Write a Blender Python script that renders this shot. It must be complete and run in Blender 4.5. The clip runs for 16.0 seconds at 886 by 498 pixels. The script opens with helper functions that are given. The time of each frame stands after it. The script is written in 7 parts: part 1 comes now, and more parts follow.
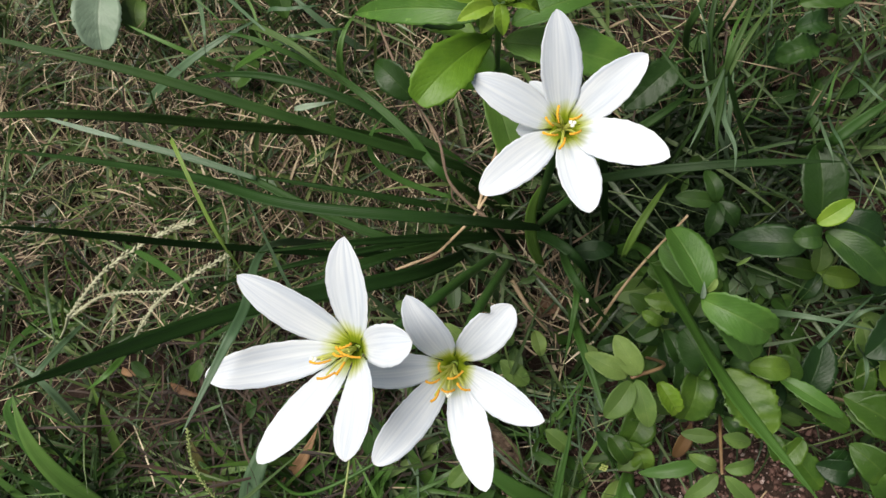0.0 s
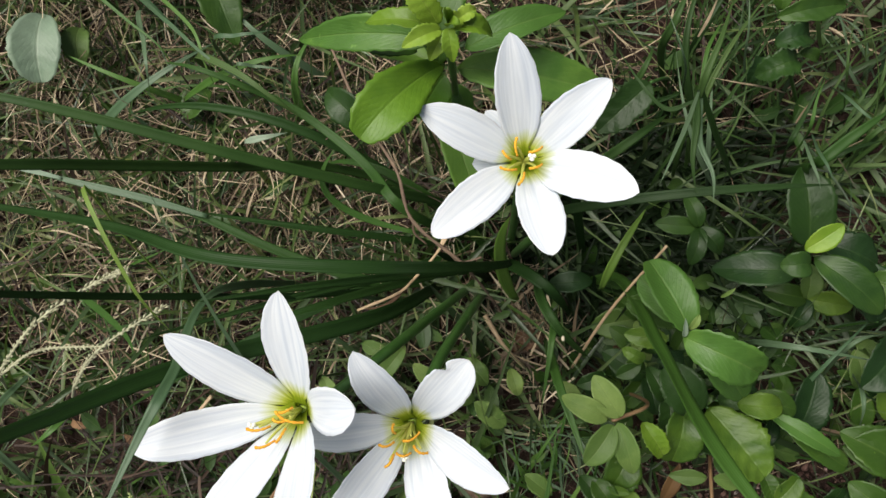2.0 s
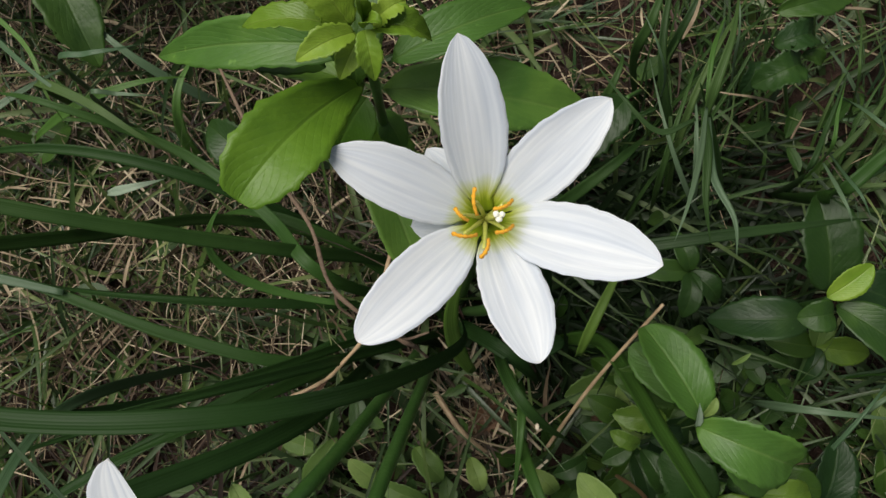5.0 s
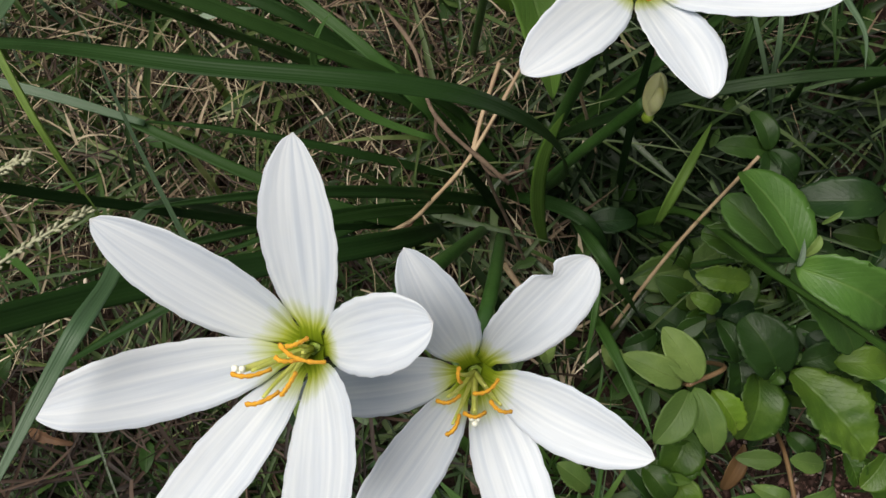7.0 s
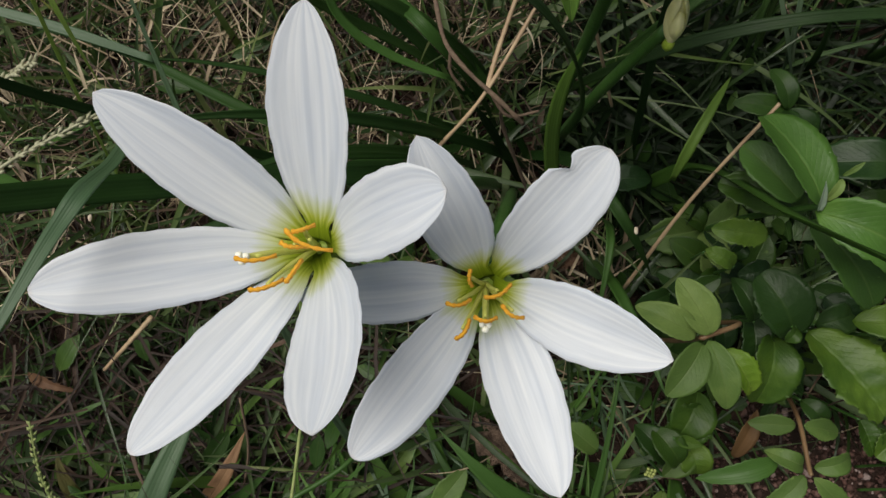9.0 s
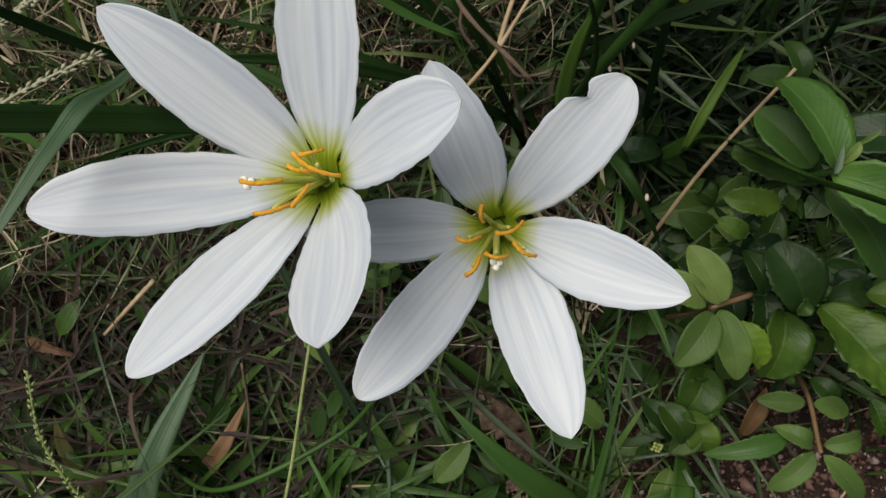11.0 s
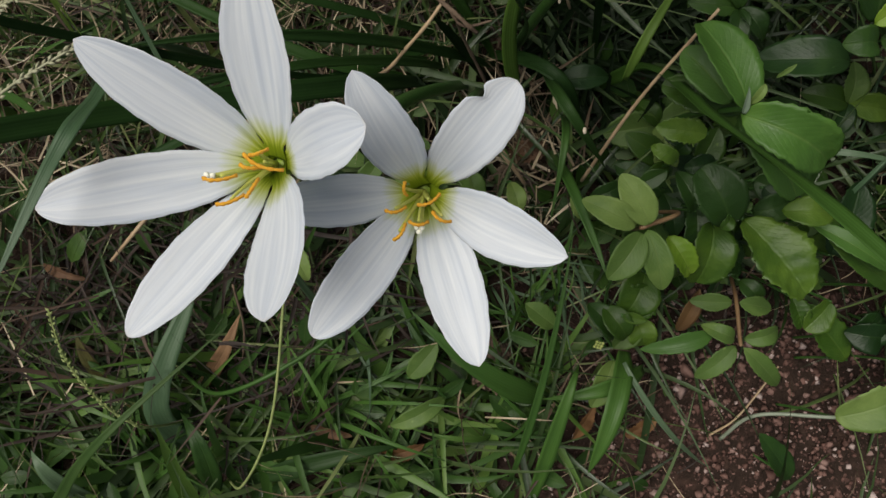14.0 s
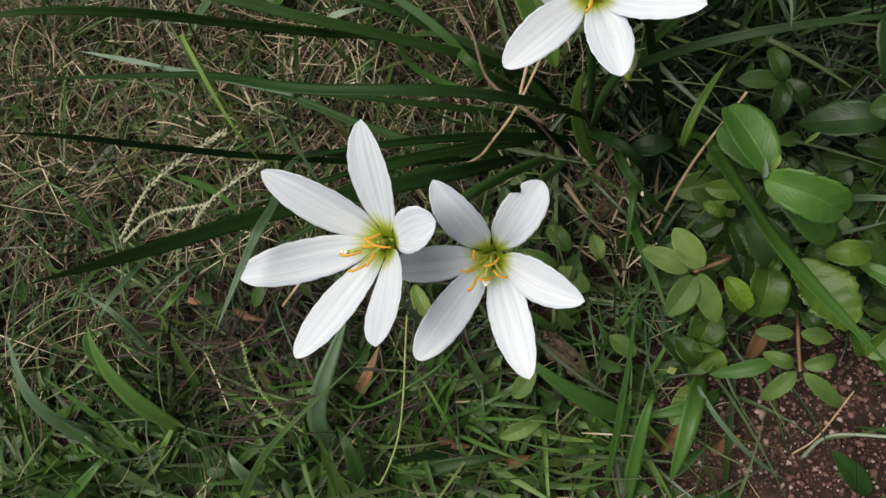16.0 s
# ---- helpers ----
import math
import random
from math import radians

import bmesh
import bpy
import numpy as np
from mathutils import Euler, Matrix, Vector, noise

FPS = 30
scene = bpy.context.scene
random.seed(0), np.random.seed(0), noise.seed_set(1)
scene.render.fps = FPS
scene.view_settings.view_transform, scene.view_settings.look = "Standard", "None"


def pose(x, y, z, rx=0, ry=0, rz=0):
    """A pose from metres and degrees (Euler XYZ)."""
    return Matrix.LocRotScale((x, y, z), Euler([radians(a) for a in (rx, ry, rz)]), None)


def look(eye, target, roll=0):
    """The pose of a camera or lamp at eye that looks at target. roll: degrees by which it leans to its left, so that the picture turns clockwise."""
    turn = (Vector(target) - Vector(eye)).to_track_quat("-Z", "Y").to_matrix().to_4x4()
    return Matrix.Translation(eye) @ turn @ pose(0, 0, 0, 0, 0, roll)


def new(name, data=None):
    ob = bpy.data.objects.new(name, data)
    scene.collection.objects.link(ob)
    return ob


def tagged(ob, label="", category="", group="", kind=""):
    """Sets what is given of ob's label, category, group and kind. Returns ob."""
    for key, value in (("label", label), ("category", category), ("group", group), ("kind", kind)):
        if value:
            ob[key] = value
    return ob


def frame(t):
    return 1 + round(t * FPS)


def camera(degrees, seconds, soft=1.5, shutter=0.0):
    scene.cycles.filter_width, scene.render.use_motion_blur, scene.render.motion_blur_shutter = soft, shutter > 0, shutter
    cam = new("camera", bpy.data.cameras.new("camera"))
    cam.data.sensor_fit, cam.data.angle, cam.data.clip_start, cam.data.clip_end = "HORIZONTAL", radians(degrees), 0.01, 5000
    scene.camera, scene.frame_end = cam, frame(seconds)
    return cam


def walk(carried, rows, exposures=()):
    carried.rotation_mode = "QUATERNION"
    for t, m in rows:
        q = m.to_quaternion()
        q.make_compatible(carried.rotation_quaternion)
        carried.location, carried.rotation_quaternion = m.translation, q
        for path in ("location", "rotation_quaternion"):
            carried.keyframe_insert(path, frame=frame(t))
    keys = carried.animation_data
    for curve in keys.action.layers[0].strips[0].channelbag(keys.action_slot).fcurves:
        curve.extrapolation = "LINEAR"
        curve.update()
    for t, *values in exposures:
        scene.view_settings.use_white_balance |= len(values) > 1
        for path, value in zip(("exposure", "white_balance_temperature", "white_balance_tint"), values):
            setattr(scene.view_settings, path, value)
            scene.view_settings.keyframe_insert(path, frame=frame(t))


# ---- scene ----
cam = camera(60.6, 16.0)
ROWS = [
    (0, 0.0110, 0.0048, 0.4252, 0.22, 1.17, -0.25),
    (0.5, 0.0114, -0.0066, 0.4177, -0.13, 0.58, 0.85),
    (1, 0.0165, -0.0113, 0.4033, 0.50, -0.48, 1.57),
    (1.5, 0.0198, -0.0024, 0.3957, 1.15, -0.89, 0.14),
    (2, 0.0241, 0.0152, 0.4010, 1.28, 0.70, -1.74),
    (2.5, 0.0315, 0.0399, 0.3963, 2.74, 0.63, -4.16),
    (3, 0.0361, 0.0463, 0.3807, 2.44, -0.62, -5.29),
    (3.2, 0.0377, 0.0451, 0.3744, 2.70, -0.52, -5.24),
    (5.3, 0.0202, 0.0307, 0.3194, 2.38, -4.15, -4.47),
    (5.5, 0.0150, 0.0222, 0.3164, 1.80, -4.41, -3.28),
    (6, 0.0032, 0.0075, 0.3147, 1.15, -5.53, -2.98),
    (6.5, -0.0071, -0.0017, 0.3160, 0.76, -5.27, -2.45),
    (7, -0.0112, -0.0151, 0.3165, 2.30, -4.86, -2.17),
    (7.5, -0.0163, -0.0236, 0.3148, 2.31, -5.19, -2.21),
    (8, -0.0176, -0.0287, 0.3147, 2.63, -5.60, -1.93),
    (8.5, -0.0142, -0.0322, 0.3118, 2.80, -4.74, -1.14),
    (9, -0.0122, -0.0362, 0.3103, 2.77, -4.36, -0.82),
    (9.5, -0.0142, -0.0402, 0.3069, 3.27, -4.44, -0.75),
    (10, -0.0152, -0.0460, 0.3047, 3.10, -4.27, -0.27),
    (10.2, -0.0163, -0.0491, 0.3048, 3.17, -4.28, -0.12),
    (12.3, -0.0065, -0.0449, 0.3129, 1.72, -3.43, 0.23),
    (12.5, -0.0063, -0.0397, 0.3166, 1.51, -3.21, -0.21),
    (13, -0.0035, -0.0312, 0.3231, 0.98, -2.71, -0.63),
    (13.5, 0.0011, -0.0306, 0.3278, -0.05, -2.55, 0.18),
    (14, 0.0017, -0.0293, 0.3389, -6.36, -3.75, -1.56),
    (14.5, 0.0048, -0.0279, 0.3538, -5.13, -1.73, -0.89),
    (15, 0.0079, -0.0215, 0.3561, -3.68, -1.11, -1.99),
    (15.5, 0.0140, -0.0164, 0.3900, -2.50, 4.67, -3.77),
    (16, 0.0281, -0.0181, 0.4143, -3.74, 7.54, -4.14),
]
EXPOSURES = [(0, 0.32), (0.5, 0.32), (1.0, 0.24), (2.0, 0.3), (2.5, 0.46), (3.0, 0.44), (5.3, -0.14), (5.5, -0.12), (6.0, 0.42), (6.5, 0.46), (7.0, -0.02), (7.5, -0.31), (10, -0.37), (12.5, -0.44), (14.0, -0.42), (14.5, -0.3), (16, -0.02)]
walk(cam, [(t, pose(*p)) for t, *p in ROWS], EXPOSURES)

# ---------------------------------------------------------------- world and sun
SUN_DIR = Vector((-0.46, 0.28, 1.0)).normalized()
world = bpy.data.worlds.new("sky")
scene.world = world
world.use_nodes = True
wn, wl = world.node_tree.nodes, world.node_tree.links
sky = wn.new("ShaderNodeTexSky")
sky.sky_type, sky.sun_disc = "NISHITA", False
sky.sun_elevation = math.asin(SUN_DIR.z)
sky.sun_rotation = math.atan2(SUN_DIR.x, SUN_DIR.y)
wn["Background"].inputs["Strength"].default_value = 0.054
haze = wn.new("ShaderNodeHueSaturation")
haze.inputs["Saturation"].default_value = 0.45
wl.new(sky.outputs["Color"], haze.inputs["Color"])
wl.new(haze.outputs["Color"], wn["Background"].inputs["Color"])
sun = new("sun", bpy.data.lights.new("sun", "SUN"))
sun.data.energy, sun.data.angle, sun.data.color = 5.2, radians(42.0), (1.0, 0.945, 0.86)
sun.matrix_world = look(SUN_DIR * 3, (0, 0, 0))


# ---------------------------------------------------------------- materials
class Mat:
    """A small builder for node materials."""

    def __init__(self, name):
        self.m = bpy.data.materials.new(name)
        self.m.use_nodes = True
        self.t = self.m.node_tree
        self.n = self.t.nodes
        self.p = self.n["Principled BSDF"]
        self.out = self.n["Material Output"]

    def link(self, a, b):
        self.t.links.new(a, b)

    def set(self, sock, v):
        if hasattr(v, "is_linked"):
            self.link(v, sock)
        else:
            sock.default_value = v

    def noise(self, scale, detail=4.0, rough=0.6, vec=None, dist=0.0):
        k = self.n.new("ShaderNodeTexNoise")
        k.inputs["Scale"].default_value, k.inputs["Detail"].default_value = scale, detail
        k.inputs["Roughness"].default_value, k.inputs["Distortion"].default_value = rough, dist
        self.link(vec if vec is not None else self.coord("Object"), k.inputs["Vector"])
        return k.outputs["Fac"]

    def coord(self, which):
        k = self.n.new("ShaderNodeTexCoord")
        return k.outputs[which]

    def uv(self):
        s = self.n.new("ShaderNodeSeparateXYZ")
        self.link(self.coord("UV"), s.inputs[0])
        return s.outputs[0], s.outputs[1]

    def math(self, op, a, b=0.0, clamp=False):
        k = self.n.new("ShaderNodeMath")
        k.operation, k.use_clamp = op, clamp
        self.set(k.inputs[0], a)
        self.set(k.inputs[1], b)
        return k.outputs[0]

    def ramp(self, fac, stops, interp="LINEAR"):
        k = self.n.new("ShaderNodeValToRGB")
        k.color_ramp.interpolation = interp
        el = k.color_ramp.elements
        while len(el) < len(stops):
            el.new(0.5)
        for e, (pos, col) in zip(el, stops):
            e.position = pos
            e.color = (*col, 1.0) if len(col) == 3 else col
        self.link(fac, k.inputs[0])
        return k.outputs["Color"]

    def mix(self, fac, a, b, mode="MIX"):
        k = self.n.new("ShaderNodeMix")
        k.data_type, k.blend_type = "RGBA", mode
        self.set(k.inputs["Factor"], fac)
        for sock, v in ((k.inputs["A"], a), (k.inputs["B"], b)):
            self.set(sock, (*v, 1.0) if isinstance(v, tuple) and len(v) == 3 else v)
        return k.outputs["Result"]

    def rand(self, island=False):
        if island:
            return self.n.new("ShaderNodeNewGeometry").outputs["Random Per Island"]
        return self.n.new("ShaderNodeObjectInfo").outputs["Random"]

    def bump(self, height, strength, distance):
        k = self.n.new("ShaderNodeBump")
        k.inputs["Strength"].default_value, k.inputs["Distance"].default_value = strength, distance
        self.link(height, k.inputs["Height"])
        self.link(k.outputs["Normal"], self.p.inputs["Normal"])
        return k.outputs["Normal"]

    def finish(self, colour, rough=0.5, translucent=0.0, tcol=None, normal=None, spec=0.5):
        self.set(self.p.inputs["Base Color"], (*colour, 1.0) if isinstance(colour, tuple) else colour)
        self.set(self.p.inputs["Roughness"], rough)
        self.p.inputs["Specular IOR Level"].default_value = spec
        if translucent:
            tr, mx = self.n.new("ShaderNodeBsdfTranslucent"), self.n.new("ShaderNodeMixShader")
            self.set(tr.inputs["Color"], tcol if tcol is not None else colour)
            if normal is not None:
                self.link(normal, tr.inputs["Normal"])
            mx.inputs[0].default_value = translucent
            self.link(self.p.outputs[0], mx.inputs[1])
            self.link(tr.outputs[0], mx.inputs[2])
            self.link(mx.outputs[0], self.out.inputs["Surface"])
        return self.m


def leaf_material(name, dark, light, vein, veins=7.0, rough=0.40, island=False, translucent=0.3, tip=None):
    """Green blade: u runs along it, v across it (0.5 is the midrib)."""
    k = Mat(name)
    dark, light, vein = (tuple(0.87 * c * s for c, s in zip(q, (1.10, 1.0, 0.95))) for q in (dark, light, vein))
    u, v = k.uv()
    off = k.math("ABSOLUTE", k.math("SUBTRACT", v, 0.5))
    mott = k.noise(95.0, 5.0)
    fine = k.noise(900.0, 3.0)
    patch = k.noise(38.0, 2.0, 0.5, None, 0.6)
    tone = k.math("ADD", k.math("MULTIPLY", mott, 0.45), k.math("MULTIPLY", patch, 0.65))
    col = k.ramp(k.math("ADD", tone, k.math("MULTIPLY", k.math("SUBTRACT", k.rand(island), 0.5), 0.45)), [(0.30, tuple(c * 0.75 for c in dark)), (0.52, dark), (0.80, light)])
    col = k.mix(k.ramp(k.noise(260.0, 2.0), [(0.70, (0, 0, 0)), (0.78, (0.4, 0.4, 0.4))]), col, tuple(min(1, c * 1.6 + 0.02) for c in light))
    col = k.mix(k.math("MULTIPLY", fine, 0.25), col, tuple(c * 0.55 for c in dark))
    # side veins lean towards the tip
    slant = k.math("SUBTRACT", k.math("MULTIPLY", u, veins * 6.283), k.math("MULTIPLY", off, veins * 5.0))
    rib = k.math("POWER", k.math("ABSOLUTE", k.math("SINE", slant)), 0.25)
    side = k.math("SUBTRACT", 1.0, rib, True)
    mid = k.math("SUBTRACT", 1.0, k.math("MULTIPLY", off, 22.0), True)
    both = k.math("MAXIMUM", k.math("MULTIPLY", side, 0.28), mid)
    col = k.mix(k.math("MULTIPLY", both, 0.17), col, vein)
    if tip is not None:
        far = k.math("MULTIPLY", k.math("SUBTRACT", k.math("ADD", u, k.math("MULTIPLY", mott, 0.5)), 0.85), 3.0, True)
        col = k.mix(far, col, tip)
    nrm = k.bump(k.math("ADD", k.math("SUBTRACT", k.math("MULTIPLY", fine, 0.3), both), k.math("MULTIPLY", mott, 2.0)), 0.45, 0.0005)
    bright = k.mix(1.0, col, (1.35, 1.35, 0.75), "MULTIPLY")
    return k.finish(col, k.math("ADD", rough, k.math("MULTIPLY", mott, 0.15)), translucent, bright, nrm, 0.42)


def blade_material(name, stops, rough=0.45, translucent=0.25, island=True, ribs=9.0, spec=0.45):
    """Parallel-veined grass or strap leaf."""
    k = Mat(name)
    stops = [(p, (0.90 * q[0], 0.84 * q[1], 0.82 * q[2])) for p, q in stops]
    u, v = k.uv()
    r = k.rand(island)
    mott = k.noise(60.0, 4.0)
    fac = k.math("ADD", k.math("MULTIPLY", r, 0.8), k.math("MULTIPLY", k.math("SUBTRACT", mott, 0.5), 0.5), True)
    col = k.ramp(fac, stops)
    line = k.math("ABSOLUTE", k.math("SINE", k.math("MULTIPLY", v, ribs * 3.1416)))
    col = k.mix(k.math("MULTIPLY", line, 0.12), col, k.mix(1.0, col, (0.45, 0.5, 0.45), "MULTIPLY"))
    nrm = k.bump(k.math("ADD", line, k.noise(700.0, 2.0)), 0.22, 0.0002)
    return k.finish(col, k.math("ADD", rough, k.math("MULTIPLY", mott, 0.2)), translucent, k.mix(1.0, col, (1.35, 1.45, 0.7), "MULTIPLY"), nrm, spec)


def petal_material():
    """White, faintly ribbed along its length, yellow-green in the throat."""
    k = Mat("white_petal")
    u, v = k.uv()
    comb = k.n.new("ShaderNodeCombineXYZ")
    k.link(k.math("MULTIPLY", u, 1.6), comb.inputs[0])
    k.link(k.math("MULTIPLY", v, 9.0), comb.inputs[1])
    k.link(k.math("MULTIPLY", k.rand(), 40.0), comb.inputs[2])
    streak = k.noise(1.0, 3.0, 0.55, comb.outputs[0])
    wide = k.n.new("ShaderNodeCombineXYZ")
    k.link(k.math("MULTIPLY", v, 5.0), wide.inputs[1])
    k.link(k.math("MULTIPLY", u, 0.7), wide.inputs[0])
    k.link(k.math("MULTIPLY", k.rand(), 17.0), wide.inputs[2])
    broad = k.noise(1.0, 2.0, 0.5, wide.outputs[0])
    white = k.ramp(streak, [(0.28, (0.70, 0.74, 0.80)), (0.60, (0.87, 0.895, 0.925))])
    fine = k.math("ABSOLUTE", k.math("SINE", k.math("ADD", k.math("MULTIPLY", v, 34.0), k.math("MULTIPLY", streak, 2.5))))
    white = k.mix(k.math("MULTIPLY", fine, 0.15), white, (0.55, 0.60, 0.68))
    # broad cool bands put the soft shading of petal folds into the colour
    white = k.mix(1.0, white, k.ramp(broad, [(0.34, (0.90, 0.92, 0.95)), (0.58, (1, 1, 1))]), "MULTIPLY")
    base = k.math("ADD", u, k.math("MULTIPLY", k.math("SUBTRACT", streak, 0.5), 0.16))
    throat = k.ramp(base, [(0.0, (0.20, 0.28, 0.01)), (0.16, (0.36, 0.45, 0.018)), (0.22, (0.64, 0.68, 0.09)), (0.29, (0.84, 0.86, 0.52)), (0.36, (1, 1, 1))])
    col = k.mix(1.0, white, throat, "MULTIPLY")
    tip = k.math("MULTIPLY", k.math("SUBTRACT", u, 0.985), 50.0, True)
    col = k.mix(k.math("MULTIPLY", tip, 0.3), col, (0.62, 0.50, 0.40))
    h = k.math("ADD", k.math("SUBTRACT", k.math("MULTIPLY", streak, 0.2), k.math("MULTIPLY", fine, 0.10)), k.math("MULTIPLY", broad, 0.35))
    nrm = k.bump(h, 0.24, 0.0008)
    return k.finish(col, 0.5, 0.42, col, nrm, 0.3)


def plain_material(name, a, b, scale, rough=0.6, bump=0.3, dist=0.0005, translucent=0.0):
    k = Mat(name)
    f = k.noise(scale, 5.0)
    g = k.noise(scale * 7, 3.0)
    col = k.ramp(k.math("ADD", k.math("MULTIPLY", f, 0.8), k.math("MULTIPLY", g, 0.2)), [(0.3, a), (0.7, b)])
    nrm = k.bump(g, bump, dist)
    return k.finish(col, rough, translucent, None, nrm)


PETAL = petal_material()
LILY_LEAF = blade_material("lily_leaf_green", [(0.0, (0.010, 0.034, 0.006)), (0.5, (0.018, 0.056, 0.010)), (1.0, (0.042, 0.100, 0.020))], 0.48, 0.2, False, 7.0, 0.22)
LEAF_MID = blade_material("lily_leaf_mid_green", [(0.0, (0.018, 0.055, 0.010)), (0.5, (0.030, 0.085, 0.014)), (1.0, (0.055, 0.13, 0.024))], 0.46, 0.22, False, 7.0, 0.25)
TUFT_MID = blade_material("tuft_green", [(0.0, (0.018, 0.050, 0.011)), (0.5, (0.040, 0.095, 0.020)), (1.0, (0.085, 0.15, 0.040))], 0.46, 0.25, False, 6.0, 0.3)
FRESH_BLADE = blade_material("fresh_blade", [(0.0, (0.10, 0.22, 0.03)), (1.0, (0.17, 0.31, 0.05))], 0.45, 0.35, False, 6.0)
ARCH_LEAF = blade_material("arching_leaf_green", [(0.0, (0.045, 0.120, 0.017)), (1.0, (0.065, 0.155, 0.026))], 0.46, 0.25, False, 7.0, 0.25)
STRAP_PALE = blade_material("grass_blade_green", [(0.0, (0.045, 0.125, 0.020)), (0.6, (0.075, 0.185, 0.030)), (1.0, (0.13, 0.24, 0.05))], 0.42, 0.3, False, 8.0)
BRIGHT_BLADE = blade_material("bright_blade", [(0.0, (0.15, 0.27, 0.04)), (1.0, (0.24, 0.36, 0.08))], 0.45, 0.35, False, 6.0)
BLUE_BLADE = blade_material("grey_green_blade", [(0.0, (0.06, 0.13, 0.06)), (1.0, (0.13, 0.21, 0.12))], 0.36, 0.25, False, 7.0)
GRASS = blade_material("fine_grass", [(0.0, (0.018, 0.046, 0.010)), (0.4, (0.050, 0.105, 0.022)), (0.7, (0.13, 0.20, 0.060)), (0.93, (0.38, 0.42, 0.20)), (1.0, (0.50, 0.50, 0.30))], 0.28, 0.28, True, 3.0, 0.6)
LONG_GRASS = blade_material("long_grass", [(0.0, (0.020, 0.046, 0.013)), (0.4, (0.050, 0.098, 0.030)), (0.75, (0.108, 0.170, 0.060)), (0.92, (0.19, 0.25, 0.115)), (1.0, (0.26, 0.21, 0.11))], 0.42, 0.3, True, 5.0)
STRAW = blade_material("dry_straw", [(0.0, (0.022, 0.013, 0.009)), (0.34, (0.070, 0.044, 0.029)), (0.55, (0.21, 0.16, 0.098)), (0.70, (0.47, 0.40, 0.265)), (1.0, (0.84, 0.79, 0.60))], 0.5, 0.12, True, 3.0)
PALE_STRAW = blade_material("bleached_straw", [(0.0, (0.040, 0.028, 0.019)), (0.35, (0.17, 0.130, 0.082)), (0.6, (0.48, 0.41, 0.275)), (1.0, (0.92, 0.88, 0.70))], 0.48, 0.12, True, 3.0)
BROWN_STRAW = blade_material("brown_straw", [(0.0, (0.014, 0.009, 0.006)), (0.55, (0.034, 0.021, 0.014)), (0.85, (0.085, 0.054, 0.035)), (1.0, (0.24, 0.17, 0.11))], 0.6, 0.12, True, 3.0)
WIDE_GRASS = blade_material("wide_grass", [(0.0, (0.022, 0.064, 0.012)), (0.40, (0.060, 0.145, 0.026)), (0.75, (0.13, 0.25, 0.05)), (0.93, (0.22, 0.32, 0.10)), (1.0, (0.30, 0.22, 0.10))], 0.38, 0.3, True, 7.0, 0.45)
DARK_GRASS = blade_material("shade_painted_grass", [(0.0, (0.005, 0.015, 0.003)), (0.6, (0.011, 0.030, 0.006)), (1.0, (0.030, 0.065, 0.015))], 0.45, 0.25, True, 5.0, 0.3)
WEED_LEAF = leaf_material("broad_leaf_green", (0.042, 0.110, 0.011), (0.11, 0.215, 0.022), (0.16, 0.27, 0.06), 6.0)
BROAD_LEAF = leaf_material("broad_leaf_bright", (0.055, 0.155, 0.011), (0.125, 0.270, 0.019), (0.18, 0.32, 0.06), 6.0)
WEED_MID = leaf_material("mid_leaf_green", (0.022, 0.068, 0.010), (0.050, 0.125, 0.016), (0.10, 0.19, 0.05), 6.0)
WEED_LIGHT = leaf_material("light_leaf_green", (0.072, 0.190, 0.030), (0.150, 0.315, 0.050), (0.26, 0.40, 0.12), 6.0)
WEED_YOUNG = leaf_material("young_leaf_green", (0.15, 0.30, 0.022), (0.27, 0.43, 0.05), (0.40, 0.52, 0.14), 7.0)
# darker copy of the weed green, with shade put into its colour
WEED_DARK = leaf_material("shade_toned_leaf_green", (0.014, 0.050, 0.010), (0.030, 0.085, 0.014), (0.07, 0.14, 0.04), 6.0)
SMALL_LEAF = leaf_material("small_leaf_green", (0.098, 0.195, 0.040), (0.205, 0.325, 0.085), (0.26, 0.36, 0.14), 5.0, 0.5)
CLOVER = leaf_material("ground_leaf_green", (0.030, 0.085, 0.014), (0.080, 0.165, 0.032), (0.14, 0.22, 0.07), 4.0, island=True)
PALE_LEAF = leaf_material("bleached_and_glint_leaf", (0.22, 0.34, 0.25), (0.35, 0.47, 0.37), (0.46, 0.54, 0.45), 6.0)
DEAD_LEAF = leaf_material("dead_leaf", (0.10, 0.055, 0.028), (0.26, 0.165, 0.085), (0.34, 0.25, 0.15), 5.0, 0.65, translucent=0.1)
ORANGE_LEAF = leaf_material("orange_dead_leaf", (0.15, 0.078, 0.030), (0.33, 0.19, 0.075), (0.42, 0.29, 0.14), 5.0, 0.6, translucent=0.15)
BROWN_BLADE = blade_material("browning_blade", [(0.0, (0.15, 0.085, 0.030)), (0.45, (0.09, 0.10, 0.025)), (0.7, (0.17, 0.10, 0.04)), (1.0, (0.26, 0.18, 0.08))], 0.55, 0.2, False, 6.0)
STEM_GREEN = plain_material("stem_green", (0.025, 0.075, 0.012), (0.05, 0.12, 0.025), 90.0, 0.38)
THROAT = plain_material("throat_green", (0.20, 0.30, 0.02), (0.28, 0.38, 0.04), 200.0, 0.5)
STEM_RED = plain_material("stem_red", (0.13, 0.07, 0.035), (0.20, 0.13, 0.06), 120.0, 0.5)
FILAMENT = plain_material("filament", (0.44, 0.49, 0.07), (0.64, 0.63, 0.18), 300.0, 0.45, translucent=0.2)
ANTHER = plain_material("anther_orange", (0.62, 0.27, 0.010), (0.80, 0.42, 0.025), 900.0, 0.75, 0.6)
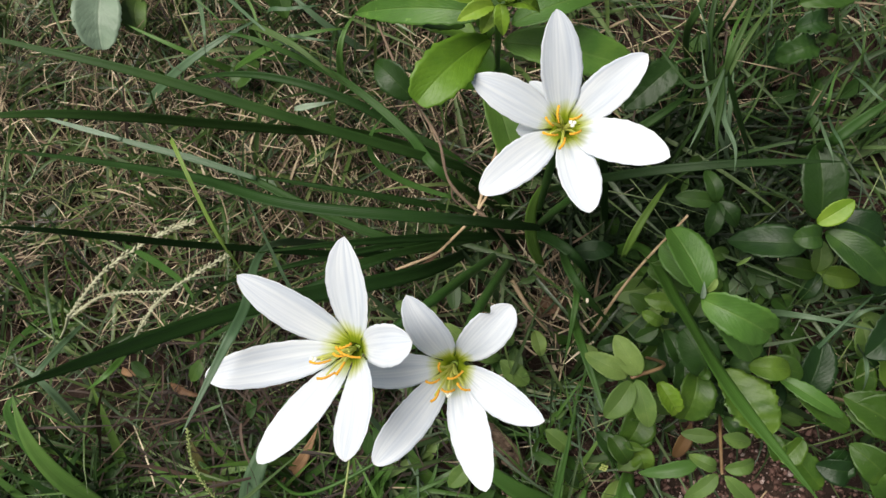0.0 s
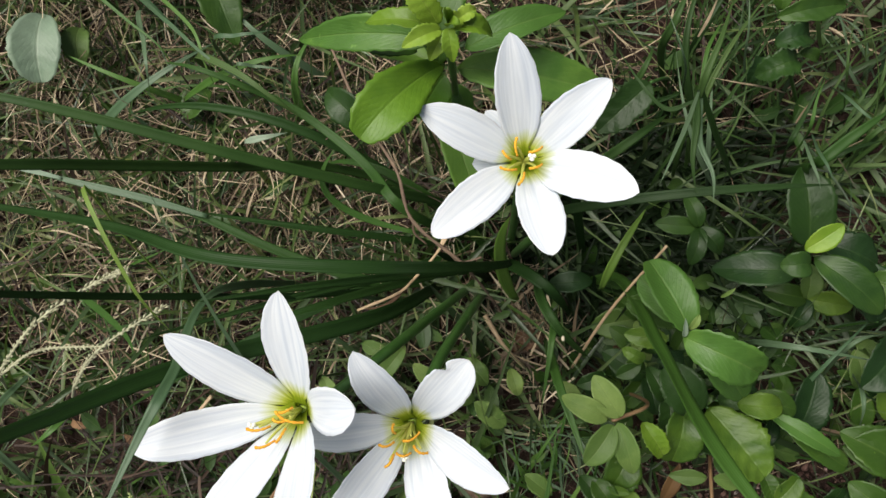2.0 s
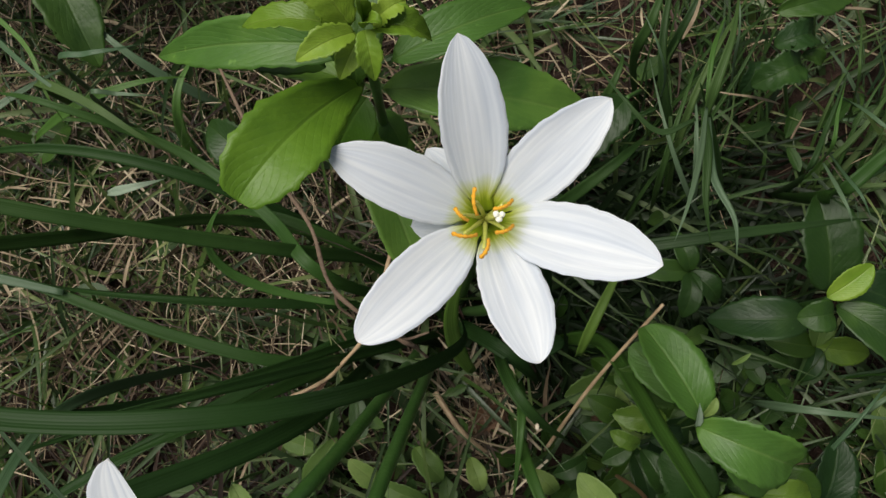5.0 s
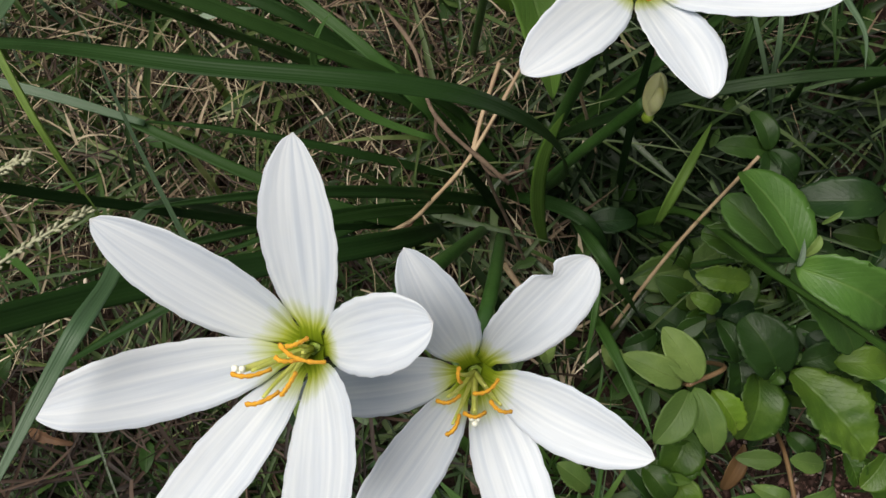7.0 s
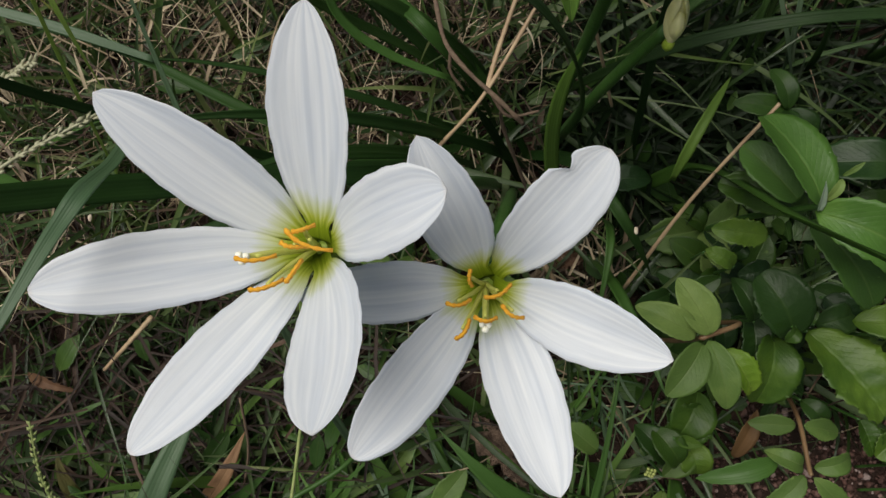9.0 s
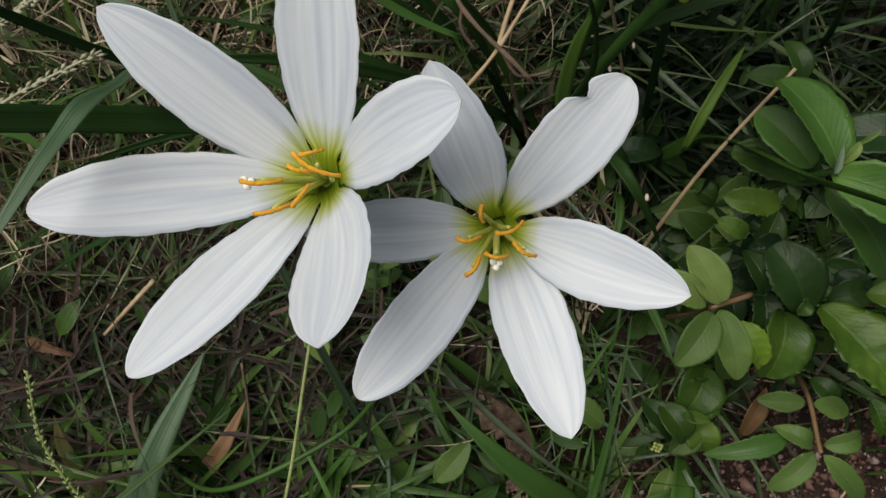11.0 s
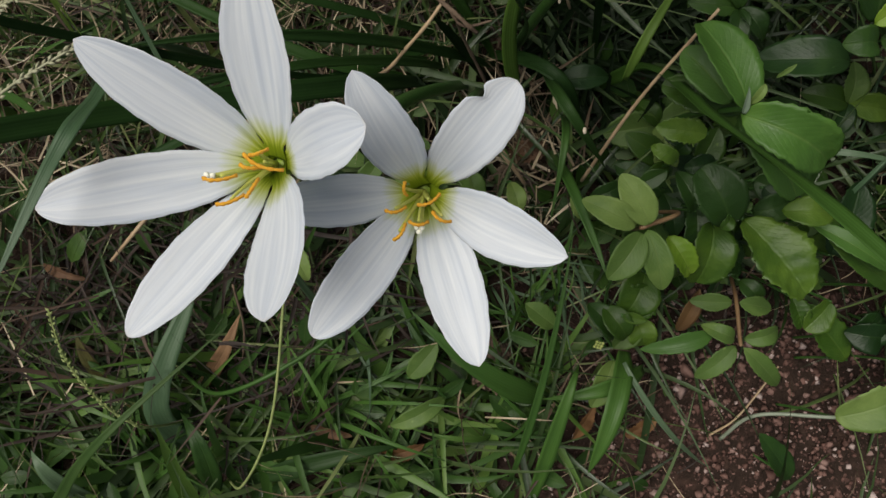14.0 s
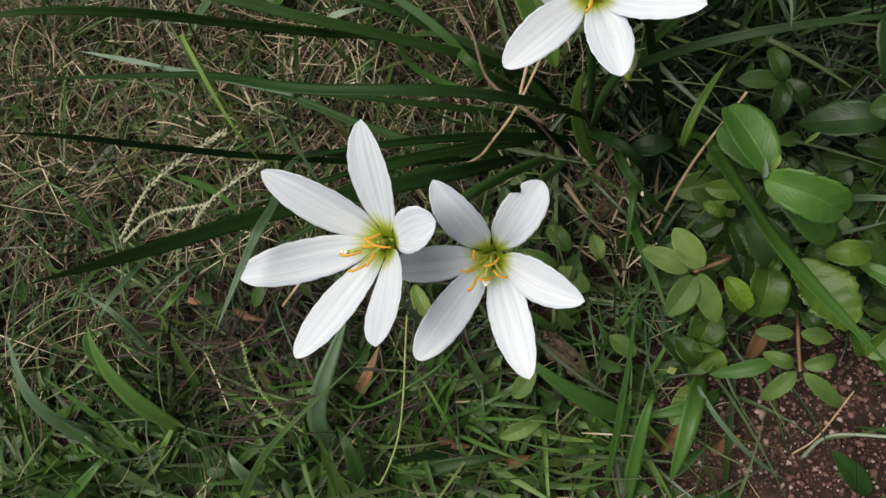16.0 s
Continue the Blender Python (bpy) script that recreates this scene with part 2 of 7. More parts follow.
STIGMA = plain_material("stigma_white", (0.74, 0.74, 0.60), (0.84, 0.84, 0.74), 500.0, 0.5)
TWIG = plain_material("dry_twig", (0.07, 0.045, 0.03), (0.19, 0.13, 0.085), 160.0, 0.75, 0.6, 0.001)
STRAW_STEM = plain_material("straw_stem", (0.28, 0.19, 0.11), (0.44, 0.33, 0.20), 120.0, 0.55)
SPIKE = plain_material("seed_spike", (0.24, 0.24, 0.14), (0.44, 0.44, 0.30), 400.0, 0.65)
GREY_STEM = plain_material("grey_stem", (0.14, 0.17, 0.12), (0.24, 0.27, 0.20), 160.0, 0.5)
SPIKE_GREEN = plain_material("green_seed_spike", (0.14, 0.20, 0.05), (0.32, 0.36, 0.14), 400.0, 0.6)
BARK = plain_material("bark", (0.07, 0.036, 0.022), (0.42, 0.29, 0.20), 300.0, 0.85, 0.9, 0.003)
BUD = plain_material("bud_cream", (0.78, 0.80, 0.36), (0.90, 0.86, 0.56), 120.0, 0.4, translucent=0.5)
HUSK = plain_material("seed_husk", (0.45, 0.36, 0.26), (0.62, 0.54, 0.42), 500.0, 0.6)
BERRY = plain_material("tiny_flower", (0.20, 0.26, 0.06), (0.36, 0.38, 0.12), 300.0, 0.5)


def soil_material():
    k = Mat("reddish_soil")
    big, mid, fine = k.noise(9.0, 4.0), k.noise(70.0, 6.0, 0.7), k.noise(520.0, 4.0, 0.7)
    col = k.ramp(mid, [(0.25, (0.010, 0.006, 0.005)), (0.52, (0.032, 0.018, 0.014)), (0.78, (0.115, 0.062, 0.048))])
    col = k.mix(k.math("MULTIPLY", big, 0.5), col, (0.035, 0.026, 0.016))
    col = k.mix(k.ramp(fine, [(0.62, (0, 0, 0)), (0.74, (0.5, 0.5, 0.5))]), col, (0.22, 0.14, 0.11))
    # grass cover of the lawn farther out
    far = k.n.new("ShaderNodeVectorMath")
    far.operation = "LENGTH"
    k.link(k.coord("Object"), far.inputs[0])
    cover = k.math("MULTIPLY", k.math("SUBTRACT", far.outputs["Value"], 0.45), 1.1, True)
    lawn = k.ramp(k.math("ADD", k.math("MULTIPLY", mid, 0.6), k.math("MULTIPLY", k.noise(1.3, 5.0), 0.4)), [(0.3, (0.018, 0.024, 0.010)), (0.52, (0.042, 0.048, 0.022)), (0.7, (0.11, 0.092, 0.055))])
    col = k.mix(cover, col, lawn)
    nrm = k.bump(k.math("ADD", mid, k.math("MULTIPLY", fine, 0.5)), 1.0, 0.004)
    return k.finish(col, 0.9, normal=nrm, spec=0.2)


def pebble_material():
    k = Mat("gravel")
    col = k.ramp(k.rand(True), [(0.0, (0.050, 0.026, 0.021)), (0.5, (0.135, 0.068, 0.054)), (0.85, (0.25, 0.145, 0.12)), (1.0, (0.55, 0.44, 0.41))])
    col = k.mix(k.math("MULTIPLY", k.noise(400.0), 0.5), col, (0.05, 0.03, 0.022))
    return k.finish(col, 0.75, normal=k.bump(k.noise(900.0), 0.6, 0.0006), spec=0.3)


SOIL, GRAVEL = soil_material(), pebble_material()


# ---------------------------------------------------------------- mesh helpers
def mesh_object(name, v, f, mat, parent=None, uv=None, label=""):
    me = bpy.data.meshes.new(name)
    me.from_pydata(v if isinstance(v, list) else v.tolist(), [], f if isinstance(f, list) else f.tolist())
    me.polygons.foreach_set("use_smooth", np.ones(len(me.polygons), bool))
    if uv is not None:
        idx = np.empty(len(me.loops), np.int32)
        me.loops.foreach_get("vertex_index", idx)
        lay = me.uv_layers.new(name="uv")
        lay.data.foreach_set("uv", np.asarray(uv, np.float32)[idx].ravel())
    me.materials.append(mat)
    me.update()
    ob = new(name, me)
    if parent is not None:
        ob.parent = parent
        if parent.type == "MESH" or parent.parent is not None:
            ob.matrix_parent_inverse = Matrix.Identity(4)
    if label:
        tagged(ob, label)
    return ob


def thing(name, label, category, group=""):
    """An Empty at the world's origin plane that carries the parts of one thing."""
    return tagged(new(name), label, category, group)


def ground_z(x, y):
    """Height of the soil; works on numbers and on arrays."""
    return (-0.021 + 0.004 * np.sin(13 * x + 1.3) * np.cos(11 * y - 0.4) + 0.0025 * np.sin(37 * x - 21 * y) + 0.0015 * np.sin(71 * y + 33 * x + 2))


def unit(a):
    return a / (np.linalg.norm(a, axis=-1, keepdims=True) + 1e-12)


PROFILES = {
    "oval": lambda u: (np.clip(u, 0, 1) ** 0.66 * (1 - u) ** 0.74) / 0.379,
    "broad": lambda u: (np.clip(u, 0, 1) ** 0.56 * (1 - u) ** 0.50) / 0.481,
    "pointed": lambda u: (np.clip(u, 0, 1) ** 0.60 * (1 - u) ** 0.80) / 0.386,
    "obovate": lambda u: (np.clip(u, 0, 1) ** 0.95 * (1 - u) ** 0.45) / 0.412,
    "petal": lambda u: np.maximum(0.30 * np.clip(1 - u * 1.2, 0, 1) + 0.04, np.clip((u - 0.13) / 0.87, 0, 1) ** 0.85 * np.clip(1 - u, 0, 1) ** 0.66 / 0.354 * 1.0) * np.clip((1 - u) / 0.02, 0, 1) ** 0.3,
    "round_petal": lambda u: np.maximum(0.30 * np.clip(1 - u * 1.2, 0, 1) + 0.04, np.clip((u - 0.13) / 0.87, 0, 1) ** 0.85 * np.clip(1 - u, 0, 1) ** 0.46 / 0.43),
    "blunt_petal": lambda u: np.maximum(0.30 * np.clip(1 - u * 1.2, 0, 1) + 0.04, np.clip((u - 0.13) / 0.87, 0, 1) ** 0.85 * np.clip(1 - u, 0, 1) ** 0.56 / 0.39),
    "strap": lambda u: np.minimum(1.0, 0.6 + 1.6 * u) * np.clip(1 - u ** 4, 0, 1) ** 0.9,
    "lance": lambda u: np.minimum(1.0, 0.45 + 2.2 * u) * np.clip(1 - u ** 1.8, 0, 1),
}


def sheet(curve, up, width, profile, fold=0.0, cup=0.0, wave=0.0, seed=0.0, nu=18, nv=6, thick=0.00025, notch=None, twist=0.0):
    """A closed thin blade along curve(u). fold: keel along the midrib; cup: rounded trough; wave: uneven edge; twist in degrees."""
    s = np.linspace(0, 1, nu + 1)
    k = 0.85 if "petal" in profile else 0.6
    u = (1 - k) * s + k * np.sin(s * math.pi / 2)
    c = np.array([curve(x) for x in u])
    tan = unit(np.gradient(c, axis=0))
    side = unit(np.cross(tan, np.asarray(up, float)))
    nor = unit(np.cross(side, tan))
    a = np.radians(twist) * u
    side, nor = side * np.cos(a)[:, None] + nor * np.sin(a)[:, None], nor * np.cos(a)[:, None] - side * np.sin(a)[:, None]
    w = np.maximum(PROFILES[profile](u), 0.012) * width / 2
    s = np.linspace(-1, 1, nv + 1)
    ww = w[:, None] * np.ones(nv + 1)
    if notch:
        sign, at_u, depth, span = notch
        bite = depth * np.exp(-(((u - at_u) / span) ** 2))
        ww = ww * (1 - bite[:, None] * np.clip(s * sign, 0, 1)[None, :])
    edge = 1 + (0.25 * wave * np.sin(u * 63 + seed * 3))[:, None] * (np.abs(s) ** 3)[None, :] + wave * np.sin(u * 11 + seed * 5)[:, None] * np.abs(s)[None, :] * 0.2 + wave * 0.12 * np.sin(u * 29 + seed * 9)[:, None] * np.abs(s)[None, :]
    ww = ww * edge
    h = fold * np.abs(s)[None, :] * w[:, None] + cup * (s ** 2)[None, :] * w[:, None]
    h = h + wave * w[:, None] * 0.35 * np.sin(u * 9 + seed * 7)[:, None] * (s * np.abs(s))[None, :]
    if wave > 0.1:
        h = h + (0.035 if wave > 0.25 else 0.012) * w[:, None] * np.sin(u[:, None] * 38 - np.abs(s)[None, :] * 5 + seed)
    top = c[:, None, :] + side[:, None, :] * (ww * s)[:, :, None] + nor[:, None, :] * h[:, :, None]
    rim = np.sqrt(np.clip(1 - s ** 2, 0, 1))[None, :, None] * thick + thick * 0.15
    low = top - nor[:, None, :] * rim
    k = nv + 1
    n = (nu + 1) * k
    verts = np.concatenate([top.reshape(-1, 3), low.reshape(-1, 3)])
    i, j = np.meshgrid(np.arange(nu), np.arange(nv), indexing="ij")
    q = (i * k + j).ravel()
    up_f = np.stack([q, q + 1, q + k + 1, q + k], 1)
    dn_f = up_f[:, ::-1] + n
    rows = np.arange(nu) * k
    l = np.stack([rows, rows + k, rows + k + n, rows + n], 1)
    r = np.stack([rows + nv, rows + nv + n, rows + k + nv + n, rows + k + nv], 1)
    cols = np.arange(nv)
    b = np.stack([cols, cols + n, cols + 1 + n, cols + 1], 1)
    e = nu * k
    t = np.stack([e + cols, e + cols + 1, e + cols + 1 + n, e + cols + n], 1)
    faces = np.concatenate([up_f, dn_f, l, r, b, t])
    uv = np.stack(np.broadcast_arrays(u[:, None], (s * 0.5 + 0.5)[None, :]), -1).reshape(-1, 2)
    return verts, faces, np.concatenate([uv, uv])


def bend(p0, p1, p2):
    """A parabola through three points, p1 at its middle."""
    p0, p1, p2 = (np.array(p, float) for p in (p0, p1, p2))
    c = 2 * p1 - 0.5 * (p0 + p2)
    return lambda u: (1 - u) ** 2 * p0 + 2 * u * (1 - u) * c + u ** 2 * p2


def cubic(p0, p1, p2, p3):
    return lambda u: (1 - u) ** 3 * p0 + 3 * u * (1 - u) ** 2 * p1 + 3 * u * u * (1 - u) * p2 + u ** 3 * p3


def spline(points):
    """A smooth curve through any number of points."""
    p = [np.array(q, float) for q in points]
    p = [2 * p[0] - p[1]] + p + [2 * p[-1] - p[-2]]
    n = len(p) - 3

    def curve(u):
        x = min(u * n, n - 1e-9)
        i = int(x)
        f = x - i
        a, b, c, d = p[i:i + 4]
        return 0.5 * (2 * b + (c - a) * f + (2 * a - 5 * b + 4 * c - d) * f * f + (3 * b - a - 3 * c + d) * f ** 3)
    return curve


def tube(curve, r0, r1, n=14, sides=7, rough=0.0):
    """A closed round stem along curve(u), tapering from r0 to r1."""
    u = np.linspace(0, 1, n + 1)
    c = np.array([curve(x) for x in u])
    tan = unit(np.gradient(c, axis=0))
    ref = np.array([0.31, 0.17, 0.94]) if abs(tan[:, 2]).mean() < 0.8 else np.array([0.95, 0.2, 0.1])
    a = unit(np.cross(tan, ref))
    b = np.cross(tan, a)
    g = np.arange(sides) * 2 * np.pi / sides
    r = (r0 + (r1 - r0) * u)[:, None] * (1 + rough * np.sin(u * 47 + r0 * 1e5)[:, None] + rough * 0.6 * np.sin(g * 3 + 1)[None, :])
    v = c[:, None] + r[..., None] * (np.cos(g)[None, :, None] * a[:, None] + np.sin(g)[None, :, None] * b[:, None])
    v = v.reshape(-1, 3).tolist()
    f = [[i * sides + j, i * sides + (j + 1) % sides, (i + 1) * sides + (j + 1) % sides, (i + 1) * sides + j] for i in range(n) for j in range(sides)]
    f.append(list(range(sides))[::-1])
    f.append([n * sides + j for j in range(sides)])
    return v, f


def lump(centre, radii, seed=0, sub=2, rough=0.12):
    bm = bmesh.new()
    bmesh.ops.create_icosphere(bm, subdivisions=sub, radius=1.0)
    rnd = random.Random(seed)
    ph = [rnd.uniform(0, 6) for _ in range(3)]
    v = []
    for x in bm.verts:
        q = x.co * (1 + rough * (math.sin(3.1 * x.co.x + ph[0]) + math.sin(4.3 * x.co.y + ph[1]) + math.sin(3.7 * x.co.z + ph[2])) / 2)
        v.append([centre[0] + q.x * radii[0], centre[1] + q.y * radii[1], centre[2] + q.z * radii[2]])
    f = [[p.index for p in face.verts] for face in bm.faces]
    bm.free()
    return v, f


# ---------------------------------------------------------------- kinds of things
def blade(parent, base, mid, tip, width, mat=None, name="leaf", profile="strap", fold=0.35, wave=0.05, twist=0.0, nu=26):
    v, f, uv = sheet(bend(base, mid, tip), (0.03, 0.02, 1), width, profile, fold, 0, wave, base[0] * 91 + tip[1] * 57, nu, 4, 0.0003, None, twist)
    return mesh_object(name, v, f, mat or LILY_LEAF, parent, uv)


def long_blade(parent, points, width, mat=None, name="leaf", profile="strap", fold=0.3, wave=0.05, twist=0.0):
    """A strap leaf led through any number of points, root first."""
    v, f, uv = sheet(spline(points), (0.03, 0.02, 1), width, profile, fold, 0, wave, points[0][0] * 91 + points[-1][1] * 57, 12 * len(points), 4, 0.0003, None, twist)
    return mesh_object(name, v, f, mat or LILY_LEAF, parent, uv)


def leaf(parent, base, tip, width, mat=None, profile="oval", arch=0.006, up=(0, 0, 1), name="leaf", wave=0.17, cup=0.14, fold=0.22):
    base, tip = np.array(base, float), np.array(tip, float)
    mid = (base + tip) / 2 + np.array((0, 0, arch))
    seed = float(base[0] * 91 + tip[1] * 57)
    lean = np.array((math.sin(seed * 7.1) * 0.22, math.cos(seed * 5.3) * 0.22, 0))
    v, f, uv = sheet(bend(base, mid + np.array((0, 0, 0.002 * math.sin(seed * 3.7))), tip), np.array(up) + lean, width, profile, fold, cup, wave * (1 + 0.4 * math.sin(seed * 11)), seed, 26, 10, 0.0003)
    return mesh_object(name, v, f, mat or WEED_LEAF, parent, uv)


def stem(parent, points, r0, r1, mat=None, name="stem", rough=0.03):
    v, f = tube(spline(points), r0, r1, 6 * len(points), 8, rough)
    return mesh_object(name, v, f, mat or STEM_GREEN, parent)


def flower(label, centre, axis, tips, anthers, stigma, foot, elbow, extra=()):
    """A rain lily in full bloom: six petals round a green throat, stamens, style and a hollow stem."""
    top = thing("rain_lily", label, "flower", "white rain lilies")
    c, ax = np.array(centre, float), unit(np.array(axis, float))
    deep = c - ax * 0.0035
    for n, (tip, width, *more) in enumerate(tips):
        tip = np.array(tip, float)
        out = unit((tip - c) - ax * np.dot(tip - c, ax))
        tip = tip + unit(tip - c) * 0.0008
        low = 0.0006 if n % 2 else -0.0004
        p0 = deep + out * 0.0014 - ax * low
        p1 = deep + ax * 0.0030 + out * 0.0050 - ax * low
        span = tip - c
        bow = next((np.array(m) for m in more if isinstance(m, tuple) and len(m) == 3), 0.0)
        p2 = c + span * 0.52 + ax * 0.0045 + out * 0.001 + bow
        notch = next((m for m in more if isinstance(m, tuple) and len(m) == 4), None)
        shape = "round_petal" if notch or 1 in more else "blunt_petal" if 2 in more else "petal"
        v, f, uv = sheet(cubic(p0, p1, p2, tip), ax, width, shape, 0.0, 0.20, 0.07, n * 1.7 + c[0] * 50, 34, 14, 0.00035, notch)
        mesh_object("petal", v, f, PETAL, top, uv)
    for tip, width, droop in extra:
        tip = np.array(tip, float)
        out = unit((tip - c) - ax * np.dot(tip - c, ax))
        v, f, uv = sheet(cubic(deep + out * 0.003 - ax * 0.002, c + out * 0.006 - ax * 0.004, (c + tip) / 2 - ax * droop, tip), ax, width, "petal", 0.0, 0.2, 0.05, tip[0] * 70, 26, 10, 0.00035)
        mesh_object("petal", v, f, PETAL, top, uv)
    for a, b in anthers:
        a, b = np.array(a, float), np.array(b, float)
        m = (a + b) / 2
        out = unit(m - deep)
        v, f = tube(bend(deep + out * 0.0006, (deep + m) / 2 + ax * 0.0012, m - ax * 0.0003), 0.00062, 0.00036, 10, 6)
        sta = mesh_object("stamen", v, f, FILAMENT, top)
        v, f = tube(bend(a, m + ax * 0.0012 + np.cross(b - a, ax) * 0.12, b), 0.00042, 0.00036, 12, 7, 0.3)
        mesh_object("anther", v, f, ANTHER, sta, label="curved orange anther")
    s = np.array(stigma, float)
    v, f = tube(bend(deep, (deep + s) / 2 + ax * 0.001, s), 0.00080, 0.00062, 12, 6)
    sty = mesh_object("style", v, f, FILAMENT, top)
    for g in (0.4, 2.5, 4.6):
        o = s + np.array((math.cos(g), math.sin(g), 0.3)) * 0.0007
        v, f = lump(o, (0.0008, 0.0008, 0.0007), int(g * 10), 1)
        mesh_object("stigma", v, f, STIGMA, sty, label="white three-lobed stigma")
    # tube under the throat, then the stem
    stem(top, [deep - ax * 0.0015, deep - ax * 0.008, deep - ax * 0.016], 0.0026, 0.0021, THROAT, "flower_tube")
    stem(top, [deep - ax * 0.015, elbow, foot], 0.0019, 0.0023)
    return top


def seed_spike(label, points, r, mat, stalk, seed):
    """A grass spike: thin stalk closely set with small grains."""
    top = thing("grass_seed_head", label, "grass", "grass seed heads")
    curve = spline(points)
    v, f = tube(spline(list(stalk)), 0.0006, 0.0005, 14, 6)
    mesh_object("stalk", v, f, mat, top)
    v, f = tube(curve, 0.0006, 0.0003, 20, 6)
    mesh_object("axis", v, f, mat, top)
    rnd = random.Random(seed)
    length = sum(np.linalg.norm(curve((k + 1) / 20) - curve(k / 20)) for k in range(20))
    count = int(length / 0.0012)
    vv, ff = [], []
    for k in range(count):
        u = (k + 0.5) / count
        c = curve(u)
        d = unit(curve(min(1, u + 0.02)) - curve(max(0, u - 0.02)))
        sd = unit(np.cross(d, (0, 0, 1))) * (1 if k % 2 else -1)
        o = c + sd * r * rnd.uniform(0.3, 1.1) + d * rnd.uniform(-0.6, 0.6) * r + np.array((0, 0, rnd.uniform(-0.8, 0.9) * r))
        ax = unit(d + sd * rnd.uniform(0.1, 0.7) + np.array((0, 0, rnd.uniform(-0.3, 0.4))))
        b = unit(np.cross(ax, (0.1, 0.2, 1)))
        e = np.cross(ax, b)
        n0 = len(vv)
        L, R = r * rnd.uniform(1.5, 2.0), r * rnd.uniform(0.55, 0.8)
        vv += [(o - ax * L).tolist()] + [(o + (b * math.cos(g) + e * math.sin(g)) * R).tolist() for g in (0, 1.57, 3.14, 4.71)] + [(o + ax * L).tolist()]
        for g in range(4):
            h = (g + 1) % 4
            ff += [[n0, n0 + 1 + h, n0 + 1 + g], [n0 + 5, n0 + 1 + g, n0 + 1 + h]]
    tagged(mesh_object("grain", vv, ff, mat, top), "closely set pale grains", kind="stuff")
    return top


def grass_tuft(label, base, heading, spread, count, length, width, mat, seed):
    """A loose tuft: narrow blades that rise together and bend over towards a heading (degrees)."""
    top = thing("grass_tuft", label, "grass", "grass tufts")
    rnd = random.Random(seed)
    for _ in range(count):
        h = radians(rnd.gauss(heading, spread))
        ln = length * rnd.uniform(0.55, 1.1)
        b = np.array((base[0] + rnd.gauss(0, 0.008), base[1] + rnd.gauss(0, 0.008), -0.021))
        d, sd = np.array((math.cos(h), math.sin(h), 0)), np.array((-math.sin(h), math.cos(h), 0))
        rise = rnd.uniform(0.18, 0.48)
        m = b + d * ln * 0.42 + sd * ln * rnd.gauss(0, 0.05) + np.array((0, 0, ln * rise))
        t = b + d * ln * rnd.uniform(0.8, 0.95) + sd * ln * rnd.gauss(0, 0.12) + np.array((0, 0, ln * rise * rnd.uniform(0.3, 1.3)))
        blade(top, b, m, t, width * rnd.uniform(0.45, 0.95), mat, "leaf", "lance", 0.4, 0.05, rnd.uniform(-60, 60), 12)
    return top


# ---------------------------------------------------------------- ground
def make_ground():
    n = 190
    s = np.linspace(-1, 1, n)
    g = 0.42 * s + np.sign(s) * 45 * np.abs(s) ** 9
    x, y = np.meshgrid(g, g, indexing="ij")
    fade = np.exp(-((x ** 2 + y ** 2) / 9.0))
    rng = np.random.default_rng(4)
    z = ground_z(x, y) * fade - 0.021 * (1 - fade) + rng.normal(0, 0.0008, x.shape) * fade
    v = np.stack([x, y, z], -1).reshape(-1, 3)
    i, j = np.meshgrid(np.arange(n - 1), np.arange(n - 1), indexing="ij")
    q = (i * n + j).ravel()
    return mesh_object("ground", v, np.stack([q, q + n, q + n + 1, q + 1], 1), SOIL)


tagged(make_ground(), "reddish brown soil under grass and dry straw", "ground", kind="structure")


def many_blades(name, rng, x, y, z, length, width, heading, lift, droop, mat, label, nu=5, roll=None, bent=0.35):
    """Thousands of narrow blades in one mesh. lift: angle off the ground at the root; droop: how far it bends back over its length."""
    n = len(x)
    length = np.minimum(length, 0.058 if "straw" in name else 0.13)
    u = np.linspace(0, 1, nu + 1)
    curl = rng.normal(0, bent, n)
    ang = lift[:, None] - droop[:, None] * u[None, :]
    hd = heading[:, None] + curl[:, None] * u[None, :]
    step = (length / nu)[:, None]
    d = np.stack([np.cos(ang) * np.cos(hd), np.cos(ang) * np.sin(hd), np.sin(ang)], -1) * step[..., None]
    c = np.concatenate([np.zeros((n, 1, 3)), np.cumsum(d[:, :-1], 1)], 1) + np.stack([x, y, z], -1)[:, None]
    floor = ground_z(c[..., 0], c[..., 1]) + 0.001
    c[..., 2] = np.maximum(c[..., 2], floor)
    side = np.stack([-np.sin(hd), np.cos(hd), np.zeros_like(hd)], -1)
    r = (rng.normal(0, 0.5, n) if roll is None else roll)[:, None, None]
    nrm = np.cross(unit(d), side)
    side = side * np.cos(r) + nrm * np.sin(r)
    w = width[:, None] / 2 * np.clip(1 - u ** 2.2, 0.06, 1)[None, :] * np.minimum(1, 0.7 + u)[None, :]
    keel = nrm * (w * 0.35)[..., None]
    v = np.stack([c - side * w[..., None], c - keel, c + side * w[..., None]], 2)
    k = 3 * (nu + 1)
    base = np.arange(n)[:, None, None] * k
    i, j = np.meshgrid(np.arange(nu), np.arange(2), indexing="ij")
    q = base + (i * 3 + j)[None]
    f = np.stack([q, q + 1, q + 4, q + 3], -1).reshape(-1, 4)
    uv = np.stack(np.broadcast_arrays(u[None, :, None], np.array([0.0, 0.5, 1.0])[None, None, :], np.zeros((n, 1, 1))), -1)[..., :2]
    ob = mesh_object(name, v.reshape(-1, 3), f, mat, None, uv.reshape(-1, 2))
    return tagged(ob, label, "grass" if "grass" in name else "straw", kind="stuff")


